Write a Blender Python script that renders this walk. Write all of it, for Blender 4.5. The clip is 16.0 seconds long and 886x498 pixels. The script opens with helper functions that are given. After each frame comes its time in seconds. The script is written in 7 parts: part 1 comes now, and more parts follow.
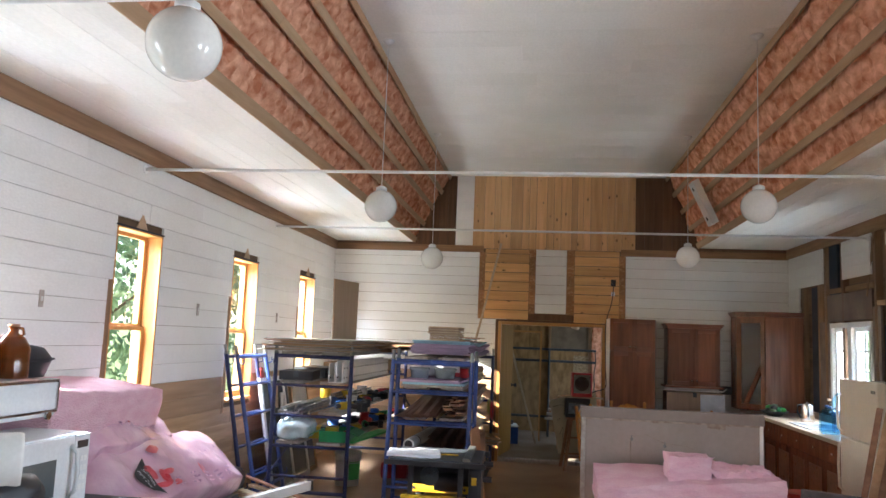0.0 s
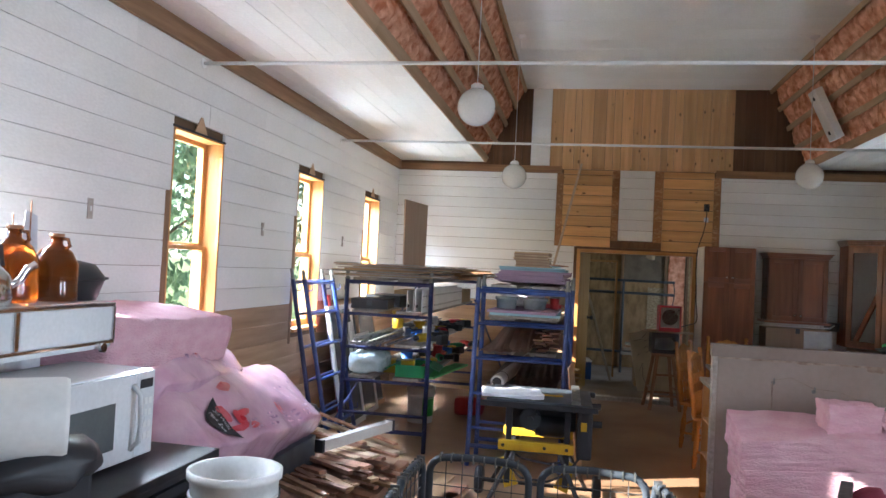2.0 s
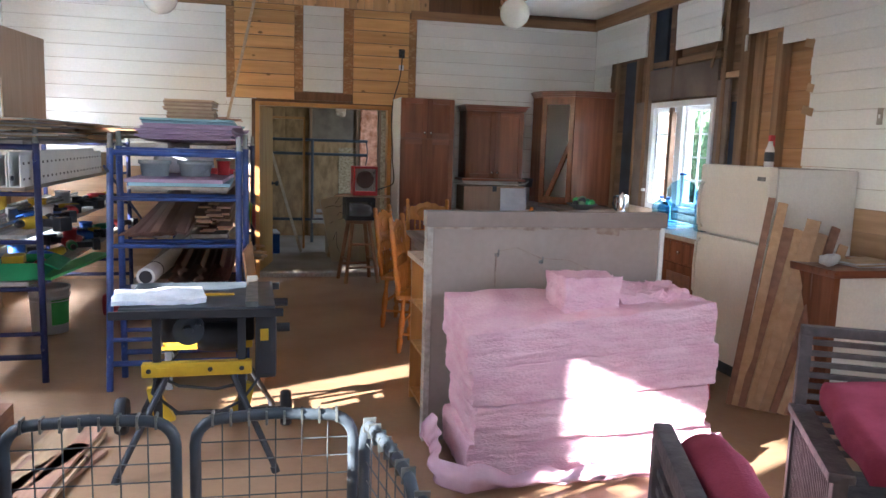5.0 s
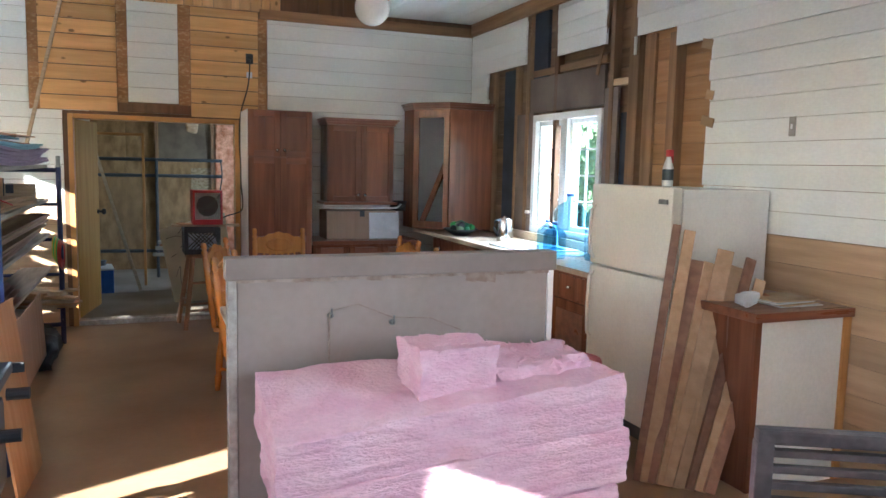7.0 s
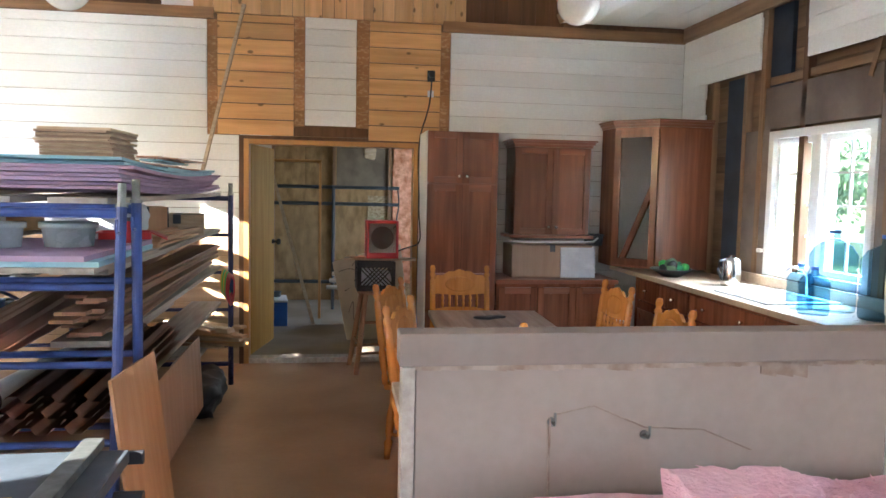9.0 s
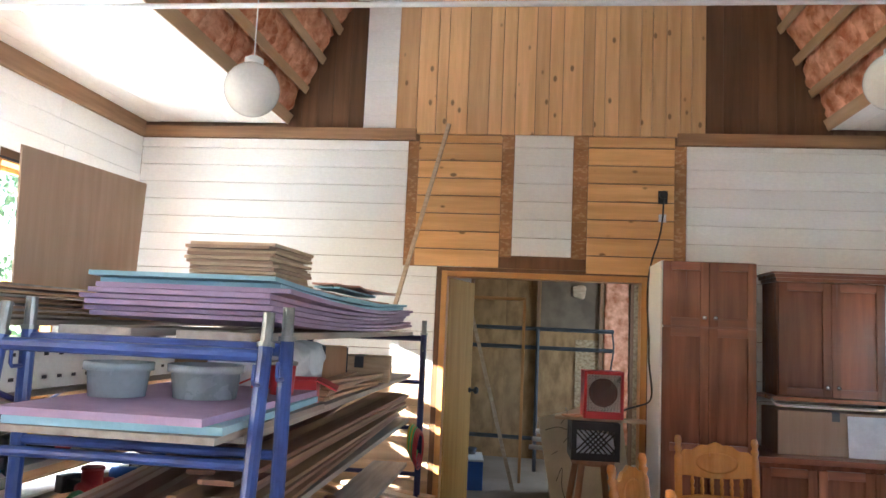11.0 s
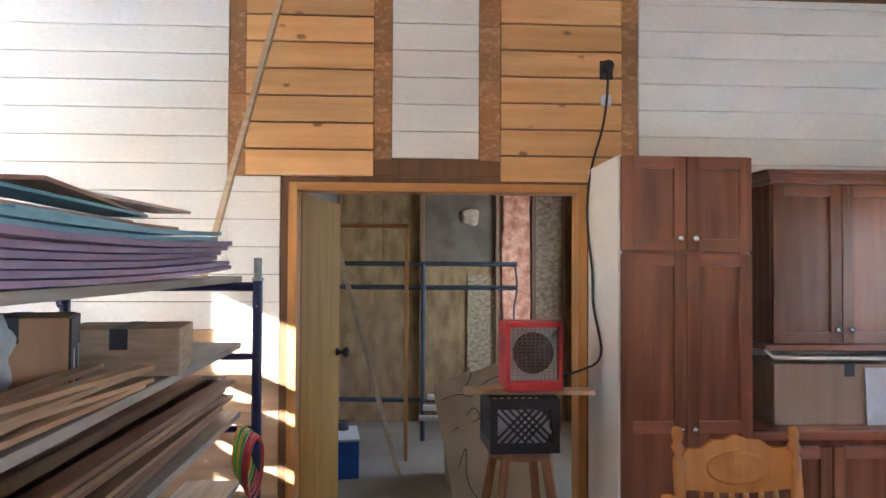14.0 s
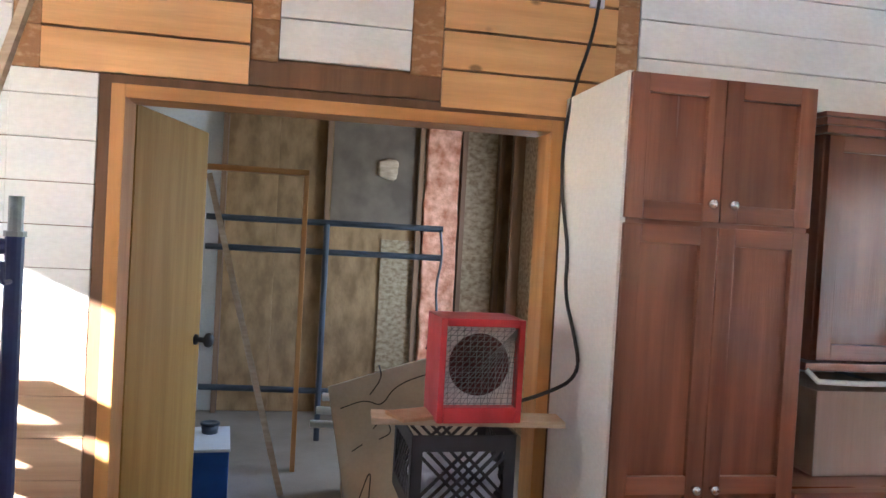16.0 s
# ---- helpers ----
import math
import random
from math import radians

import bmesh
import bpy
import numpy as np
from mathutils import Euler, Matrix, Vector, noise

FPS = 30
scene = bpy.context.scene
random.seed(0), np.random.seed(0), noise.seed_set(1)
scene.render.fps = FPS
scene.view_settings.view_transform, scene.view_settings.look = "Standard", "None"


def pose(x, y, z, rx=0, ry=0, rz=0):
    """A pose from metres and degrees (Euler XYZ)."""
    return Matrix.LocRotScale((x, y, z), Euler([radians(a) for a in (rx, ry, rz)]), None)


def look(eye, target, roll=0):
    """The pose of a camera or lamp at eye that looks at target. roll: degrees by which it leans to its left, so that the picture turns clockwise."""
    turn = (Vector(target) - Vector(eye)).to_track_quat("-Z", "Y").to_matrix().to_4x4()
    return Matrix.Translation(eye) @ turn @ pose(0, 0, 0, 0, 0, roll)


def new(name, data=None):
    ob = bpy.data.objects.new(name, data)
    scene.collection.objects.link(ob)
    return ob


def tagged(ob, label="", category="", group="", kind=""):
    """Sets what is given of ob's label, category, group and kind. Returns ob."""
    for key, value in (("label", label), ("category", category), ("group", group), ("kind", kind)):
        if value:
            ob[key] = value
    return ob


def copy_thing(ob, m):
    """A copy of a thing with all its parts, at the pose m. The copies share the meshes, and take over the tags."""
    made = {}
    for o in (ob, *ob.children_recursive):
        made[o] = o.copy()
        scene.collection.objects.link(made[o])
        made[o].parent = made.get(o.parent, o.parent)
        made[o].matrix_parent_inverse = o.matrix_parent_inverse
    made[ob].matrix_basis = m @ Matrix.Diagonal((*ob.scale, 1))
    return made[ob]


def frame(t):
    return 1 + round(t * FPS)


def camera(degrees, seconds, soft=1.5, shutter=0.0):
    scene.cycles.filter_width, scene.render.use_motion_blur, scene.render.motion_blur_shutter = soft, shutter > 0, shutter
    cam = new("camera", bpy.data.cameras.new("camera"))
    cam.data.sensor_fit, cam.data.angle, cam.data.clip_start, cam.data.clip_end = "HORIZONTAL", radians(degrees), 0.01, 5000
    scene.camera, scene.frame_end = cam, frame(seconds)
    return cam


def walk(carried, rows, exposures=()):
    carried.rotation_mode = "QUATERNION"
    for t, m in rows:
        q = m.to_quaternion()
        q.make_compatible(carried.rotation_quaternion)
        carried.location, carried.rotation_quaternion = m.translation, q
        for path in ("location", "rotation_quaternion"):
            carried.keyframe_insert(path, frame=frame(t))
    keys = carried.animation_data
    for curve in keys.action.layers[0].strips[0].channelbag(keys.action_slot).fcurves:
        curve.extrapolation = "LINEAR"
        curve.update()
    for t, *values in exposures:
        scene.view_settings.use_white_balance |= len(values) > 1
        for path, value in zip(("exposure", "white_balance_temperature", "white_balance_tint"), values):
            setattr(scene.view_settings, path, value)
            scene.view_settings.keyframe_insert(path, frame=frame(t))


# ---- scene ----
cam = camera(61.5, 16.0)
PATH = [
    (0, (0.036, 0.416, 1.744), (-0.231, 2.384, 1.98), 2.3),
    (0.5, (-0.012, 0.663, 1.744), (-0.341, 2.624, 1.957), 2.5),
    (1, (-0.125, 0.812, 1.718), (-0.502, 2.769, 1.885), 2.6),
    (1.5, (-0.381, 1.028, 1.695), (-0.815, 2.979, 1.766), 2.7),
    (2, (-0.524, 1.222, 1.668), (-0.892, 3.187, 1.718), 2.9),
    (2.5, (-0.623, 1.457, 1.673), (-0.876, 3.441, 1.693), 2.2),
    (3, (-0.705, 1.698, 1.638), (-0.871, 3.689, 1.543), 1.1),
    (3.5, (-0.769, 1.957, 1.628), (-0.849, 3.945, 1.43), -0.4),
    (4, (-0.647, 2.209, 1.608), (-0.61, 4.191, 1.346), -0.3),
    (4.5, (-0.503, 2.435, 1.611), (-0.287, 4.405, 1.341), 1.0),
    (5, (-0.43, 2.703, 1.592), (0.021, 4.631, 1.316), 1.8),
    (5.2, (-0.396, 2.811, 1.597), (0.156, 4.712, 1.309), 1.8),
    (7.3, (0.184, 3.819, 1.606), (0.94, 5.662, 1.429), 1.8),
    (7.5, (0.224, 3.91, 1.613), (0.997, 5.75, 1.473), 2.1),
    (8, (0.276, 4.115, 1.622), (0.995, 5.979, 1.521), 2.6),
    (8.5, (0.24, 4.432, 1.594), (0.789, 6.351, 1.472), 1.8),
    (9, (0.196, 4.681, 1.603), (0.487, 6.653, 1.445), 1.2),
    (9.5, (0.236, 5.004, 1.603), (0.256, 6.998, 1.455), 1.5),
    (10, (0.203, 5.257, 1.584), (0.022, 7.246, 1.481), 2.0),
    (10.2, (0.179, 5.356, 1.578), (-0.05, 7.342, 1.55), 2.0),
    (12.3, (-0.089, 6.611, 1.616), (-0.294, 8.575, 1.93), 3.7),
    (12.5, (-0.108, 6.752, 1.62), (-0.281, 8.727, 1.882), 3.4),
    (13, (-0.058, 7.043, 1.606), (-0.153, 9.036, 1.754), 2.5),
    (13.5, (-0.043, 7.33, 1.589), (-0.044, 9.328, 1.662), 1.2),
    (14, (-0.028, 7.633, 1.59), (0.09, 9.629, 1.636), 0.3),
    (14.5, (0.034, 7.943, 1.579), (0.223, 9.934, 1.589), 1.6),
    (15, (0.036, 8.286, 1.579), (0.261, 10.273, 1.561), 3.4),
    (15.5, (-0.003, 8.603, 1.583), (0.29, 10.581, 1.552), 3.6),
    (16, (0.062, 8.88, 1.592), (0.419, 10.847, 1.546), 3.2),
]
EXPOSURES = [(0.0, 3.12, 6000, 10), (0.5, 3.04, 5900, 10), (2.0, 2.99, 5700, 10), (3.5, 3.05, 5550, 10), (4.3, 3.30, 5480, 10), (5.0, 3.52, 5450, 10), (7.5, 3.86, 5300, 3), (8.5, 3.98, 5550, 4), (9.5, 4.10, 5850, 10), (10.2, 4.15, 5750, 10), (12.5, 4.02, 5750, 10), (14.0, 4.27, 5500, 12), (15.0, 4.38, 5450, 13), (16.0, 4.48, 5350, 13)]
walk(cam, [(t, look(eye, target, roll)) for t, eye, target, roll in PATH], EXPOSURES)

# ---- world and light ----
SUN_DIR = Vector((1.0, 0.445, -0.432)).normalized()
world = bpy.data.worlds.new("world")
scene.world = world
world.use_nodes = True
_nt = world.node_tree
_sky = _nt.nodes.new("ShaderNodeTexSky")
_sky.sky_type = "NISHITA"
_sky.sun_disc = False
_sky.sun_elevation = math.asin(-SUN_DIR.z)
_sky.sun_rotation = math.atan2(-SUN_DIR.x, -SUN_DIR.y)
_nt.links.new(_sky.outputs[0], _nt.nodes["Background"].inputs[0])
_nt.nodes["Background"].inputs[1].default_value = 0.11
sun = new("sun", bpy.data.lights.new("sun", "SUN"))
sun.data.energy, sun.data.angle, sun.data.color = 5.0, radians(0.6), (1.0, 0.9, 0.76)
sun.matrix_world = SUN_DIR.to_track_quat("-Z", "Y").to_matrix().to_4x4()


def sky_lamp(x, y, z, w, h, rz, power, tilt=0):
    """An added area lamp at a window opening, standing in for skylight."""
    ob = new("window_light", bpy.data.lights.new("window_light", "AREA"))
    ob.data.shape, ob.data.size, ob.data.size_y = "RECTANGLE", w, h
    ob.data.energy, ob.data.color = power, (0.84, 0.92, 1.0)
    ob.matrix_world = pose(x, y, z, 90 + tilt, 0, rz)
    return ob


# ---- materials ----
MATS = {}


def material(name, colour, rough=0.6, colour2=None, scale=6.0, stretch=(1, 1, 1), bump=0.15, fine=60.0, metal=0.0,
             vary=0.12, spec=0.4, mix=(0.35, 0.65), detail=6.0, sheen=0.0, island=False):
    """A surface with two scales of variation, and a tone that differs from piece to piece."""
    m = bpy.data.materials.new(name)
    m.use_nodes = True
    n, l = m.node_tree.nodes, m.node_tree.links
    b = n["Principled BSDF"]
    b.inputs["Roughness"].default_value = rough
    b.inputs["Metallic"].default_value = metal
    b.inputs["Specular IOR Level"].default_value = spec
    co = n.new("ShaderNodeTexCoord")
    info = n.new("ShaderNodeObjectInfo")
    mp = n.new("ShaderNodeMapping")
    mp.inputs["Scale"].default_value = stretch
    add = n.new("ShaderNodeVectorMath")
    add.operation = "MULTIPLY_ADD"
    geo = n.new("ShaderNodeNewGeometry")
    rnd = geo.outputs["Random Per Island"] if island else info.outputs["Random"]
    l.new(rnd, add.inputs[0])
    add.inputs[1].default_value = (17.0, 31.0, 23.0)
    l.new(geo.outputs["Position"], add.inputs[2])
    l.new(add.outputs[0], mp.inputs[0])
    big, small = n.new("ShaderNodeTexNoise"), n.new("ShaderNodeTexNoise")
    big.inputs["Scale"].default_value, big.inputs["Detail"].default_value = scale, detail
    small.inputs["Scale"].default_value, small.inputs["Detail"].default_value = fine, 4.0
    l.new(mp.outputs[0], big.inputs[0])
    l.new(mp.outputs[0], small.inputs[0])
    ramp = n.new("ShaderNodeMapRange")
    ramp.inputs[1].default_value, ramp.inputs[2].default_value = mix
    l.new(big.outputs[0], ramp.inputs[0])
    mixc = n.new("ShaderNodeMix")
    mixc.data_type = "RGBA"
    c2 = colour2 or tuple(c * 0.82 for c in colour)
    mixc.inputs[6].default_value = (*colour, 1)
    mixc.inputs[7].default_value = (*c2, 1)
    l.new(ramp.outputs[0], mixc.inputs[0])
    hsv = n.new("ShaderNodeHueSaturation")
    l.new(mixc.outputs[2], hsv.inputs["Color"])
    v1 = n.new("ShaderNodeMapRange")
    v1.inputs[3].default_value, v1.inputs[4].default_value = 1 - vary, 1 + vary
    l.new(rnd, v1.inputs[0])
    v2 = n.new("ShaderNodeMapRange")
    v2.inputs[3].default_value, v2.inputs[4].default_value = 0.9, 1.1
    l.new(small.outputs[0], v2.inputs[0])
    mul = n.new("ShaderNodeMath")
    mul.operation = "MULTIPLY"
    l.new(v1.outputs[0], mul.inputs[0])
    l.new(v2.outputs[0], mul.inputs[1])
    l.new(mul.outputs[0], hsv.inputs["Value"])
    l.new(hsv.outputs[0], b.inputs["Base Color"])
    rr = n.new("ShaderNodeMapRange")
    rr.inputs[3].default_value, rr.inputs[4].default_value = max(0.02, rough - 0.1), min(1, rough + 0.12)
    l.new(big.outputs[0], rr.inputs[0])
    l.new(rr.outputs[0], b.inputs["Roughness"])
    if bump:
        bp = n.new("ShaderNodeBump")
        bp.inputs["Strength"].default_value = bump
        bp.inputs["Distance"].default_value = 0.01
        l.new(small.outputs[0], bp.inputs["Height"])
        l.new(bp.outputs[0], b.inputs["Normal"])
    MATS[name] = m
    return m


def wood(name, colour, colour2, axis="x", rough=0.55, vary=0.15, knots=False, bump=0.1, grain=1.0, spec=0.4):
    """Sawn wood with its grain along an axis; knots where the boards show them."""
    st = {"x": (0.6, 9, 9), "y": (9, 0.6, 9), "z": (9, 9, 0.6)}[axis]
    m = material(name, colour, rough, colour2, 2.2 * grain, st, bump, 14 * grain, vary=vary, spec=spec, mix=(0.3, 0.7))
    if knots:
        n, l = m.node_tree.nodes, m.node_tree.links
        b = n["Principled BSDF"]
        hsv = [x for x in n if x.type == "HUE_SAT"][0]
        mp0 = [x for x in n if x.type == "MAPPING"][0]
        mp = n.new("ShaderNodeMapping")
        mp.inputs["Scale"].default_value = {"x": (4.5, 8, 8), "y": (8, 4.5, 8), "z": (8, 8, 4.5)}[axis]
        l.new(mp0.inputs[0].links[0].from_socket, mp.inputs[0])
        vo = n.new("ShaderNodeTexVoronoi")
        vo.inputs["Scale"].default_value = 1.0
        l.new(mp.outputs[0], vo.inputs[0])
        mr = n.new("ShaderNodeMapRange")
        mr.inputs[1].default_value, mr.inputs[2].default_value = 0.085, 0.14
        mr.inputs[3].default_value, mr.inputs[4].default_value = 0.85, 0.0
        l.new(vo.outputs["Distance"], mr.inputs[0])
        mx = n.new("ShaderNodeMix")
        mx.data_type = "RGBA"
        mx.inputs[7].default_value = (*[c * 0.3 for c in colour2], 1)
        l.new(mr.outputs[0], mx.inputs[0])
        l.new(hsv.outputs[0], mx.inputs[6])
        l.new(mx.outputs[2], b.inputs["Base Color"])
    return m


def glass(name, colour=(1, 1, 1), rough=0.0, alpha=0.0, thin=True):
    m = bpy.data.materials.new(name)
    m.use_nodes = True
    n, l = m.node_tree.nodes, m.node_tree.links
    if thin:
        tr, gl, mx = n.new("ShaderNodeBsdfTransparent"), n.new("ShaderNodeBsdfGlossy"), n.new("ShaderNodeMixShader")
        lw, fr = n.new("ShaderNodeLayerWeight"), n.new("ShaderNodeMath")
        fr.operation = "POWER"
        fr.inputs[1].default_value = 4.0
        lw.inputs[0].default_value = 0.35
        l.new(lw.outputs["Facing"], fr.inputs[0])
        tr.inputs[0].default_value = (*colour, 1)
        gl.inputs["Roughness"].default_value = rough
        l.new(fr.outputs[0], mx.inputs[0])
        l.new(tr.outputs[0], mx.inputs[1])
        l.new(gl.outputs[0], mx.inputs[2])
        l.new(mx.outputs[0], n["Material Output"].inputs[0])
    else:
        b = n["Principled BSDF"]
        b.inputs["Base Color"].default_value = (*colour, 1)
        b.inputs["Transmission Weight"].default_value = 1.0
        b.inputs["Roughness"].default_value = rough
    MATS[name] = m
    return m


WHITE = material("white_paint", (0.81, 0.81, 0.79), 0.5, (0.76, 0.76, 0.73), 1.2, (1, 1, 2), 0.12, 40, vary=0.03)
CEIL = material("ceiling_paint", (0.80, 0.79, 0.75), 0.55, (0.75, 0.74, 0.69), 1.0, (2, 1, 1), 0.1, 30, vary=0.02, island=True)
TANX = wood("bare_board_along_x", (0.53, 0.36, 0.22), (0.40, 0.26, 0.15), "x", vary=0.2)
TANY = wood("bare_board_along_y", (0.49, 0.33, 0.20), (0.36, 0.235, 0.135), "y", vary=0.2)
PINEX = wood("pine_board", (0.74, 0.44, 0.19), (0.58, 0.31, 0.115), "x", 0.42, 0.16, True)
PINEZ = wood("pine_upright", (0.70, 0.43, 0.215), (0.55, 0.32, 0.14), "z", 0.45, 0.17, True)
DARKZ = wood("dark_upright", (0.17, 0.085, 0.04), (0.11, 0.055, 0.025), "z", 0.6, 0.2)
BEAMX = wood("old_beam_along_x", (0.40, 0.23, 0.115), (0.24, 0.13, 0.065), "x", 0.65, 0.15)
BEAMY = wood("old_beam_along_y", (0.33, 0.20, 0.11), (0.20, 0.115, 0.06), "y", 0.65, 0.15)
BEAMZ = wood("old_beam_upright", (0.30, 0.18, 0.10), (0.17, 0.10, 0.055), "z", 0.65, 0.2)
SHEATH = wood("orange_sheathing", (0.50, 0.285, 0.14), (0.36, 0.19, 0.085), "y", 0.65, 0.25)
SCARRED = material("scarred_bare_wood", (0.36, 0.18, 0.075), 0.7, (0.56, 0.36, 0.20), 26, (1, 1, 1.6), 0.35, 70, vary=0.2, mix=(0.5, 0.72))
BATTEN = wood("batten", (0.52, 0.36, 0.22), (0.42, 0.27, 0.15), "y", 0.65, 0.12)
OAK = wood("orange_trim", (0.56, 0.28, 0.09), (0.43, 0.20, 0.06), "z", 0.4, 0.1)
OAKX = wood("orange_trim_flat", (0.56, 0.28, 0.09), (0.43, 0.20, 0.06), "x", 0.4, 0.1)
OAKY = wood("orange_trim_along_y", (0.56, 0.28, 0.09), (0.43, 0.20, 0.06), "y", 0.4, 0.1)
DOOR = wood("door_veneer", (0.40, 0.235, 0.06), (0.31, 0.175, 0.045), "z", 0.65, 0.05, spec=0.15)
CHERRY = wood("cherry_cabinet", (0.25, 0.10, 0.056), (0.13, 0.05, 0.028), "z", 0.22, 0.2, spec=0.5)
CHERRYX = wood("cherry_rail", (0.27, 0.10, 0.052), (0.14, 0.05, 0.027), "x", 0.3, 0.2, spec=0.5)
CHAIRW = wood("honey_oak", (0.55, 0.23, 0.05), (0.42, 0.16, 0.03), "z", 0.22, 0.06, spec=0.6)
STOOLW = wood("stool_wood", (0.33, 0.165, 0.085), (0.24, 0.11, 0.055), "z", 0.45, 0.06)
TABLEW = wood("worn_table", (0.38, 0.29, 0.235), (0.25, 0.17, 0.13), "y", 0.45, 0.05)
PLY = wood("plywood", (0.52, 0.32, 0.18), (0.45, 0.26, 0.14), "z", 0.6, 0.08, bump=0.03)
PLYDULL = wood("grey_plywood", (0.40, 0.28, 0.20), (0.34, 0.23, 0.16), "z", 0.6, 0.05, bump=0.03)
STRIP = wood("lumber_strip", (0.46, 0.31, 0.19), (0.36, 0.23, 0.13), "y", 0.6, 0.25)
REDSTRIP = wood("brown_lumber", (0.35, 0.19, 0.125), (0.23, 0.12, 0.08), "y", 0.55, 0.35)
SIDING = material("brown_siding", (0.47, 0.28, 0.215), 0.35, (0.37, 0.205, 0.16), 8, (1, 0.2, 1), 0.05, vary=0.25)
FLOORM = material("floor_ply", (0.33, 0.205, 0.12), 0.36, (0.23, 0.135, 0.078), 1.3, (1, 1, 1), 0.12, 22, spec=0.5, mix=(0.3, 0.7))
CONCRETE = material("grey_floor", (0.30, 0.25, 0.19), 0.6, (0.22, 0.18, 0.13), 2.0, bump=0.1)
OSB = material("osb", (0.46, 0.36, 0.22), 0.7, (0.24, 0.165, 0.085), 22, (1, 1, 1.5), 0.2, 60)
OSBD = material("stained_osb", (0.36, 0.225, 0.10), 0.75, (0.20, 0.12, 0.05), 10, (1, 1, 0.5), 0.2, 60)
VAPOUR = material("vapour_barrier", (0.23, 0.18, 0.13), 0.4, (0.15, 0.115, 0.08), 5, bump=0.3, fine=12)
INSUL = material("insulation_old", (0.84, 0.49, 0.33), 0.95, (0.50, 0.19, 0.10), 11, (1, 1, 1), 1.0, 38, spec=0.05)
PINK = material("insulation_pink", (0.82, 0.55, 0.61), 0.95, (0.76, 0.44, 0.53), 7, (1, 1, 2.5), 1.0, 55, spec=0.05, vary=0.07)
PINKBAG = material("bag_film", (0.66, 0.44, 0.53), 0.2, (0.57, 0.33, 0.44), 5, bump=0.7, fine=13, spec=0.7)
REDPRINT = material("bag_red_print", (0.50, 0.04, 0.06), 0.3, (0.55, 0.09, 0.12), 14, mix=(0.45, 0.6))
MAUVEPRINT = material("bag_mauve_print", (0.30, 0.14, 0.26), 0.3, (0.60, 0.32, 0.42), 30, mix=(0.5, 0.55))
DRYWALL = material("torn_drywall", (0.30, 0.25, 0.22), 0.85, (0.26, 0.21, 0.185), 2.2, bump=0.1, fine=25)
DRYEDGE = material("torn_paper_edge", (0.25, 0.18, 0.14), 0.9, (0.38, 0.31, 0.26), 20)
BLUE = material("blue_scaffold_paint", (0.05, 0.10, 0.34), 0.33, (0.03, 0.055, 0.19), 9, bump=0.08, vary=0.1, spec=0.5)
NAVY = material("navy_scaffold_paint", (0.022, 0.03, 0.12), 0.4, (0.015, 0.02, 0.07), 9, bump=0.08, vary=0.1)
STEEL = material("galvanised_steel", (0.30, 0.31, 0.30), 0.4, (0.17, 0.18, 0.17), 14, metal=0.8, bump=0.08)
CHROME = material("chrome", (0.75, 0.75, 0.75), 0.12, (0.65, 0.65, 0.65), 10, metal=1.0, bump=0)
BLACK = material("black_plastic", (0.022, 0.022, 0.026), 0.5, (0.03, 0.03, 0.035), 8, bump=0.06)
GREYP = material("dark_grey_plastic", (0.055, 0.065, 0.08), 0.4, (0.04, 0.05, 0.06), 8, bump=0.06)
WIRE = material("grey_wire", (0.14, 0.15, 0.16), 0.4, metal=0.6, bump=0)
YELLOW = material("yellow_paint", (0.60, 0.39, 0.025), 0.4, (0.48, 0.30, 0.02), 6, bump=0.05)
RED = material("red_paint", (0.50, 0.05, 0.06), 0.4, (0.42, 0.025, 0.03), 6, bump=0.05)
GREEN = material("green_plastic", (0.03, 0.26, 0.10), 0.4, (0.02, 0.2, 0.07), 6, bump=0.05)
LIME = material("bright_green_plastic", (0.10, 0.50, 0.12), 0.4, (0.08, 0.42, 0.1), 6, bump=0.05)
BLUEP = material("blue_plastic", (0.03, 0.12, 0.45), 0.4, (0.02, 0.09, 0.35), 6, bump=0.05)
APPL = material("white_enamel", (0.78, 0.78, 0.76), 0.22, (0.72, 0.72, 0.69), 2, bump=0.02, spec=0.6)
CREAM = material("cream_enamel", (0.74, 0.71, 0.64), 0.3, (0.68, 0.65, 0.57), 2, bump=0.04, spec=0.5)
OVENW = material("glossy_white_enamel", (0.78, 0.80, 0.82), 0.15, (0.7, 0.72, 0.74), 2, bump=0.02, spec=0.6)
WHITEP = material("white_plastic", (0.78, 0.79, 0.78), 0.35, (0.7, 0.71, 0.7), 4, bump=0.04)
CLEARP = material("cloudy_plastic", (0.46, 0.54, 0.57), 0.25, (0.36, 0.44, 0.48), 6, bump=0.1, spec=0.6)
CARD = material("cardboard", (0.42, 0.30, 0.18), 0.8, (0.36, 0.25, 0.145), 6, bump=0.06, vary=0.15)
PALECARD = material("pale_board_edge", (0.56, 0.44, 0.31), 0.8, (0.44, 0.33, 0.22), 9, (1, 1, 6), 0.1, vary=0.12)
PAPER = material("paper", (0.68, 0.71, 0.76), 0.7, (0.56, 0.59, 0.65), 9, bump=0.05)
LILAC = material("lilac_foam", (0.42, 0.32, 0.47), 0.75, (0.36, 0.27, 0.41), 6, bump=0.1, vary=0.07)
SKYFOAM = material("blue_foam", (0.33, 0.56, 0.66), 0.75, (0.28, 0.49, 0.60), 6, bump=0.1, vary=0.06)
GREYBOARD = material("weathered_plank", (0.43, 0.395, 0.355), 0.75, (0.32, 0.285, 0.25), 5, (6, 0.5, 6), 0.2, vary=0.15)
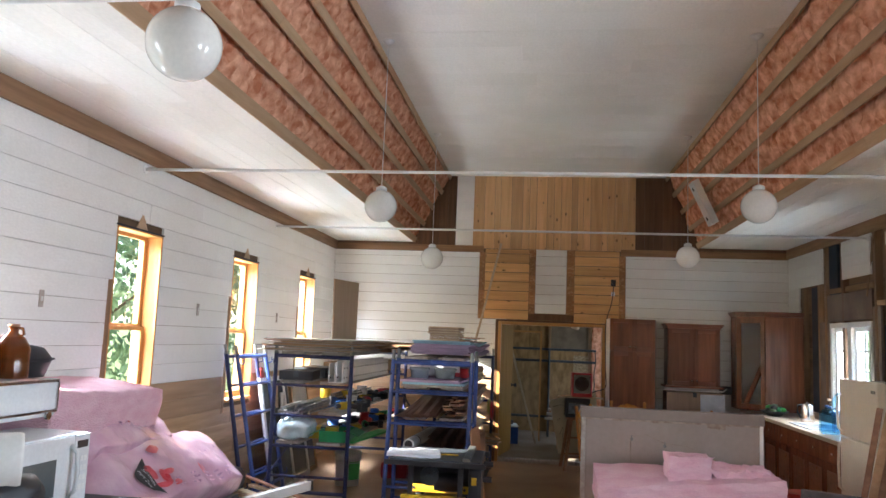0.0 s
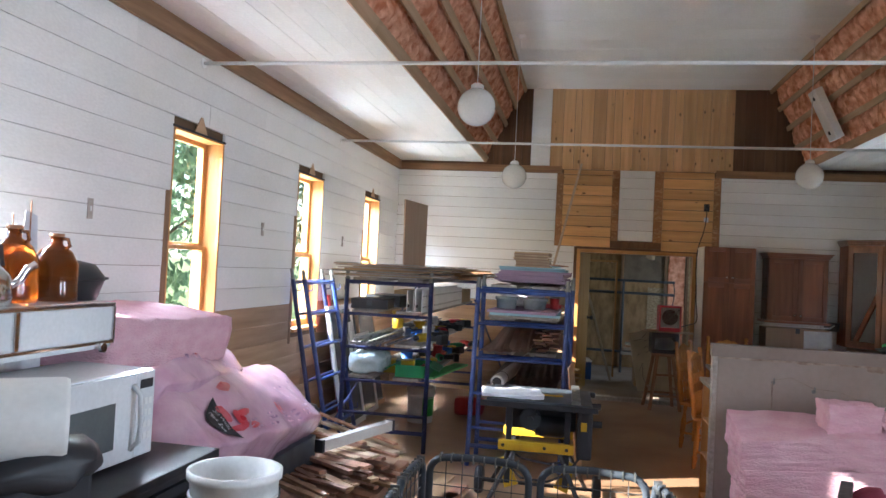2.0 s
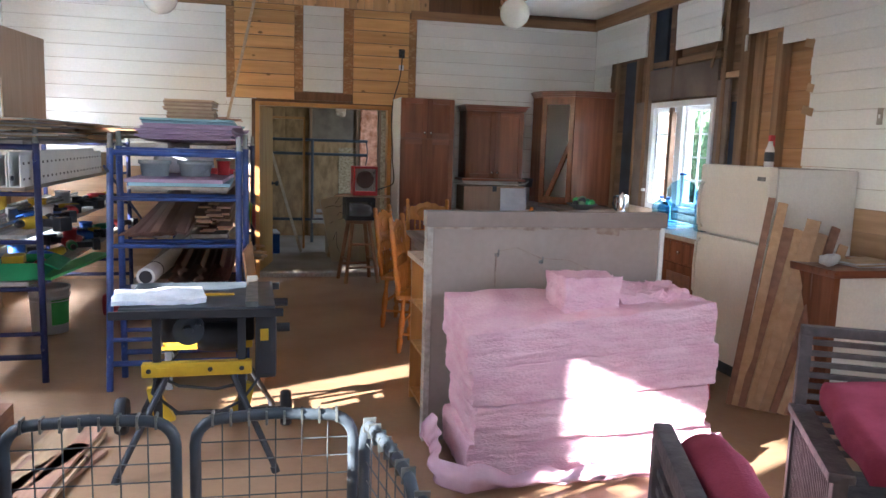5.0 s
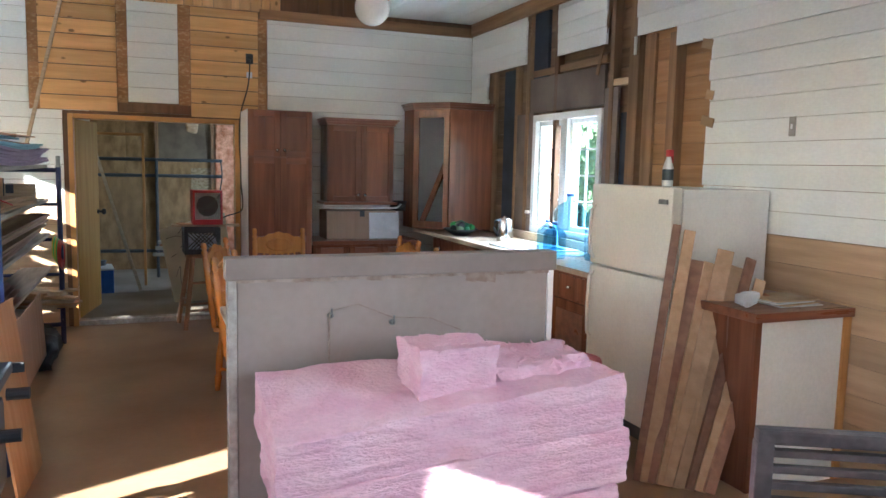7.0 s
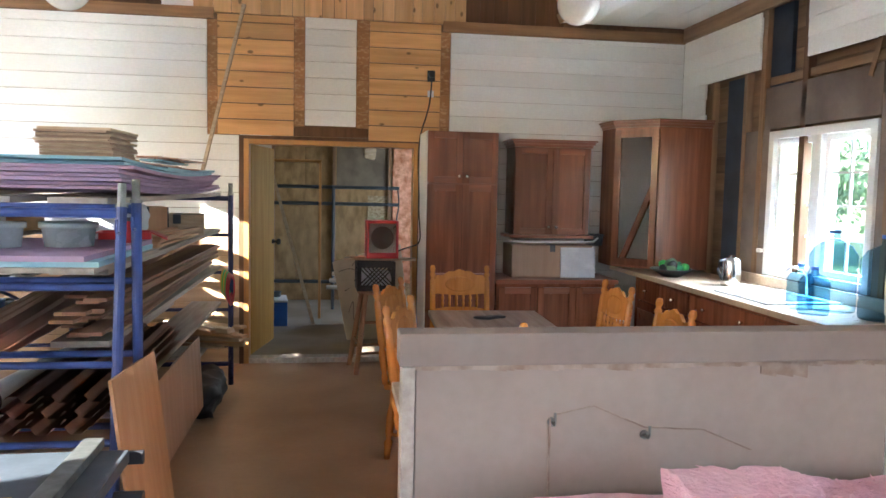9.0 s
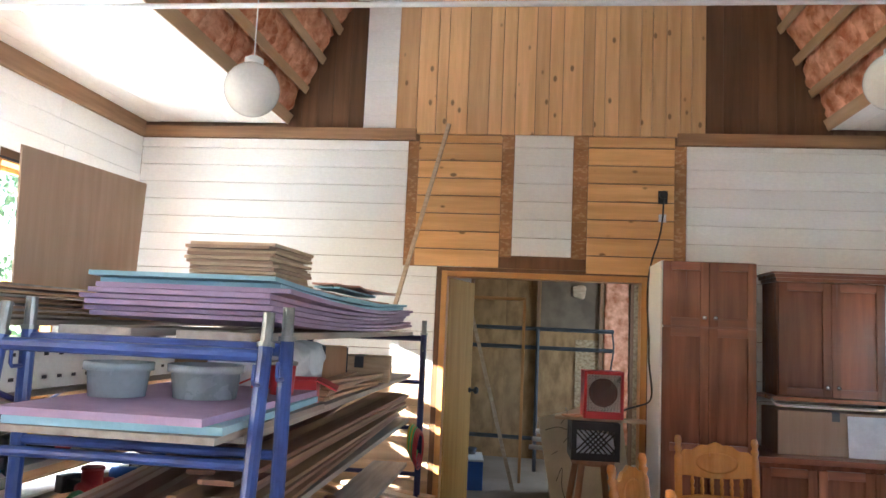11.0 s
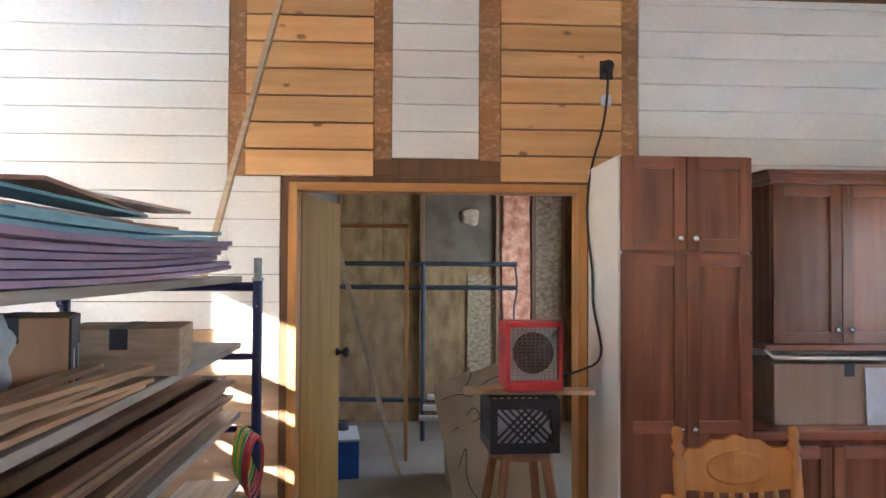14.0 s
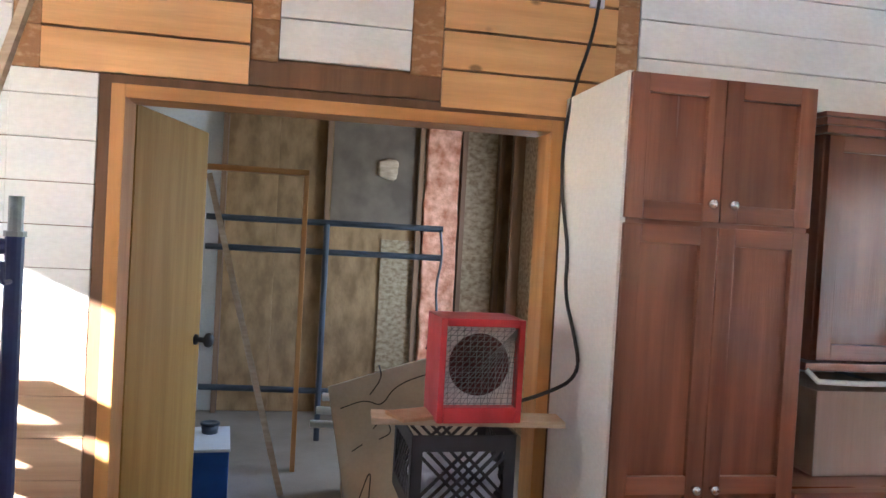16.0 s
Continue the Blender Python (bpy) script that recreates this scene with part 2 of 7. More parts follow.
CUSHION = material("maroon_cushion", (0.27, 0.05, 0.085), 0.9, (0.21, 0.035, 0.06), 8, bump=0.25, fine=160, spec=0.1)
WICKER = material("dark_wicker", (0.10, 0.085, 0.085), 0.5, (0.06, 0.05, 0.052), 20, bump=0.3)
COUNTER = material("laminate_counter", (0.50, 0.40, 0.30), 0.3, (0.42, 0.33, 0.24), 25, bump=0.03)
RUST = material("kitchen_tar_paper", (0.035, 0.05, 0.075), 0.7, (0.025, 0.03, 0.045), 3, bump=0.15)
GREYFELT = material("brown_felt_panel", (0.20, 0.155, 0.13), 0.8, (0.13, 0.10, 0.085), 3, bump=0.1)
DARKWOODX = wood("dark_sheathing", (0.21, 0.125, 0.07), (0.13, 0.075, 0.04), "y", 0.7, 0.25)
LEAF = material("foliage", (0.21, 0.29, 0.18), 0.5, (0.15, 0.23, 0.13), 3, bump=0.1, island=True, vary=0.35)
# leaves let some light through
_n, _l = LEAF.node_tree.nodes, LEAF.node_tree.links
_b = _n["Principled BSDF"]
_tr, leaf_light = _n.new("ShaderNodeBsdfTranslucent"), _n.new("ShaderNodeMixShader")
_l.new(_b.inputs["Base Color"].links[0].from_socket, _tr.inputs[0])
leaf_light.inputs[0].default_value = 0.45
_l.new(_b.outputs[0], leaf_light.inputs[1])
_l.new(_tr.outputs[0], leaf_light.inputs[2])
_l.new(leaf_light.outputs[0], _n["Material Output"].inputs[0])
GRASS = material("grass", (0.10, 0.15, 0.035), 0.9, (0.14, 0.16, 0.05), 0.6, bump=0.4, fine=8)
BARK = material("bark", (0.12, 0.085, 0.055), 0.9, (0.07, 0.05, 0.035), 6, (1, 1, 0.2), 0.6, 20)
GLASS = glass("window_glass")
AMBER = material("amber_glass", (0.42, 0.11, 0.012), 0.06, (0.34, 0.08, 0.01), 3, bump=0.02, spec=0.7)
AMBER.node_tree.nodes["Principled BSDF"].inputs["Transmission Weight"].default_value = 0.75
BLUEJUG = glass("blue_water_bottle", (0.55, 0.74, 0.86), 0.08)
OPAL = material("opal_globe", (0.80, 0.80, 0.76), 0.12, (0.76, 0.76, 0.72), 2, bump=0.0, spec=0.6)
MAROON = material("maroon_metal", (0.075, 0.014, 0.014), 0.45, (0.05, 0.01, 0.01), 6, bump=0.05)
TEMPLATE = material("grey_template_board", (0.54, 0.49, 0.38), 0.7, (0.42, 0.38, 0.29), 3, bump=0.05)
MIRRORG = material("greyed_glass", (0.10, 0.115, 0.12), 0.08, (0.14, 0.15, 0.15), 3, bump=0, spec=0.8)

# ---- mesh helpers ----


def box(bm, x0, x1, y0, y1, z0, z1, bevel=0.0, m=None):
    """A box between two corners, its edges bevelled, then moved by m."""
    a = Vector((min(x0, x1), min(y0, y1), min(z0, z1)))
    c = Vector((max(x0, x1), max(y0, y1), max(z0, z1)))
    r = bmesh.ops.create_cube(bm, size=1.0, matrix=Matrix.Translation((a + c) / 2) @ Matrix.Diagonal((*(c - a), 1)))
    vs = r["verts"]
    if bevel:
        es = list({e for v in vs for e in v.link_edges})
        r = bmesh.ops.bevel(bm, geom=es, offset=bevel, segments=2, affect="EDGES", profile=0.7)
        vs = list({v for f in r["faces"] for v in f.verts} | {v for v in vs if v.is_valid})
    if m is not None:
        bmesh.ops.transform(bm, matrix=m, verts=vs)
    return bm


def tube(bm, p0, p1, r, seg=10, r1=None):
    p0, p1 = Vector(p0), Vector(p1)
    d = p1 - p0
    m = Matrix.Translation((p0 + p1) / 2) @ d.to_track_quat("Z", "Y").to_matrix().to_4x4()
    bmesh.ops.create_cone(bm, cap_ends=True, segments=seg, radius1=r, radius2=r if r1 is None else r1, depth=d.length, matrix=m)
    return bm


def bend(bm, pts, r, seg=8, closed=False):
    """A round bar that follows points."""
    pts = [Vector(p) for p in pts]
    n = len(pts)
    rings = []
    up = Vector((0.31, 0.17, 0.93))
    for i, p in enumerate(pts):
        a = pts[(i - 1) % n] if closed or i else p
        c = pts[(i + 1) % n] if closed or i < n - 1 else p
        d = (c - a).normalized()
        s = d.cross(up).normalized()
        t = s.cross(d)
        rings.append([bm.verts.new(p + r * (math.cos(k * math.tau / seg) * s + math.sin(k * math.tau / seg) * t)) for k in range(seg)])
    for i in range(n if closed else n - 1):
        a, c = rings[i], rings[(i + 1) % n]
        for k in range(seg):
            bm.faces.new((a[k], a[(k + 1) % seg], c[(k + 1) % seg], c[k]))
    if not closed:
        bm.faces.new(rings[0][::-1])
        bm.faces.new(rings[-1])
    return bm


def eased(pts, times=2):
    """The points with their corners cut, so that a cable hangs in curves."""
    pts = [Vector(p) for p in pts]
    for _ in range(times):
        out = [pts[0]]
        for a, c in zip(pts, pts[1:]):
            out += [a.lerp(c, 0.25), a.lerp(c, 0.75)]
        pts = out + [pts[-1]]
    return pts


def lathe(bm, profile, seg=20, at=(0, 0, 0), m=None):
    """A turned shape from (radius, height) pairs."""
    rings, base = [], Matrix.Translation(at) if m is None else m
    for r, z in profile:
        if r < 1e-5:
            rings.append([bm.verts.new(base @ Vector((0, 0, z)))])
        else:
            rings.append([bm.verts.new(base @ Vector((r * math.cos(k * math.tau / seg), r * math.sin(k * math.tau / seg), z))) for k in range(seg)])
    for a, c in zip(rings, rings[1:]):
        for k in range(seg):
            q = [a[k % len(a)], a[(k + 1) % len(a)], c[(k + 1) % len(c)], c[k % len(c)]]
            q = list(dict.fromkeys(q))
            if len(q) > 2:
                bm.faces.new(q)
    for ring, flip in ((rings[0], True), (rings[-1], False)):
        if len(ring) > 2:
            bm.faces.new(ring[::-1] if flip else ring)
    return bm


def plate(bm, outline, y0, y1, m=None):
    """An outline in x and z, given thickness along y."""
    a = [bm.verts.new((x, y0, z)) for x, z in outline]
    c = [bm.verts.new((x, y1, z)) for x, z in outline]
    n = len(a)
    bm.faces.new(a)
    bm.faces.new(c[::-1])
    for i in range(n):
        bm.faces.new((a[i], c[i], c[(i + 1) % n], a[(i + 1) % n]))
    if m is not None:
        bmesh.ops.transform(bm, matrix=m, verts=a + c)
    bmesh.ops.recalc_face_normals(bm, faces=bm.faces)
    return bm


def soft_box(bm, x0, x1, y0, y1, z0, z1, cuts=8, rough=0.02, scale=3.0, round_=0.0, seed=0.0):
    """A padded block with an uneven skin."""
    r = bmesh.ops.create_cube(bm, size=2.0)
    es = list({e for v in r["verts"] for e in v.link_edges})
    bmesh.ops.subdivide_edges(bm, edges=es, cuts=cuts, use_grid_fill=True)
    c = Vector(((x0 + x1) / 2, (y0 + y1) / 2, (z0 + z1) / 2))
    h = Vector(((x1 - x0) / 2, (y1 - y0) / 2, (z1 - z0) / 2))
    for v in bm.verts:
        p = v.co.copy()
        if round_:
            q = Vector((p.x * math.sqrt(max(0, 1 - p.y**2 / 2 - p.z**2 / 2 + p.y**2 * p.z**2 / 3)),
                        p.y * math.sqrt(max(0, 1 - p.z**2 / 2 - p.x**2 / 2 + p.z**2 * p.x**2 / 3)),
                        p.z * math.sqrt(max(0, 1 - p.x**2 / 2 - p.y**2 / 2 + p.x**2 * p.y**2 / 3))))
            p = p.lerp(q, round_)
        w = c + Vector((p.x * h.x, p.y * h.y, p.z * h.z))
        v.co = w + rough * noise.noise_vector(w * scale + Vector((seed, seed * 2, 0))) + rough * 0.5 * noise.noise_vector(w * scale * 3.1)
    return bm


def mesh_of(name, bm, mat, smooth=False):
    me = bpy.data.meshes.new(name)
    bm.to_mesh(me)
    bm.free()
    me.materials.append(mat)
    if smooth:
        for p in me.polygons:
            p.use_smooth = True
    return me


def part(name, bm, mat, parent=None, label="", smooth=False):
    """One mesh object, under its thing or part."""
    ob = new(name, mesh_of(name, bm, mat, smooth))
    ob.parent = parent
    if label:
        tagged(ob, label)
    return ob


def thing(name, label, category, x=0, y=0, z=0, rz=0, group="", kind="", rx=0, ry=0):
    ob = new(name)
    ob.empty_display_size = 0.1
    ob.matrix_world = pose(x, y, z, rx, ry, rz)
    return tagged(ob, label, category, group, kind)


def solo(name, bm, mat, label, category, x=0, y=0, z=0, rz=0, group="", kind="", smooth=False, rx=0, ry=0):
    """A thing that is one mesh."""
    ob = new(name, mesh_of(name, bm, mat, smooth))
    ob.matrix_world = pose(x, y, z, rx, ry, rz)
    return tagged(ob, label, category, group, kind)


def B():
    return bmesh.new()


PIECES = {}


def piece(name, parent, mat, x0, x1, y0, y1, z0, z1, tilt=None):
    """A board among many: all alike boards of one material share a mesh, eased along its long edges."""
    key = (mat.name, "x" if abs(x1 - x0) > max(abs(y1 - y0), abs(z1 - z0)) else "y" if abs(y1 - y0) > abs(z1 - z0) else "z")
    if key not in PIECES:
        bm = B()
        e = 0.47
        k = [(-0.5, -e), (-e, -0.5), (e, -0.5), (0.5, -e), (0.5, e), (e, 0.5), (-e, 0.5), (-0.5, e)]
        put = {"x": lambda s, a, c: (s, a, c), "y": lambda s, a, c: (a, s, c), "z": lambda s, a, c: (a, c, s)}[key[1]]
        lo = [bm.verts.new(put(-0.5, a, c)) for a, c in k]
        hi = [bm.verts.new(put(0.5, a, c)) for a, c in k]
        bm.faces.new(lo)
        bm.faces.new(hi)
        for i in range(8):
            bm.faces.new((lo[i], hi[i], hi[(i + 1) % 8], lo[(i + 1) % 8]))
        bmesh.ops.recalc_face_normals(bm, faces=bm.faces)
        PIECES[key] = mesh_of("board", bm, mat)
    ob = new(name, PIECES[key])
    ob.parent = parent
    m = Matrix.Translation(((x0 + x1) / 2, (y0 + y1) / 2, (z0 + z1) / 2))
    if tilt is not None:
        m = m @ tilt
    ob.matrix_basis = m @ Matrix.Diagonal((abs(x1 - x0), abs(y1 - y0), abs(z1 - z0), 1))
    return ob

# ---- structure: one hall with coved ceiling, and a store room behind it ----
XL, XR, YF, YB = -3.135, 3.49, 11.5, -2.5
ZC, ZT = 3.17, 4.2
CL0, CL1, CR1, CR0 = -1.92, -1.39, 1.80, 2.27
# first west opening and both east ones are unseen, added for light
W_L = [(1.26, 1.95), (3.41, 4.09), (5.58, 6.27), (7.73, 8.42), (9.88, 10.55)]
W_R = [(1.26, 1.95), (3.41, 4.09)]
WZ0, WZ1 = 1.0, 2.49
KW = (8.87, 10.03, 1.0, 2.1)
DX0, DX1, DZ = -0.597, 0.958, 2.02
YR = 15.1  # end of the store room

bm = B()
box(bm, XL - 0.3, XR + 0.3, YB - 0.3, YF + 0.1, -0.25, 0)
floor = solo("floor", bm, FLOORM, "worn brown plywood subfloor", "floor", kind="structure")
bm = B()
box(bm, -1.75, 1.75, YF + 0.1, YR + 0.2, -0.25, 0.045)
store_floor = solo("floor_store", bm, CONCRETE, "dusty grey-brown floor of the store room", "floor", kind="structure")

# side walls, with openings
def wall_with_openings(name, x0, x1, openings, label):
    bm = B()
    ys = [YB - 0.3] + [v for o in openings for v in o[:2]] + [YF + 0.02]
    for i in range(0, len(ys), 2):
        box(bm, x0, x1, ys[i], ys[i + 1], -0.2, 3.6)
    for y0, y1, z0, z1 in openings:
        box(bm, x0, x1, y0, y1, -0.2, z0)
        box(bm, x0, x1, y0, y1, z1, 3.6)
    return solo(name, bm, DARKWOODX, label, "wall", kind="structure")


wall_west = wall_with_openings("wall_west", XL - 0.20, XL - 0.02, [(a, b, WZ0, WZ1) for a, b in W_L], "white-painted shiplap wall over bare wainscot boards")
wall_east = wall_with_openings("wall_east", XR + 0.11, XR + 0.25, [(a, b, WZ0, WZ1) for a, b in W_R] + [KW], "white shiplap wall, half stripped to dark studs")

bm = B()
box(bm, XL - 0.2, XR + 0.25, YB - 0.2, YB, -0.2, 4.5)
wall_south = solo("wall_south", bm, WHITE, "plain white wall", "wall", kind="structure")

bm = B()
box(bm, XL - 0.2, DX0 - 0.05, YF + 0.02, YF + 0.14, -0.2, 4.5)
box(bm, DX1 + 0.05, XR + 0.25, YF + 0.02, YF + 0.14, -0.2, 4.5)
box(bm, DX0 - 0.05, DX1 + 0.05, YF + 0.02, YF + 0.14, DZ + 0.05, 4.5)
wall_north = solo("wall_north", bm, DARKWOODX, "patchwork end wall of white and bare pine boards", "wall", kind="structure")

# ceilings: boarded, each one mesh
def boarded_ceiling(name, x0, x1, z, w, label, along="y"):
    bm = B()
    rnd = random.Random(name)
    if along == "y":
        x = x0
        while x < x1 - 1e-4:
            xe = min(x + w, x1)
            y = YB
            while y < YF:
                ye = min(YF, y + rnd.uniform(2.2, 4.8))
                dz = rnd.uniform(0, 0.003)
                box(bm, x + 0.0012, xe - 0.0012, y, ye - 0.002, z + dz, z + 0.03)
                y = ye
            x = xe
    else:
        y = YB
        while y < YF:
            ye = min(y + w, YF)
            x = x0
            while x < x1:
                xe = min(x1, x + rnd.uniform(1.2, 2.4))
                box(bm, x, xe - 0.002, y + 0.001, ye - 0.001, z + rnd.uniform(0, 0.002), z + 0.03)
                x = xe
            y = ye
    box(bm, x0, x1, YB, YF, z + 0.031, z + 0.06)
    return solo(name, bm, CEIL, label, "ceiling", kind="structure")


boarded_ceiling("ceiling_west", XL - 0.02, CL0, ZC, 0.155, "white-painted board ceiling with dark gaps")
boarded_ceiling("ceiling_east", CR0, XR + 0.11, ZC, 0.155, "white-painted board ceiling with dark gaps")
boarded_ceiling("ceiling_middle", CL1, CR1, ZT, 0.32, "raised ceiling of white-painted panels", "x")


def cove(name, xa, xb, sgn):
    """A sloping strip of bare insulation between the low and the high ceiling, crossed by battens."""
    bm = B()
    nx, ny = 36, 420
    L = YF - YB
    slope = Vector((xb - xa, 0, ZT - ZC))
    nrm = Vector((sgn * slope.z, 0, -sgn * slope.x)).normalized()
    if nrm.z > 0:
        nrm = -nrm
    grid = []
    for j in range(ny + 1):
        row = []
        for i in range(nx + 1):
            u, y = i / nx, YB + L * j / ny
            p = Vector((xa, y, ZC)) + slope * u
            bay = (u * 4) % 1
            puff = 0.045 * (1 - (2 * bay - 1) ** 4)
            seam = ((y + 0.2 * int(u * 4)) / 0.41) % 1
            puff *= min(1, 0.35 + 5 * min(seam, 1 - seam))
            q = Vector((p.x * 5 + u * 3, y * 5.5, p.z * 5))
            fold = abs(noise.noise(Vector((q.x * 0.8, q.y * 1.9, q.z * 0.8)))) * 0.085 + abs(noise.noise(q * 2.3)) * 0.04 + noise.noise(q * 5.1) * 0.012
            row.append(bm.verts.new(p + nrm * (puff - fold - 0.035)))
        grid.append(row)
    for j in range(ny):
        for i in range(nx):
            bm.faces.new((grid[j][i], grid[j][i + 1], grid[j + 1][i + 1], grid[j + 1][i]))
    ob = solo(name, bm, INSUL, "sloping cove of bare pink insulation between battens", "ceiling", kind="structure", smooth=True)
    bm = B()
    q = nrm * -0.12
    a, c = Vector((xa, 0, ZC - 0.02)) + q, Vector((xb, 0, ZT + 0.02)) + q
    v = [bm.verts.new((a.x, YB, a.z)), bm.verts.new((a.x, YF + 0.05, a.z)), bm.verts.new((c.x, YF + 0.05, c.z)), bm.verts.new((c.x, YB, c.z))]
    w = [bm.verts.new(k.co - nrm * 0.05) for k in v]
    bm.faces.new(v)
    bm.faces.new(w[::-1])
    for i in range(4):
        bm.faces.new((v[i], w[i], w[(i + 1) % 4], v[(i + 1) % 4]))
    part("backing", bm, DARKWOODX, ob)
    ang = math.atan2(slope.z, slope.x)
    for u, wd in ((0.035, 0.085), (0.27, 0.062), (0.51, 0.062), (0.75, 0.062), (0.975, 0.05)):
        y = YB
        c = Vector((xa, 0, ZC)) + slope * u + nrm * 0.012
        rnd = random.Random(u)
        while y < YF:
            ye = min(YF - 0.01, y + rnd.uniform(3, 5))
            piece("batten", ob, BATTEN, c.x - wd / 2, c.x + wd / 2, y, ye - 0.004, c.z - 0.012, c.z + 0.012,
                  pose(0, 0, 0, 0, -math.degrees(ang), 0))
            y = ye if ye < YF - 0.02 else YF
    return ob


cove("ceiling_cove_west", CL0, CL1, 1)
cove("ceiling_cove_east", CR0, CR1, -1)

# unseen roof and shell, added to keep the daylight out
bm = B()
box(bm, XL - 0.6, XR + 0.65, YB - 0.6, YR + 0.8, 4.6, 4.75)
box(bm, XL - 0.21, XL - 0.2, YB, YR, 3.5, 4.65)
box(bm, XR + 0.25, XR + 0.26, YB, YR, 3.5, 4.65)
roof = solo("roof", bm, GREYFELT, "plain unseen roof deck added over the ceilings to block daylight", "roof", kind="structure")


def rows_of(z0, z1, h):
    out, z = [], z0
    while z < z1 - 0.01:
        out.append((z, min(z + h, z1)))
        z += h
    return out


def shiplap(parent, plane, at, depth, a0, a1, z0, z1, h, mat, holes=(), name="board", seed=1, long=(1.8, 3.8), ragged=0.0, gap=0.003):
    """Horizontal boards on a wall, cut round the holes (a0, a1, z0, z1)."""
    rnd = random.Random(seed)
    for za, zb in rows_of(z0, z1, h):
        zm = (za + zb) / 2
        spans = [(a0, a1)]
        for ha, hb, hz0, hz1 in holes:
            if hz0 < zm < hz1:
                nxt = []
                for s, e in spans:
                    if hb <= s or ha >= e:
                        nxt.append((s, e))
                    else:
                        if ha > s:
                            nxt.append((s, ha + rnd.uniform(-ragged, ragged)))
                        if hb < e:
                            nxt.append((hb + rnd.uniform(-ragged, ragged), e))
                spans = nxt
        for s, e in spans:
            while e - s > 0.02:
                f = s + rnd.uniform(*long)
                if e - f < 0.5:
                    f = e
                g = rnd.uniform(-0.0012, 0.0012)
                if plane == "x":
                    piece(name, parent, mat, at + g, at + depth, s + 0.0008, f - 0.0008, za + gap / 2, zb - gap / 2)
                else:
                    piece(name, parent, mat, s + 0.0008, f - 0.0008, at + g, at + depth, za + gap / 2, zb - gap / 2)
                s = f


# ---- windows in the west wall, and their light ----
def sash_window(y0, y1, x, sgn, name, label):
    """A tall double-hung window: lining, two sashes with panes, sill."""
    t = thing(name, label, "window", x, (y0 + y1) / 2, WZ0, kind="structure")
    w, h = (y1 - y0) / 2, WZ1 - WZ0
    d = -sgn * 0.2
    for nm, a in (("lining", (0, d, -w, -w + 0.022, 0, h)), ("lining", (0, d, w - 0.022, w, 0, h)), ("head", (0.0, d, -w + 0.022, w - 0.022, h - 0.012, h)),
                  ("sill", (sgn * 0.03, d, -w + 0.022, w - 0.022, 0, 0.03))):
        bm = B()
        box(bm, *a, bevel=0.003)
        part(nm, bm, OAK if nm == "lining" else OAKY, t)
    iw = w - 0.022
    for k, (za, zb, off) in enumerate(((0.03, h / 2 - 0.01, -0.09), (h / 2 - 0.03, h - 0.012, -0.125))):
        bm = B()
        xo = sgn * off
        s = 0.048
        box(bm, xo, xo - sgn * 0.035, -iw, -iw + s, za, zb, 0.004)
        box(bm, xo, xo - sgn * 0.035, iw - s, iw, za, zb, 0.004)
        box(bm, xo, xo - sgn * 0.035, -iw + s, iw - s, za, za + (0.06 if k == 0 else 0.04), 0.004)
        box(bm, xo, xo - sgn * 0.035, -iw + s, iw - s, zb - 0.032, zb, 0.004)
        sash = part("sash", bm, OAK, t)
        bm = B()
        box(bm, xo - sgn * 0.015, xo - sgn * 0.019, -iw + s - 0.003, iw - s + 0.003, za + 0.04, zb - 0.028)
        g = part("pane", bm, GLASS, sash)
        g.visible_shadow = False
    bm = B()
    box(bm, sgn * 0.004, -sgn * 0.03, -w - 0.012, w + 0.012, h, h + 0.014)
    part("head_flashing", bm, BLACK, t, "dark strip over the head")
    # bare wood where casings were pulled off, with its pointed top
    bm = B()
    box(bm, sgn * 0.003, -sgn * 0.016, -w - 0.055, -w - 0.001, -0.1, h * 0.72)
    part("bare_edge", bm, BEAMZ, t, "bare strip where the casing was")
    bm = B()
    plate(bm, [(-0.085, h + 0.015), (0.085, h + 0.015), (0.012, h + 0.125), (-0.012, h + 0.125)], -0.002, 0.003, pose(0, 0, 0, 0, 0, 90 if sgn > 0 else -90))
    part("peak_mark", bm, TANY, t, "unpainted pointed shape over the head")
    return t


for i, (a, b) in enumerate(W_L):
    sash_window(a, b, XL, 1, "window_%d" % (i + 1), "tall double-hung window with orange-stained pine lining")
# unseen east windows, added to let light in from behind the camera
for i, (a, b) in enumerate(W_R):
    sash_window(a, b, XR, -1, "window_%d" % (i + 7), "tall double-hung window with orange-stained pine lining")

# lamp in an unseen opening, added to brighten the store room
sky_lamp(1.88, 13.7, 1.5, 1.15, 1.15, 90, 2.1)
# fill lamps set in those added, unseen windows
sky_lamp(XL - 0.26, 1.6, 1.75, 0.6, 1.4, -90, 6)
for a, b in W_R:
    sky_lamp(XR + 0.3, (a + b) / 2, 1.75, 0.6, 1.4, 90, 13)
# lamps added outside the other windows, standing in for high sky and sunlit grass
for a, b in W_L[1:]:
    sky_lamp(XL - 0.95, (a + b) / 2, 3.4, 1.0, 1.0, -90, 50 if a < 5 else 80 if a < 7 else 165, -48)
    sky_lamp(XL - 0.95, (a + b) / 2, 0.30, 2.0, 0.8, -90, 28 if a < 5 else 22 if a < 7 else 34, 40)
sky_lamp(XR + 1.0, (KW[0] + KW[1]) / 2, 3.1, 1.3, 1.0, 90, 165, -48)
sky_lamp(XR + 0.95, (KW[0] + KW[1]) / 2, 0.30, 1.3, 0.8, 90, 18, 40)

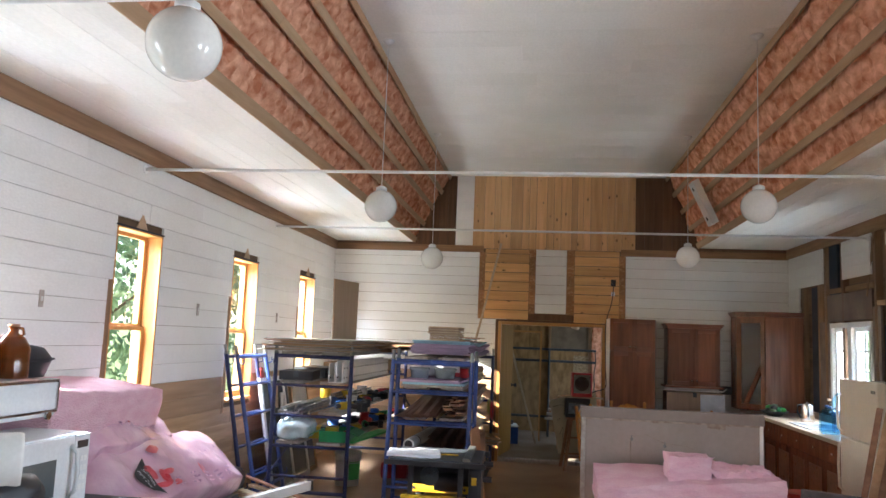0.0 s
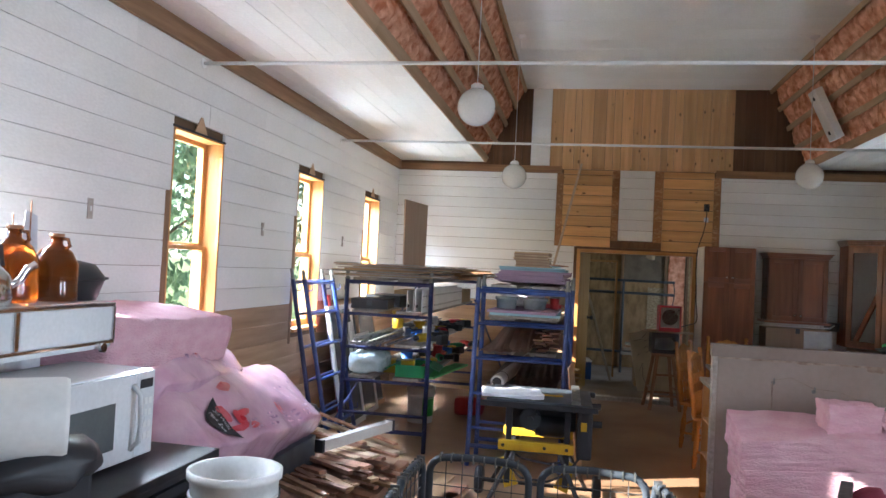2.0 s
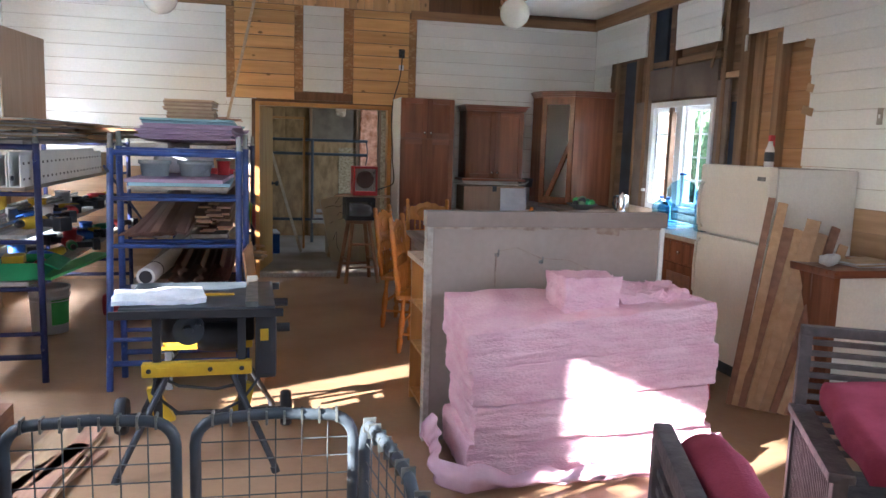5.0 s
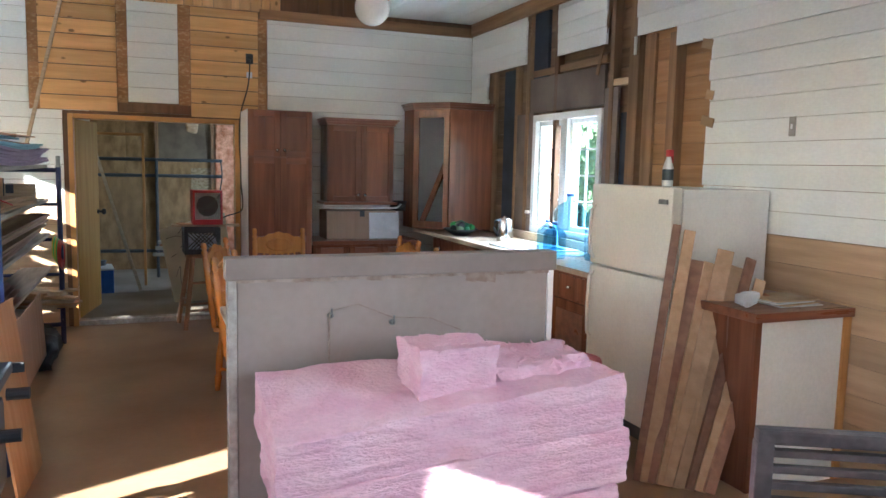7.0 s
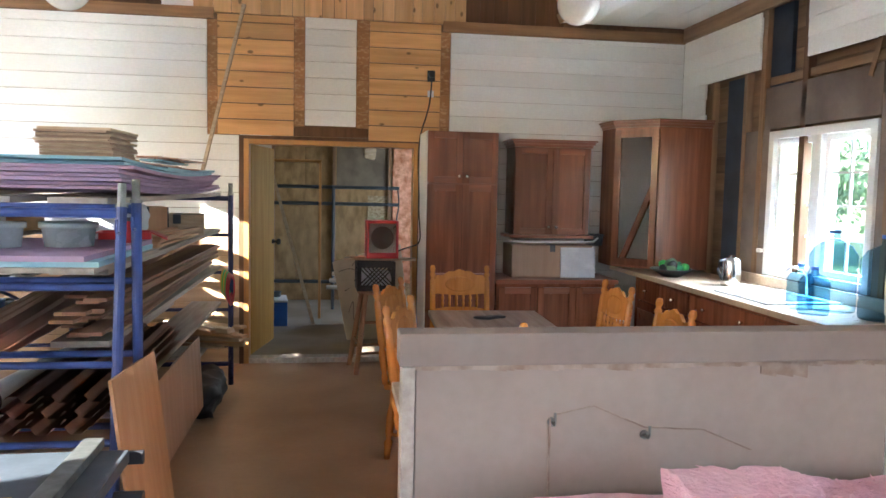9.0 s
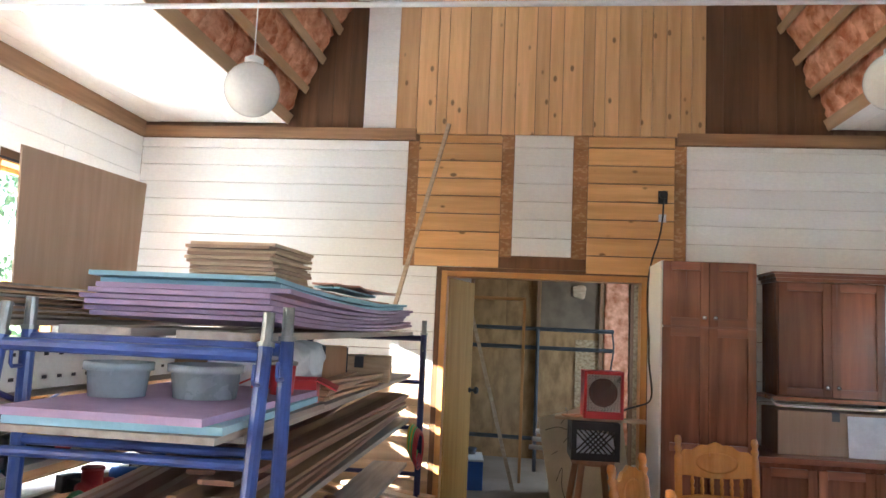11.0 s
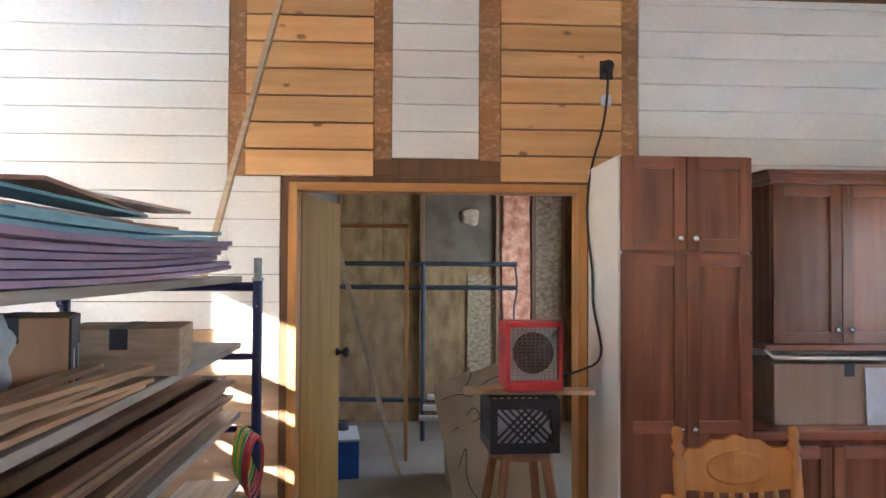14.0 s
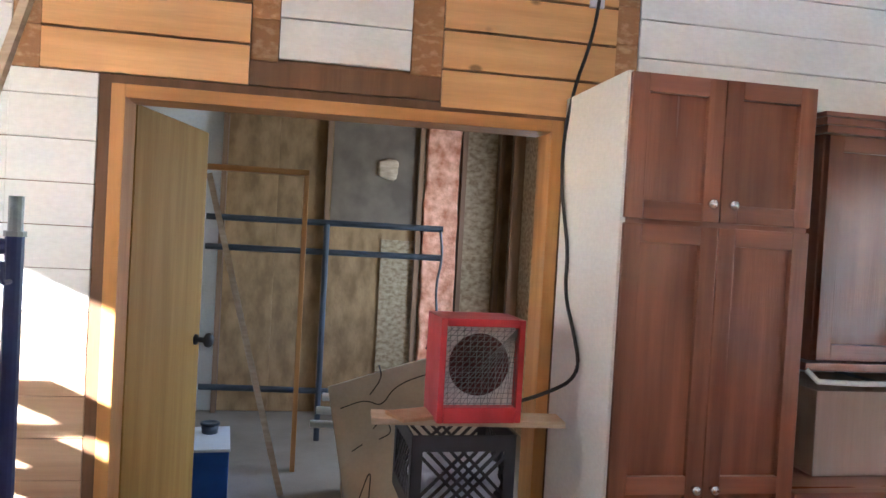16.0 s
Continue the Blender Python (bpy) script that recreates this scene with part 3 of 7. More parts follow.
# kitchen window: white casement pair with glazing bars
kw = thing("window_6", "white vinyl kitchen window with two gridded casements", "window", XR + 0.03, (KW[0] + KW[1]) / 2, KW[2], kind="structure")
kh, khw = KW[3] - KW[2], (KW[1] - KW[0]) / 2
bm = B()
for a in ((-khw, -khw + 0.06, 0, kh), (khw - 0.06, khw, 0, kh), (-khw + 0.06, khw - 0.06, 0, 0.06), (-khw + 0.06, khw - 0.06, kh - 0.06, kh), (-0.05, 0.05, 0.06, kh - 0.06)):
    box(bm, -0.02, 0.12, *a, bevel=0.005)
part("window_frame", bm, WHITEP, kw)
for s in (-1, 1):
    bm = B()
    a, c = (s * 0.05, s * (khw - 0.06))
    a, c = min(a, c), max(a, c)
    for q in ((a, a + 0.045, 0.06, kh - 0.06), (c - 0.045, c, 0.06, kh - 0.06), (a + 0.045, c - 0.045, 0.06, 0.105), (a + 0.045, c - 0.045, kh - 0.105, kh - 0.06)):
        box(bm, 0.02, 0.07, *q, bevel=0.004)
    sash = part("casement", bm, WHITEP, kw)
    bm = B()
    box(bm, 0.043, 0.047, a + 0.04, c - 0.04, 0.1, kh - 0.1)
    g = part("pane", bm, GLASS, sash)
    g.visible_shadow = False
    bm = B()
    box(bm, 0.036, 0.054, (a + c) / 2 - 0.008, (a + c) / 2 + 0.008, 0.1, kh - 0.1)
    for k in (1, 2, 3):
        box(bm, 0.037, 0.053, a + 0.045, c - 0.045, 0.1 + (kh - 0.2) * k / 4 - 0.008, 0.1 + (kh - 0.2) * k / 4 + 0.008)
    part("glazing_bars", bm, WHITEP, sash)
bm = B()
box(bm, -0.05, -0.02, khw + 0.0, khw + 0.05, 0.17, 0.2, 0.006)
part("latch", bm, WHITEP, kw)

# ---- cornice beams ----
bm = B()
box(bm, XL, XL + 0.035, YB, YF - 0.035, 3.035, 3.168, 0.006)
solo("trim_west", bm, BEAMY, "rough brown cornice board along the wall head", "cornice", kind="structure")
bm = B()
box(bm, XR - 0.035, XR, YB, YF - 0.035, 3.035, 3.168, 0.006)
solo("trim_east", bm, BEAMY, "rough brown cornice board along the wall head", "cornice", kind="structure")
bm = B()
box(bm, XL, DX0 - 0.25, YF - 0.03, YF, 3.045, 3.135, 0.006)
solo("trim_north_a", bm, BEAMX, "rough brown cornice board at the foot of the gable", "cornice", kind="structure")
bm = B()
box(bm, 1.16, XR, YF - 0.03, YF, 3.03, 3.125, 0.006)
solo("trim_north_b", bm, BEAMX, "rough brown cornice board at the foot of the gable", "cornice", kind="structure")

# ---- end wall cladding ----
shiplap(wall_north, "y", YF, 0.02, XL, -0.909, 1.26, 3.04, 0.1415, WHITE, name="shiplap_board", seed=3, ragged=0.008, gap=0.0045)
shiplap(wall_north, "y", YF, 0.02, -0.909, -0.64, 1.26, 2.05, 0.1415, WHITE, name="shiplap_board", seed=4)
shiplap(wall_north, "y", YF, 0.02, 1.237, XR, 0.3, 3.03, 0.1415, WHITE, name="shiplap_board", seed=5, gap=0.004)
shiplap(wall_north, "y", YF, 0.02, 1.0, 1.237, 0.3, 2.04, 0.1415, WHITE, name="shiplap_board", seed=6)
shiplap(wall_north, "y", YF, 0.02, XL, -0.64, 0, 1.26, 0.14, TANX, name="bare_board", seed=7)
shiplap(wall_north, "y", YF - 0.004, 0.022, -0.82, -0.165, 2.05, 3.095, 0.1395, PINEX, name="pine_board", seed=8, long=(3, 4), gap=0.010)
shiplap(wall_north, "y", YF - 0.004, 0.022, 0.5, 1.145, 2.03, 3.095, 0.1395, PINEX, name="pine_board", seed=9, long=(3, 4), gap=0.010)
shiplap(wall_north, "y", YF - 0.001, 0.02, -0.068, 0.385, 2.15, 3.1, 0.1415, WHITE, name="shiplap_board", seed=10, ragged=0.01, gap=0.0045)
for x0, x1, z0 in ((-0.909, -0.822, 2.05), (-0.163, -0.07, 2.14), (0.387, 0.498, 2.14), (1.147, 1.235, 2.04)):
    for za, zb in rows_of(z0, 3.04 if x0 > 1 or x0 < -0.5 else 3.1, 0.1415):
        piece("bare_board", wall_north, SCARRED, x0 + 0.001, x1 - 0.001, YF + 0.006, YF + 0.02, za + 0.001, zb - 0.001)
piece("lintel_board", wall_north, DARKZ, -0.163, 0.498, YF + 0.002, YF + 0.02, 2.055, 2.138)
# gable: upright boards
rnd = random.Random(12)
x = -1.02
while x < 1.37:
    w = rnd.choice((0.085, 0.105, 0.155, 0.165))
    xe = min(1.37, x + w)
    if 1.37 - xe < 0.05:
        xe = 1.37
    piece("gable_board", wall_north, PINEZ, x + 0.0025, xe - 0.0025, YF - 0.012 + rnd.uniform(0, 0.004), YF + 0.02, 3.1, ZT)
    x = xe
for x0, x1 in ((-1.93, -1.285), (1.37, 2.29)):
    x = x0
    while x < x1 - 0.01:
        xe = min(x + 0.13, x1)
        piece("dark_board", wall_north, DARKZ, x + 0.001, xe - 0.001, YF + 0.002, YF + 0.02, 3.12, ZT)
        x = xe
for za, zb in rows_of(3.11, ZT, 0.14):
    piece("shiplap_board", wall_north, WHITE, -1.283, -1.021, YF - 0.002, YF + 0.02, za + 0.001, zb - 0.001)

# ---- west wall cladding ----
holes = [(a, b, WZ0, WZ1 + 0.005) for a, b in W_L]
shiplap(wall_west, "x", XL, -0.02, YB, YF - 0.002, 1.265, 3.04, 0.162, WHITE, holes, "shiplap_board", 21)
shiplap(wall_west, "x", XL, -0.02, YB, YF - 0.002, 0.0, 1.265, 0.158, TANY, holes, "bare_board", 22)

# ---- east wall: boards torn away round the kitchen window ----
holes = [(a, b, WZ0, WZ1 + 0.005) for a, b in W_R] + [
    (7.63, 11.06, 0.0, 2.50), (9.60, 10.22, 2.4, 3.02), (8.45, 8.84, 2.4, 3.02), (7.99, 8.45, 2.4, 2.60), (8.84, 9.60, 2.4, 2.60), (10.22, 11.06, 2.4, 2.58)]
shiplap(wall_east, "x", XR, 0.02, YB, YF - 0.002, 1.25, 3.04, 0.1345, WHITE, holes, "shiplap_board", 31, ragged=0.022)
shiplap(wall_east, "x", XR, 0.02, YB, 7.62, 0.0, 1.25, 0.156, TANY, holes[:2], "bare_board", 32)
for za, zb in rows_of(0.9, 3.1, 0.15):
    for a, b, m in ((7.5, 8.45, SHEATH), (10.1, 11.45, DARKWOODX), (8.45, 8.87, DARKWOODX), (8.87, 10.1, DARKWOODX)):
        if not (za < 2.1 and a == 8.87):
            piece("sheathing_board", wall_east, m, XR + 0.086, XR + 0.11, a, b - 0.003, za + 0.002, zb - 0.002)
# studs, one of them doubled, stand before the sheathing
for y0, y1, x0, z1, m in ((7.965, 8.045, 0.0, 2.56, BEAMZ), (8.41, 8.53, 0.010, 3.1, BEAMZ), (8.735, 8.785, 0.012, 3.1, BEAMZ),
                          (10.13, 10.19, 0.012, 3.1, BEAMZ), (9.61, 9.67, 0.02, 3.1, DARKZ), (10.40, 10.44, 0.02, 2.6, BEAMZ), (10.95, 11.01, 0.02, 2.6, BEAMZ), (8.28, 8.405, 0.06, 2.6, BEAMZ)):
    piece("stud", wall_east, m, XR + x0, XR + 0.085, y0, y1, 0.9, z1)
piece("felt_strip", wall_east, RUST, XR + 0.05, XR + 0.084, 10.46, 10.74, 0.9, 2.58)
piece("felt_strip", wall_east, RUST, XR + 0.05, XR + 0.084, 9.86, 10.12, 2.45, 3.05)
piece("felt_strip", wall_east, RUST, XR + 0.05, XR + 0.084, 8.54, 8.66, 0.95, 2.05)
piece("header_panel", wall_east, GREYFELT, XR + 0.02, XR + 0.045, 8.86, 10.12, 2.12, 2.44)
piece("side_panel", wall_east, GREYFELT, XR + 0.02, XR + 0.045, 10.04, 10.38, 0.95, 2.12)
piece("side_panel", wall_east, GREYFELT, XR + 0.02, XR + 0.045, 8.67, 8.855, 0.95, 2.25)
piece("noggin", wall_east, STRIP, XR + 0.014, XR + 0.08, 8.535, 8.73, 2.26, 2.31)
piece("header_beam", wall_east, BEAMY, XR + 0.04, XR + 0.084, 8.87, 10.1, 2.46, 2.52)
piece("brace", wall_east, BEAMZ, XR + 0.004, XR + 0.011, 8.83, 8.87, 2.35, 3.05, pose(0, 0, 0, 18, 0, 0))
for y, z, w in ((7.66, 2.43, 0.10), (7.61, 2.10, 0.07), (7.62, 1.93, 0.12)):
    piece("splinter", wall_east, STRIP, XR - 0.004, XR + 0.012, y - w / 2, y + w / 2, z - 0.03, z + 0.03, pose(0, 0, 0, 14, 0, 0))

# ---- doorway and store room ----
door_frame = thing("door_frame", "orange-stained door frame of a double-width opening", "door frame", 0, YF, 0, kind="structure")
for nm, a, m in (("jamb", (DX0, DX0 + 0.045, -0.012, 0.15, 0, DZ), OAK), ("jamb", (DX1 - 0.045, DX1, -0.012, 0.15, 0, DZ), OAK), ("head", (DX0 + 0.045, DX1 - 0.045, -0.012, 0.15, DZ - 0.045, DZ), OAKX)):
    bm = B()
    box(bm, *a, bevel=0.004)
    part(nm, bm, m, door_frame)
# dark strips paint the shade of the gap round the frame
bm = B()
box(bm, DX0 - 0.04, DX0 - 0.002, -0.002, 0.1, 0, DZ + 0.03)
box(bm, DX1 + 0.002, DX1 + 0.042, -0.002, 0.1, 0, DZ + 0.03)
box(bm, DX0 - 0.002, DX1 + 0.002, -0.002, 0.1, DZ + 0.002, DZ + 0.03)
part("shadow_gap", bm, DARKZ, door_frame, "dark strips standing for the shaded gap round the frame")
bm = B()
box(bm, DX0 + 0.045, DX1 - 0.045, 0.0, 0.13, 0, 0.05, 0.004)
part("threshold", bm, GREYBOARD, door_frame)

door = thing("door_1", "plain yellow-brown veneer door standing open into the store room", "door", DX0 + 0.05, YF + 0.15, 0.05, rz=79, kind="structure")
bm = B()
box(bm, 0, 0.76, 0.0, 0.035, 0, 1.93, 0.003)
part("door_leaf", bm, DOOR, door)
bm = B()
lathe(bm, [(0, 0), (0.024, 0.0), (0.024, 0.01), (0.012, 0.015), (0.012, 0.04), (0.03, 0.05), (0.033, 0.065), (0.022, 0.08), (0, 0.082)], 16, m=pose(0.70, 0.0, 1.0, 90))
part("door_handle", bm, BLACK, door, smooth=True)

bm = B()
box(bm, -1.75, 1.75, YR, YR + 0.1, 0, 2.7)
wall_store = solo("wall_store_north", bm, OSBD, "store room wall of stained boards, studs and insulation", "wall", kind="structure")
for x0, x1, m in ((-1.7, -0.62, WHITE), (-0.60, -0.2, OSBD), (-0.2, 0.2, OSBD), (0.2, 0.95, OSBD), (0.95, 1.30, OSB), (1.34, 1.62, OSB)):
    piece("wall_panel", wall_store, m, x0, x1 - 0.004, YR - 0.02, YR, 0.05, 2.6)
piece("film_panel", wall_store, VAPOUR, 0.23, 0.93, YR - 0.04, YR - 0.022, 1.62, 2.6)
piece("wall_panel", wall_store, OSB, 0.66, 0.94, YR - 0.045, YR - 0.022, 0.4, 1.5)
bm = B()
soft_box(bm, 1.0, 1.28, YR - 0.10, YR - 0.02, 0.3, 2.6, 14, 0.02, 6)
part("insulation_batt", bm, INSUL, wall_store, smooth=True)
for x in (0.20, 0.955, 1.32, 1.645, -0.62):
    piece("stud", wall_store, BEAMZ, x - 0.02, x + 0.02, YR - 0.10, YR - 0.0, 0.05, 2.6)
bm = B()
box(bm, -1.85, -1.75, YF + 0.14, YR + 0.1, 0, 2.7)
solo("wall_store_west", bm, WHITE, "pale wall of the store room", "wall", kind="structure")
bm = B()
# the gap in this wall is an unseen opening added for the lamp
box(bm, 1.75, 1.85, YF + 0.14, 13.1, 0, 2.7)
box(bm, 1.75, 1.85, 14.3, YR + 0.1, 0, 2.7)
box(bm, 1.75, 1.85, 13.1, 14.3, 0, 0.9)
box(bm, 1.75, 1.85, 13.1, 14.3, 2.1, 2.7)
ws = solo("wall_store_east", bm, OSB, "chipboard side wall of the store room", "wall", kind="structure")
for k in (0, 1, 2, 5):
    piece("stud", ws, BEAMZ, 1.66, 1.75, YF + 0.3 + 0.58 * k, YF + 0.34 + 0.58 * k, 0.05, 2.6)
bm = B()
box(bm, -1.85, 1.85, YF + 0.14, YR + 0.1, 2.6, 2.75)
solo("ceiling_store", bm, OSBD, "dark board ceiling of the store room", "ceiling", kind="structure")

# ---- outdoors: ground, trees ----
bm = B()
bmesh.ops.create_grid(bm, x_segments=60, y_segments=60, size=400, matrix=Matrix.Translation((0, 0, -0.6)))
ground = solo("ground", bm, GRASS, "rough grass round the building", "ground", kind="structure")


def tree(x, y, h, r, seed):
    rnd = random.Random(seed)
    t = thing("tree", "leafy green tree standing in the grass", "tree", x, y, -0.6, group="trees outside")
    bm = B()
    tube(bm, (0, 0, 0), (0, 0, h * 0.75), 0.16, 9, 0.05)
    for k in range(9):
        a, z = rnd.uniform(0, math.tau), h * rnd.uniform(0.25, 0.7)
        tube(bm, (0, 0, z), (r * 0.7 * math.cos(a), r * 0.7 * math.sin(a), z + h * 0.18), 0.05, 6, 0.015)
    part("trunk", bm, BARK, t)
    bm = B()
    clumps = [(rnd.gauss(0, r * 0.45), rnd.gauss(0, r * 0.45), h * rnd.uniform(0.18, 1.0)) for _ in range(34)]
    for _ in range(7000):
        c = rnd.choice(clumps)
        p = Vector((c[0] + rnd.gauss(0, 0.5), c[1] + rnd.gauss(0, 0.5), c[2] + rnd.gauss(0, 0.4)))
        s = rnd.uniform(0.07, 0.17)
        m = Matrix.Translation(p) @ Euler((rnd.uniform(0, 6), rnd.uniform(0, 6), rnd.uniform(0, 6))).to_matrix().to_4x4()
        bm.faces.new([bm.verts.new(m @ Vector(q)) for q in ((-s, 0, 0), (0, -s * 0.5, 0.01), (s, 0, 0), (0, s * 0.5, 0.01))])
    part("crown", bm, LEAF, t)
    return t


_r = random.Random(5)
TREES = [tree(-9.4, 14.5, 7.5, 2.2, 1), tree(10.0, 20.0, 7.5, 2.3, 2)]
for x, y, s in ((-12.0, 24.0, 0), (-14.5, 30.0, 0), (-6.2, 30, 0), (-18, 24, 0), (-15, 19, 0), (-5.4, 26, 0), (11.5, 26, 1),
                (9.0, 25.0, 1), (14.5, 27.0, 1), (12.5, 31.0, 1), (18.0, 31.0, 1), (9.5, 34, 1), (16, 22, 1)):
    copy_thing(TREES[s], pose(x, y, -0.6, 0, 0, _r.uniform(0, 360)))

# ---- lamps, tie rods ----
def globe_lamp(x, y, z, r=0.132):
    t = thing("pendant_lamp", "white opal glass globe hanging on a thin cord", "pendant lamp", x, y, z, group="globe pendant lamps")
    bm = B()
    bmesh.ops.create_uvsphere(bm, u_segments=32, v_segments=20, radius=r)
    part("globe", bm, OPAL, t, smooth=True)
    bm = B()
    lathe(bm, [(0.045, r - 0.012), (0.045, r + 0.02), (0.02, r + 0.035), (0, r + 0.036)], 16)
    part("gallery", bm, WHITEP, t, smooth=True)
    bm = B()
    tube(bm, (0, 0, r + 0.03), (0, 0, ZT - z - 0.03), 0.0035, 6)
    part("cord", bm, WHITEP, t)
    bm = B()
    lathe(bm, [(0.0, ZT - z - 0.035), (0.02, ZT - z - 0.035), (0.05, ZT - z - 0.008), (0.05, ZT - z - 0.001), (0, ZT - z - 0.001)], 16)
    part("ceiling_rose", bm, WHITEP, t, smooth=True)


for x, y, z in ((-1.25, 2.82, 2.745), (-1.29, 6.30, 2.79), (-1.277, 9.14, 2.68), (1.69, 9.25, 2.775), (1.66, 6.29, 2.835)):
    globe_lamp(x, y, z)
for y in (2.95, 5.9, 8.88):
    bm = B()
    tube(bm, (XL, 0, 0), (XR, 0, 0), 0.0125, 10)
    t = thing("tie_rod", "thin white-painted iron tie rod across the hall", "tie rod", 0, y, 2.985, group="tie rods")
    part("rod", bm, WHITEP, t, smooth=True)
    for x in (XL, XR):
        bm = B()
        tube(bm, (x - 0.006, 0, 0), (x + 0.006, 0, 0), 0.035, 12)
        part("end_plate", bm, WHITEP, t)
# white box on the east cove
t = thing("fluorescent_fixture", "white metal strip light body fixed across the cove battens", "light fixture", 2.005, 9.78, 3.53, ry=0)
sl = math.degrees(math.atan2(ZT - ZC, CR1 - CR0))
bm = B()
box(bm, -0.29, 0.29, -0.12, 0.12, -0.01, 0.075, 0.008, pose(0, 0, 0, 0, -sl, 0))
part("body", bm, WHITEP, t)
for u in (-0.2, 0.2):
    bm = B()
    box(bm, u - 0.02, u + 0.02, -0.02, 0.02, 0.075, 0.081, 0, pose(0, 0, 0, 0, -sl, 0))
    part("knockout", bm, BLACK, t)

# ---- wall plates ----
for y, z, s in ((4.8, 1.89, 0), (7.0, 1.91, 0), (9.1, 1.9, 0), (6.92, 1.87, 1)):
    x = XL if s == 0 else XR
    d = 0.006 if s == 0 else -0.006
    t = thing("switch_plate", "small bare grey switch box set in the white boards", "switch", x, y, z, group="switch boxes")
    bm = B()
    box(bm, -d, d, -0.022, 0.022, -0.055, 0.055, 0.002)
    part("plate", bm, GREYBOARD, t)
    bm = B()
    box(bm, d, d * 1.8, -0.006, 0.006, -0.014, 0.014, 0.001)
    part("toggle", bm, WHITEP, t)

# ---- scaffold shelving ----
def scaffold_frame(mat, h=1.53, w=0.78):
    t = thing("scaffold", "blue-painted steel scaffold frame with worn rungs", "scaffold", group="scaffold frames")
    for x in (0, w):
        bm = B()
        tube(bm, (x, 0, 0), (x, 0, h), 0.021, 12)
        p = part("post", bm, mat, t, smooth=False)
        bm = B()
        tube(bm, (x, 0, h), (x, 0, h + 0.09), 0.017, 12)
        tube(bm, (x, 0, h - 0.005), (x, 0, h + 0.008), 0.025, 12)
        part("spigot", bm, STEEL, p, "bare galvanised coupling pin")
        for z in (0.22, 1.42):
            bm = B()
            bend(bm, [(x, -0.018, z), (x, -0.06, z), (x, -0.068, z + 0.01), (x, -0.068, z + 0.05)], 0.006, 6)
            part("brace_lug", bm, mat, p)
    for z in (0.17, 0.32, 0.61, 0.91, 1.21, 1.50):
        bm = B()
        tube(bm, (0.015, 0, z), (w - 0.015, 0, z), 0.019 if z in (0.17, 1.50) else 0.0145, 10)
        part("rung", bm, mat, t)
    return t


FA = scaffold_frame(NAVY)
FA.matrix_world = pose(-2.62, 7.76, 0, 0, 0, 1.5)
FB = scaffold_frame(BLUE)
FB.matrix_world = pose(-1.41, 7.54, 0, -8.5, 0, 0.5)
copy_thing(FB, pose(-1.372, 7.83, 0, 0, 0, 0.2))
copy_thing(FA, pose(-2.62, 10.85, 0, 0, 0, 0))
copy_thing(FA, pose(-1.395, 10.78, 0, 0, 0, 0))
# two frames leaning on the west wall below the third window
copy_thing(FA, pose(-2.76, 7.52, 0.0, -11, 0, 90))
fb2 = copy_thing(FB, pose(-2.68, 7.66, 0.0, -12, 0, 90))
tagged(fb2, "bright blue scaffold frame leaning on the wall by the window")

# cross braces between the frames
for x, za, zb in ((-2.64, 0.25, 1.4), (-1.42, 1.4, 0.3)):
    t = thing("cross_brace", "thin galvanised scaffold cross brace", "scaffold", x, 0, 0, group="cross braces")
    bm = B()
    tube(bm, (0, 7.62, za), (0, 10.76, zb), 0.009, 8)
    part("bar", bm, NAVY, t)


def plank(x, y0, y1, z, w, th, mat, label, group, name="scaffold_plank", rz=0, cat="plank"):
    bm = B()
    box(bm, -w / 2, w / 2, -(y1 - y0) / 2, (y1 - y0) / 2, 0, th, 0.003)
    return solo(name, bm, mat, label, cat, x, (y0 + y1) / 2, z, rz, group=group)


for z in (0.632, 0.932, 1.232, 1.522):
    for x in (-2.46, -2.04):
        plank(x, 7.8, 10.98, z - 0.006, 0.24, 0.026, GREYBOARD, "weathered grey scaffold plank on the rungs", "planks on the shelving")
    for x in (-1.2, -0.83):
        plank(x, 7.88, 10.95, z - 0.006, 0.23, 0.026, GREYBOARD, "weathered grey scaffold plank on the rungs", "planks on the shelving")


def sheets(name, label, category, x, y, z, w, d, n, th, mats, seed, jit=0.03, rot=4, sheet="sheet", sag=0.0, group=""):
    """A stack of thin sheets, each laid a little askew."""
    rnd = random.Random(seed)
    t = thing(name, label, category, x, y, z, group=group)
    zz = 0
    for i in range(n):
        bm = B()
        r = bmesh.ops.create_cube(bm, size=1.0)
        if sag:
            es = [e for e in bm.edges if abs((e.verts[0].co - e.verts[1].co).y) > 0.5]
            bmesh.ops.subdivide_edges(bm, edges=es, cuts=12)
        a = math.radians(rnd.uniform(-rot, rot))
        ww, dd = w * rnd.uniform(0.93, 1.0), d * rnd.uniform(0.95, 1.0)
        jx, jy = rnd.uniform(-jit, jit), rnd.uniform(-jit, jit)
        tz = th * rnd.uniform(0.9, 1.1)
        for v in bm.verts:
            px, py = v.co.x * ww, v.co.y * dd
            up = sag * ((py / d * 2) ** 2) if sag else 0
            v.co = Vector((px * math.cos(a) - py * math.sin(a) + jx, px * math.sin(a) + py * math.cos(a) + jy, zz + (v.co.z + 0.5) * tz + up))
        part(sheet, bm, mats[i % len(mats)] if not isinstance(mats, dict) else mats[i], t)
        zz += tz + (0.002 if not sag else 0.0035)
    return t


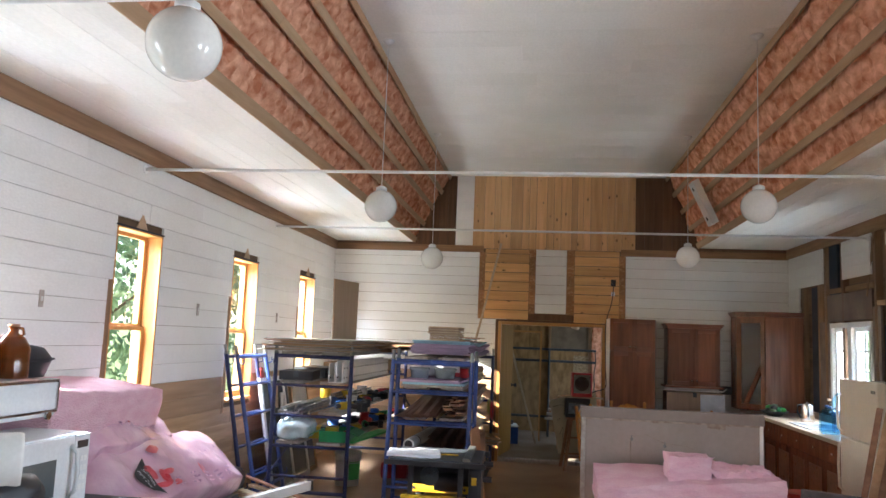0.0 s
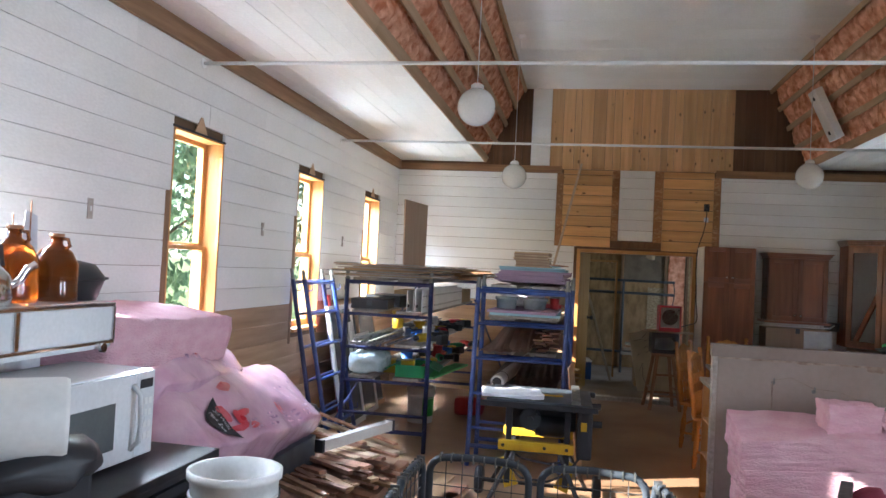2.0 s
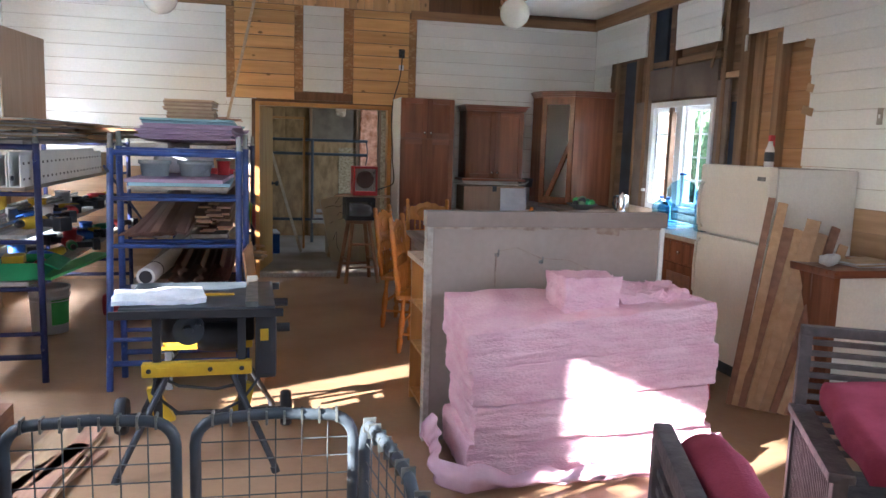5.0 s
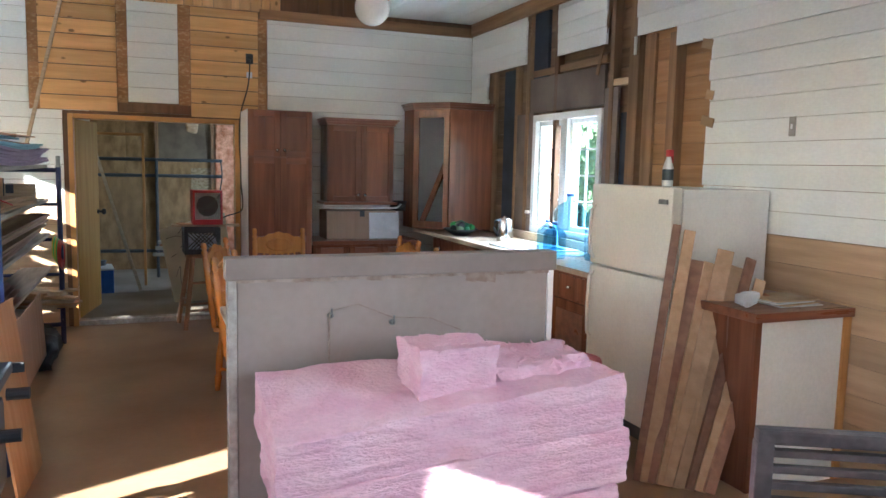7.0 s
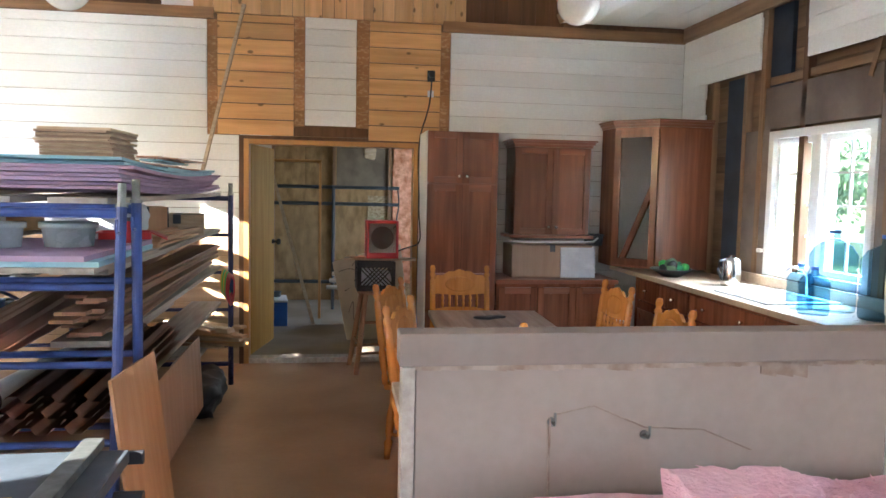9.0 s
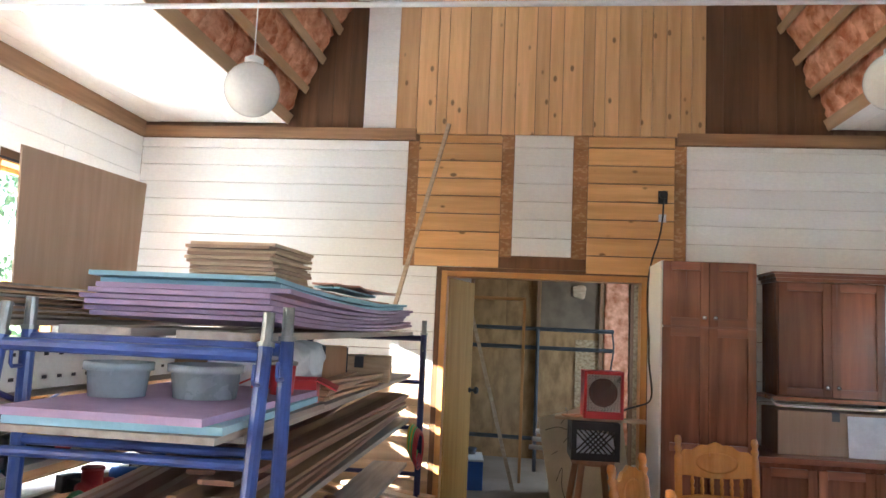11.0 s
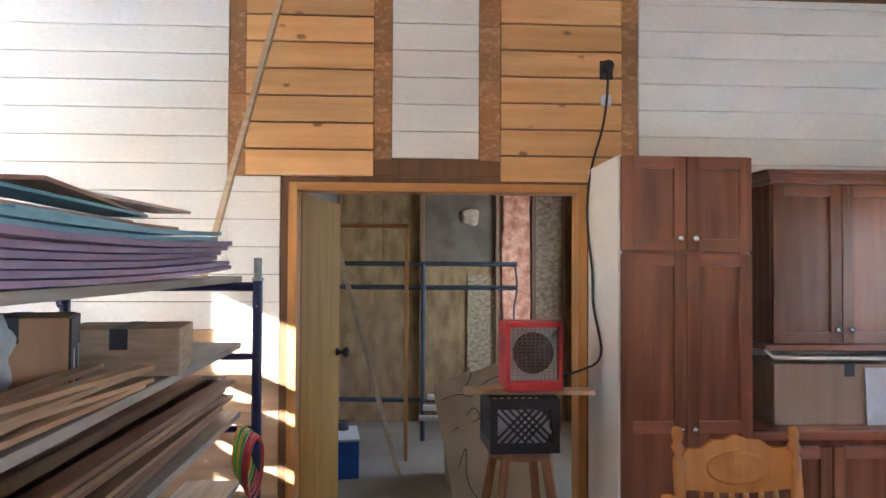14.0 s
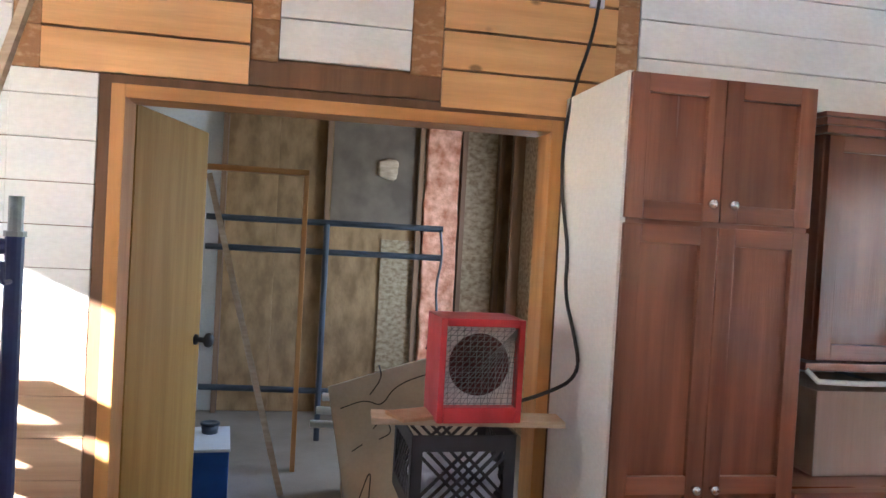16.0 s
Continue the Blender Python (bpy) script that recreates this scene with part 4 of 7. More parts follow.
# top of the west shelving
sheets("cardboard_pile", "untidy pile of flattened cardboard and thin boards on the shelving top", "cardboard pile", -2.22, 8.55, 1.552, 0.92, 1.9, 12, 0.0085, [GREYBOARD, CARD, GREYBOARD, PLYDULL, STEEL, CARD, STRIP], 1, 0.11, 9)
sheets("board_pile", "loose pile of brown thin boards on the shelving top", "board pile", -1.86, 9.6, 1.552, 0.5, 1.7, 8, 0.011, [PLY, CARD, STRIP], 2, 0.10, 9)
bm = B()
plate(bm, [(-0.60, 0.0), (0.52, 0.0), (0.60, 0.88), (-0.62, 0.84)], -0.006, 0.006, pose(0, 0, 0, 0, 0, 90))
solo("plywood_board", bm, PLYDULL, "tall dull plywood offcut standing on the shelving top", "plywood", -2.45, 9.79, 1.56, rx=0, ry=-1, rz=0)

# top of the east shelving: foam and boards
sheets("foam_board_stack", "sagging stack of lilac foam boards with one blue on top", "foam boards", -0.96, 9.17, 1.548, 0.62, 2.55, 8, 0.0135, {0: LILAC, 1: LILAC, 2: LILAC, 3: LILAC, 4: LILAC, 5: LILAC, 6: SKYFOAM, 7: SKYFOAM}, 3, 0.035, 0.9, "foam_board", sag=0.03)
sheets("pale_board_stack", "neat stack of pale fibreboard sheets on the foam", "fibreboard", -1.0, 8.58, 1.688, 0.34, 0.46, 13, 0.0115, [PALECARD, PLYDULL], 4, 0.02, 3, "fibreboard")
sheets("loose_strips", "loose red-brown and blue offcut strips on the foam", "offcuts", -0.88, 9.45, 1.688, 0.12, 1.0, 7, 0.0085, [SKYFOAM, REDSTRIP, SIDING, REDSTRIP], 5, 0.10, 9, "strip")


def crate_box(name, label, cat, x, y, z, w, d, h, mat, rz=0, lid=None, open_=False, group="", inner=None):
    """A carton or case; open ones show their walls and inside."""
    t = thing(name, label, cat, x, y, z, rz, group=group)
    bm = B()
    if open_:
        k = 0.006
        box(bm, -w / 2, w / 2, -d / 2, d / 2, 0, k)
        for a in ((-w / 2, w / 2, -d / 2, -d / 2 + k), (-w / 2, w / 2, d / 2 - k, d / 2), (-w / 2, -w / 2 + k, -d / 2 + k, d / 2 - k), (w / 2 - k, w / 2, -d / 2 + k, d / 2 - k)):
            box(bm, *a, k, h)
    else:
        box(bm, -w / 2, w / 2, -d / 2, d / 2, 0, h, min(0.008, h / 8))
    part("body", bm, mat, t)
    if lid:
        bm = B()
        box(bm, -w / 2 - 0.006, w / 2 + 0.006, -d / 2 - 0.006, d / 2 + 0.006, h, h + 0.018, 0.005)
        part("lid", bm, lid, t)
    elif open_:
        for s in (-1, 1):
            bm = B()
            box(bm, 0, w * 0.35, -d / 2, d / 2, -0.003, 0.003, 0, pose(s * w / 2, 0, h, 0, 25, 90 - s * 90))
            part("flap", bm, mat, t)
    else:
        bm = B()
        box(bm, -0.025, 0.025, -d / 2 - 0.001, d / 2 + 0.001, h - 0.06, h + 0.001)
        part("tape", bm, PAPER if mat is CARD else GREYP, t)
    return t


def power_tool(name, label, x, y, z, rz, body, s=1.0):
    """A hand drill on its side: motor body, chuck, grip, battery."""
    t = thing(name, label, "power tool", x, y, z, rz, group="power tools on the shelves")
    m = pose(0, 0, 0.04 * s, 0, 90, 0)
    bm = B()
    lathe(bm, [(0, -0.1 * s), (0.028 * s, -0.1 * s), (0.034 * s, -0.06 * s), (0.034 * s, 0.04 * s), (0.026 * s, 0.07 * s), (0, 0.07 * s)], 12, m=m)
    part("motor_housing", bm, body, t, smooth=True)
    bm = B()
    lathe(bm, [(0, 0.07 * s), (0.02 * s, 0.07 * s), (0.02 * s, 0.1 * s), (0.008 * s, 0.12 * s), (0, 0.12 * s)], 10, m=m)
    part("chuck", bm, BLACK, t, smooth=True)
    bm = B()
    box(bm, -0.05 * s, -0.01 * s, 0.02 * s, 0.15 * s, 0.018 * s, 0.06 * s, 0.008 * s)
    part("grip", bm, BLACK, t)
    bm = B()
    box(bm, -0.075 * s, 0.02 * s, 0.14 * s, 0.19 * s, 0.0, 0.075 * s, 0.008 * s)
    part("battery", bm, BLACK, t)
    return t


def pot(name, label, cat, x, y, z, r, h, mat, lidmat=None, group="", taper=0.9, label_mat=None, handle=False):
    """A bucket, tin or tub, open or lidded."""
    t = thing(name, label, cat, x, y, z, group=group)
    bm = B()
    r0 = r * taper
    lathe(bm, [(0, 0), (r0, 0), (r, h), (r + 0.006, h), (r + 0.006, h - 0.02), (r + 0.009, h - 0.02), (r + 0.009, h + 0.004), (r - 0.006, h + 0.004), (r0 - 0.005, 0.006), (0, 0.006)] if not lidmat else
          [(0, 0), (r0, 0), (r, h), (0, h)], 28)
    part("body", bm, mat, t, smooth=True)
    if lidmat:
        bm = B()
        lathe(bm, [(0, h), (r + 0.006, h), (r + 0.006, h + 0.012), (r - 0.01, h + 0.015), (r - 0.015, h + 0.009), (0, h + 0.009)], 28)
        part("lid", bm, lidmat, t, smooth=True)
    if label_mat:
        bm = B()
        ra = r0 + (r - r0) * 0.2 + 0.0015
        rb = r0 + (r - r0) * 0.75 + 0.0015
        vs = [[bm.verts.new((rr * math.cos(a), rr * math.sin(a), zz)) for a in [math.radians(-70 + k * 10) for k in range(8)]] for rr, zz in ((ra, h * 0.2), (rb, h * 0.75))]
        for k in range(7):
            bm.faces.new((vs[0][k], vs[0][k + 1], vs[1][k + 1], vs[1][k]))
        part("paper_label", bm, label_mat, t)
    if handle:
        for zz in (h - 0.075, h - 0.11):
            rr = r0 + (r - r0) * zz / h
            bm = B()
            lathe(bm, [(rr - 0.002, zz), (rr + 0.007, zz), (rr + 0.007, zz + 0.007), (rr - 0.002, zz + 0.007)], 28)
            part("rib", bm, mat, t, smooth=True)
        bm = B()
        bend(bm, [((r + 0.012) * math.cos(a), 0.06 * math.sin(a), h - 0.04 - 0.11 * math.sin(a)) for a in [math.pi * k / 12 for k in range(13)]], 0.003, 6)
        part("handle", bm, STEEL, t)
    return t


# west shelving contents
crate_box("tool_case", "black plastic tool case on the shelf", "tool case", -2.42, 7.95, 1.262, 0.34, 0.42, 0.09, BLACK, 6, group="cases on the shelving")
crate_box("tool_case", "dark grey flat case on the shelf", "tool case", -2.40, 8.5, 1.262, 0.36, 0.5, 0.11, GREYP, -4, group="cases on the shelving")
t = thing("perforated_channel", "white perforated steel channels lying along the shelf", "steel channel", -1.98, 8.7, 1.262)
for k, dx in enumerate((0.0, 0.075)):
    bm = B()
    box(bm, -0.04 + dx, -0.035 + dx, -1.1, 1.1, 0, 0.19 + 0.02 * k)
    box(bm, -0.035 + dx, 0.025 + dx, -1.1, 1.1, 0.0, 0.005)
    box(bm, 0.02 + dx, 0.025 + dx, -1.1, 1.1, 0.005, 0.19)
    p = part("channel", bm, WHITEP, t)
    # black patches on the steel stand for the dark inside punched holes
    bm = B()
    for j in range(22):
        for zz in (0.04, 0.135):
            box(bm, 0.0255 + dx, 0.0265 + dx, -1.05 + j * 0.1, -1.02 + j * 0.1, zz, zz + 0.014)
        tube(bm, (-0.041 + dx, -1.0 + j * 0.1, 0.05), (-0.0402 + dx, -1.0 + j * 0.1, 0.05), 0.012, 8)
    box(bm, -0.03 + dx, -0.01 + dx, -1.1012, -1.1002, 0.04, 0.07)
    tagged(part("punched_holes", bm, BLACK, p), kind="stuff")
crate_box("cardboard_box", "long flat brown carton on the shelf", "box", -2.35, 9.4, 1.262, 0.34, 0.7, 0.14, CARD, 3, group="cartons on the shelving")
crate_box("cardboard_box", "brown carton on the shelf", "box", -2.1, 10.2, 1.262, 0.4, 0.5, 0.16, CARD, -7, group="cartons on the shelving")
# pipes
t = thing("pipe_bundle", "bundle of thin grey steel pipes along the shelf", "pipes", -2.30, 9.0, 0.962)
rnd = random.Random(8)
for k in range(11):
    bm = B()
    x = rnd.uniform(-0.17, 0.15)
    z = 0.016 + 0.026 * (k // 5)
    tube(bm, (x, -1.45 + rnd.uniform(-0.15, 0.1), z), (x + rnd.uniform(-0.12, 0.12), 1.35, z + 0.004), 0.0125, 8)
    part("pipe", bm, STEEL, t)
crate_box("yellow_case", "yellow plastic case on the shelf", "case", -2.18, 8.1, 0.662, 0.30, 0.16, 0.12, YELLOW, 10, group="cases on the shelving")
pot("yellow_tub", "yellow plastic tub at the back of the shelf", "tub", -2.33, 8.6, 1.03, 0.06, 0.16, YELLOW, YELLOW)
t = crate_box("green_tray", "green plastic tray on the lower shelf", "tray", -2.0, 8.0, 0.664, 0.30, 0.42, 0.11, GREEN, 4, open_=True)
bm = B()
box(bm, -0.07, 0.07, -0.55, 0.55, 0, 0.02, 0.004)
solo("green_board", bm, LIME, "bright green plastic strip jutting off the shelf", "strip", -1.78, 8.35, 0.664, rz=-8)
bm = B()
soft_box(bm, -0.17, 0.17, -0.16, 0.16, 0, 0.19, 8, 0.035, 7, 0.5)
solo("plastic_bag", bm, CLEARP, "crumpled clear plastic bag on the shelf", "plastic bag", -2.42, 7.92, 0.672, smooth=True)
cols = [YELLOW, RED, BLACK, BLUEP, GREYP, YELLOW, RED, GREEN]
rnd = random.Random(20)
for k in range(18):
    c = cols[k % 8]
    nm = {YELLOW: "yellow", RED: "red", BLACK: "black", BLUEP: "blue", GREYP: "grey", GREEN: "green"}[c]
    lev = (0.964, 0.664)[k % 2]
    power_tool("cordless_drill", "%s and black cordless power tool lying on the shelf" % nm, -1.99 + rnd.uniform(-0.06, 0.06), 7.98 + k * 0.16, lev, rnd.uniform(0, 360), c, rnd.uniform(0.9, 1.3))
for k in range(9):
    c, nm = ((WHITEP, "white"), (BLUEP, "blue"), (CARD, "brown"), (YELLOW, "yellow"), (RED, "red"), (PAPER, "white paper"))[k % 6]
    pot("tin", "small %s tin on the shelf" % nm, "tin", -2.15 + rnd.uniform(-0.1, 0.2), 8.3 + k * 0.27, (0.965, 0.665, 1.265)[k % 3], 0.045 + 0.02 * rnd.random(), 0.1 + 0.05 * rnd.random(), c, c, "tins on the shelving", 1.0)
# floor below and beside
pot("bucket", "white plastic bucket with a green and yellow label on the floor", "bucket", -2.17, 9.15, 0.0, 0.148, 0.37, WHITEP, group="", label_mat=LIME, handle=True)
bm = B()
soft_box(bm, -0.17, 0.17, -0.12, 0.12, 0, 0.2, 6, 0.01, 5, 0.35)
solo("fuel_can", bm, RED, "small red plastic can on the floor", "can", -1.72, 9.75, 0.0, smooth=True)
for k, (y, x, hh, w) in enumerate(((8.62, -2.74, 1.25, 0.75), (8.85, -2.80, 1.15, 0.8), (9.35, -2.78, 0.9, 0.6), (9.75, -2.82, 1.2, 0.7))):
    t = thing("window_screen", "old framed window sash leaning on the wall", "window sash", x, y, 0.0, rz=0, ry=-11, group="sashes leaning on the wall")
    m = (WHITEP, GREYP, WHITEP, STRIP)[k]
    for a in ((-w / 2, -w / 2 + 0.05, 0, hh), (w / 2 - 0.05, w / 2, 0, hh), (-w / 2 + 0.05, w / 2 - 0.05, 0, 0.05), (-w / 2 + 0.05, w / 2 - 0.05, hh - 0.05, hh)):
        bm = B()
        box(bm, -0.015, 0.015, *a, bevel=0.003)
        part("frame_bar", bm, m, t)
    bm = B()
    box(bm, -0.002, 0.002, -w / 2 + 0.045, w / 2 - 0.045, 0.045, hh - 0.045)
    part("pane", bm, MIRRORG, t)
for k in range(4):
    bm = B()
    box(bm, -0.009, 0.009, -0.05, 0.05, 0, 1.35 - 0.1 * k, 0.002)
    solo("upright_board", bm, (RED, WHITEP, PLYDULL, WHITEP)[k], "narrow board leaning on the wall beside the shelving", "board", -2.83 + 0.01 * k, 8.46 + 0.12 * k, 0, ry=-9 + k, group="boards leaning on the wall")

# east shelving contents
sheets("foam_offcuts", "lilac and blue foam offcuts on the shelf", "foam boards", -1.0, 8.1, 1.262, 0.62, 0.95, 3, 0.02, {0: GREYBOARD, 1: SKYFOAM, 2: LILAC}, 14, 0.02, 2, "foam_board")
for x, y, r in ((-1.18, 8.0, 0.095), (-0.93, 8.08, 0.11)):
    pot("storage_tub", "cloudy clear plastic tub with odds and ends", "tub", x, y, 1.329, r, 0.1, CLEARP, None, "clear tubs", 0.88)
pot("red_tin", "red paint tin on the shelf", "tin", -0.76, 8.32, 1.329, 0.045, 0.1, RED, STEEL)
crate_box("red_box", "red open carton on the shelf", "box", -0.84, 8.62, 1.262, 0.24, 0.2, 0.1, RED, 12, open_=True)
t = crate_box("loudspeaker", "small brown loudspeaker cabinet on the shelf", "loudspeaker", -0.98, 9.55, 1.262, 0.26, 0.24, 0.2, PLY, 18)
bm = B()
box(bm, 0.131, 0.137, -0.118, 0.118, 0.003, 0.197, 0.002)
gr = part("front_grille", bm, BLACK, t, "black cloth front")
for y in (-0.07, 0.05):
    bm = B()
    box(bm, 0.1375, 0.139, y, y + 0.018, 0.03, 0.12)
    part("slot", bm, WHITEP, gr)
crate_box("cardboard_box", "pale carton with worn sides on the shelf", "box", -0.86, 10.0, 1.262, 0.34, 0.3, 0.14, PALECARD, 8, group="cartons on the shelving")
bm = B()
soft_box(bm, -0.2, 0.2, -0.3, 0.3, 0, 0.21, 12, 0.05, 6, 0.4)
solo("white_sack", bm, PAPER, "crumpled white sack on the shelf", "sack", -1.13, 9.22, 1.262, smooth=True)
rnd = random.Random(33)
for k in range(12):
    bm = B()
    box(bm, -0.022, 0.022, -0.45, 0.45, 0, 0.012, 0.002)
    solo("wood_strip", bm, STRIP if k % 3 else PALECARD, "short pale wood strip bundled on the shelf", "wood strip", -0.76 + rnd.uniform(-0.06, 0.06), 9.2 + rnd.uniform(-0.1, 0.1), 1.262 + 0.0125 * (k // 2), rz=rnd.uniform(-14, 4), group="strips bundled on the shelf")
# brown lumber and siding on the middle shelves
rnd = random.Random(34)
for k in range(26):
    bm = B()
    L = rnd.uniform(2.2, 3.0)
    box(bm, -0.045, 0.045, -L / 2, L / 2, 0, 0.014, 0.002)
    solo("brown_board", bm, REDSTRIP if k % 5 else STRIP, "thin red-brown board in a loose stack on the shelf", "board", -0.80 + rnd.uniform(-0.07, 0.08), 9.2 + rnd.uniform(-0.25, 0.2), 0.963 + 0.0145 * (k % 13), rz=rnd.uniform(-2, 2), group="brown boards on the shelf")
for k in range(7):
    bm = B()
    n, L = 24, 2.3
    prof = [(-0.11, 0.0), (-0.06, 0.012), (-0.01, 0.0), (0.04, 0.012), (0.09, 0.0), (0.11, 0.006)]
    rows = []
    for j in range(n + 1):
        u = j / n
        rows.append([bm.verts.new((x + 0.12 * u * u, L * (u - 0.5), z + 0.19 * u * u)) for x, z in prof])
    for j in range(n):
        for i in range(len(prof) - 1):
            bm.faces.new((rows[j][i], rows[j][i + 1], rows[j + 1][i + 1], rows[j + 1][i]))
    bmesh.ops.solidify(bm, geom=bm.faces[:], thickness=0.003)
    solo("siding_strip", bm, SIDING, "long brown vinyl siding strip bowed along the shelf", "siding", -1.22 + 0.055 * (k % 4), 8.75 - 0.03 * k, 0.967 + 0.008 * k, rz=-2 + k, group="siding strips")
for k in range(5):
    bm = B()
    n, L = 40, 1.6
    rows = []
    for j in range(2):
        rows.append([bm.verts.new((-0.18 + 0.36 * i / n, L * (j - 0.5), 0.02 * max(-0.7, min(0.7, 1.3 * math.sin(i * 0.47))) + 0.02)) for i in range(n + 1)])
    for i in range(n):
        bm.faces.new((rows[0][i], rows[0][i + 1], rows[1][i + 1], rows[1][i]))
    bmesh.ops.solidify(bm, geom=bm.faces[:], thickness=0.004)
    solo("corrugated_strip", bm, SIDING, "brown corrugated strip stacked on the low shelf", "siding", -0.88 + 0.02 * (k % 2), 8.35 + 0.03 * k, 0.662 + 0.022 * k, rz=-1 + 0.6 * k, group="corrugated strips", smooth=False)
t = thing("vinyl_roll", "rolled sheet of white vinyl with a black strap", "roll", -1.12, 8.57, 0.72, rz=-4)
bm = B()
tube(bm, (0, -1.0, 0), (0, 1.0, 0), 0.056, 24)
part("roll", bm, WHITEP, t, smooth=False)
# solid black disc paints the shade inside the roll's hollow end
bm = B()
tube(bm, (0, -1.0015, 0), (0, -0.9, 0), 0.04, 20)
part("bore", bm, BLACK, t)
bm = B()
tube(bm, (0, -0.75, 0), (0, -0.735, 0), 0.058, 24)
part("strap", bm, BLACK, t)
crate_box("blue_bin", "small blue plastic parts bin", "bin", -2.0, 8.45, 0.954, 0.16, 0.2, 0.08, BLUEP, -8, open_=True)
# cable, sack, offcuts at the far end
t = thing("cable_coil", "coil of yellow-green and red cable hung on the scaffold", "cable", -0.62, 10.64, 0.86)
for k in range(7):
    bm = B()
    r = 0.13 + 0.006 * k
    bend(bm, [(0.01 * k - 0.03, r * math.cos(a), r * 0.7 * math.sin(a) - 0.012 * k) for a in [math.tau * j / 24 for j in range(24)]], 0.006, 6, True)
    part("turn", bm, LIME if k < 4 and k % 2 else (YELLOW if k < 4 else RED), t, smooth=True)
bm = B()
soft_box(bm, -0.22, 0.22, -0.4, 0.4, 0, 0.22, 9, 0.05, 6, 0.4)
solo("rubbish_sack", bm, BLACK, "crumpled black rubbish sack on the floor", "sack", -0.82, 10.15, 0.0, smooth=True)
rnd = random.Random(41)
for k in range(14):
    bm = B()
    box(bm, -0.04, 0.04, -0.35, 0.35, 0, 0.02, 0.002)
    solo("offcut", bm, (PALECARD, STRIP, PLY)[k % 3], "pale lumber offcut stacked at the shelving foot", "offcut", -0.93 + rnd.uniform(-0.14, 0.14), 10.85 + rnd.uniform(-0.1, 0.1), 0.33 + 0.0215 * (k % 7), rz=70 + rnd.uniform(-18, 18), group="offcuts by the shelving")
plank(-1.0, 10.4, 11.2, 0.29, 0.4, 0.034, GREYBOARD, "grey plank under the offcuts", "planks on the shelving")
# plywood sheet leaning at the shelving end
bm = B()
box(bm, -0.006, 0.006, -0.25, 0.25, 0, 0.9, 0.0015)
solo("plywood_sheet", bm, PLY, "narrow orange plywood sheet leaning at the shelving end", "plywood", -0.47, 7.70, 0.0, rz=-4, ry=-7)
bm = B()
box(bm, -0.005, 0.005, -0.6, 0.6, 0, 0.42, 0.0015)
solo("plywood_sheet", bm, PLYDULL, "long low plywood offcut leaning on the shelving", "plywood", -0.56, 8.55, 0.30, rz=0, ry=-3)

# thin batten leaning on the end wall, and the sockets
bm = B()
tube(bm, (-0.95, 11.18, 1.50), (-0.588, 11.465, 3.17), 0.019, 4)
solo("wood_batten", bm, PALECARD, "long thin pale batten leaning on the end wall", "batten")
t = thing("wall_socket", "black plug in a socket on the pine boards", "socket", 1.06, YF - 0.004, 2.63)
bm = B()
box(bm, -0.035, 0.035, -0.008, 0, -0.05, 0.05, 0.003)
part("plate", bm, BLACK, t)
bm = B()
tube(bm, (0, -0.008, 0.015), (0, -0.05, 0.015), 0.03, 14)
part("plug", bm, BLACK, t)
bm = B()
box(bm, -0.03, 0.025, -0.012, 0.0, -0.19, -0.13, 0.003)
part("paper_tag", bm, PAPER, t)
bm = B()
pts = [(1.06, 11.45, 2.62), (1.055, 11.46, 2.45), (1.03, 11.46, 2.3), (0.97, 11.44, 2.13), (0.952, 11.47, 1.95), (0.952, 11.46, 1.78), (0.952, 11.40, 1.65), (0.952, 11.35, 1.54), (0.952, 11.36, 1.40),
       (0.952, 11.24, 1.27), (0.952, 11.18, 1.18), (0.94, 11.22, 1.12), (0.87, 11.18, 1.10), (0.79, 11.15, 1.08), (0.74, 11.20, 1.05)]
bend(bm, eased(pts), 0.0065, 8)
solo("extension_cord", bm, BLACK, "black extension cord running down past the cabinet", "cord", smooth=True)

# ---- table saw on its folding stand ----
t = thing("table_saw", "black and yellow portable table saw on a folding stand", "table saw", -0.775, 6.70, 0.0, rz=1)
bm = B()
box(bm, -0.36, 0.36, -0.33, 0.33, 0.745, 0.785, 0.006)
top = part("table_top", bm, GREYP, t, "dark grey cast table")
bm = B()
box(bm, -0.40, 0.40, -0.352, -0.332, 0.735, 0.775, 0.004)
part("front_rail", bm, BLACK, top)
bm = B()
box(bm, -0.40, 0.40, 0.332, 0.352, 0.735, 0.775, 0.004)
part("rear_rail", bm, BLACK, top)
bm = B()
box(bm, 0.22, 0.28, -0.36, 0.36, 0.787, 0.815, 0.004)
part("rip_fence", bm, STEEL, top)
bm = B()
box(bm, -0.05, 0.16, -0.06, -0.03, 0.786, 0.794)
part("yellow_mark", bm, YELLOW, top)
bm = B()
box(bm, -0.24, 0.26, -0.10, 0.22, 0.55, 0.744, 0.02)
body = part("undercarriage", bm, BLACK, t)
bm = B()
tube(bm, (-0.06, -0.10, 0.63), (-0.06, -0.17, 0.63), 0.075, 20)
tube(bm, (-0.06, -0.17, 0.63), (-0.06, -0.19, 0.63), 0.025, 12)
tube(bm, (-0.01, -0.17, 0.67), (-0.01, -0.24, 0.67), 0.012, 10)
part("bevel_wheel", bm, GREYP, body)
bm = B()
lathe(bm, [(0, -0.12), (0.065, -0.12), (0.075, -0.08), (0.075, 0.06), (0.055, 0.11), (0, 0.11)], 18, m=pose(0.10, -0.10, 0.58, 0, 90, 0))
part("motor", bm, BLACK, body, smooth=True)
bm = B()
box(bm, 0.265, 0.37, -0.28, 0.05, 0.40, 0.73, 0.03)
part("switch_box", bm, BLACK, body)
bm = B()
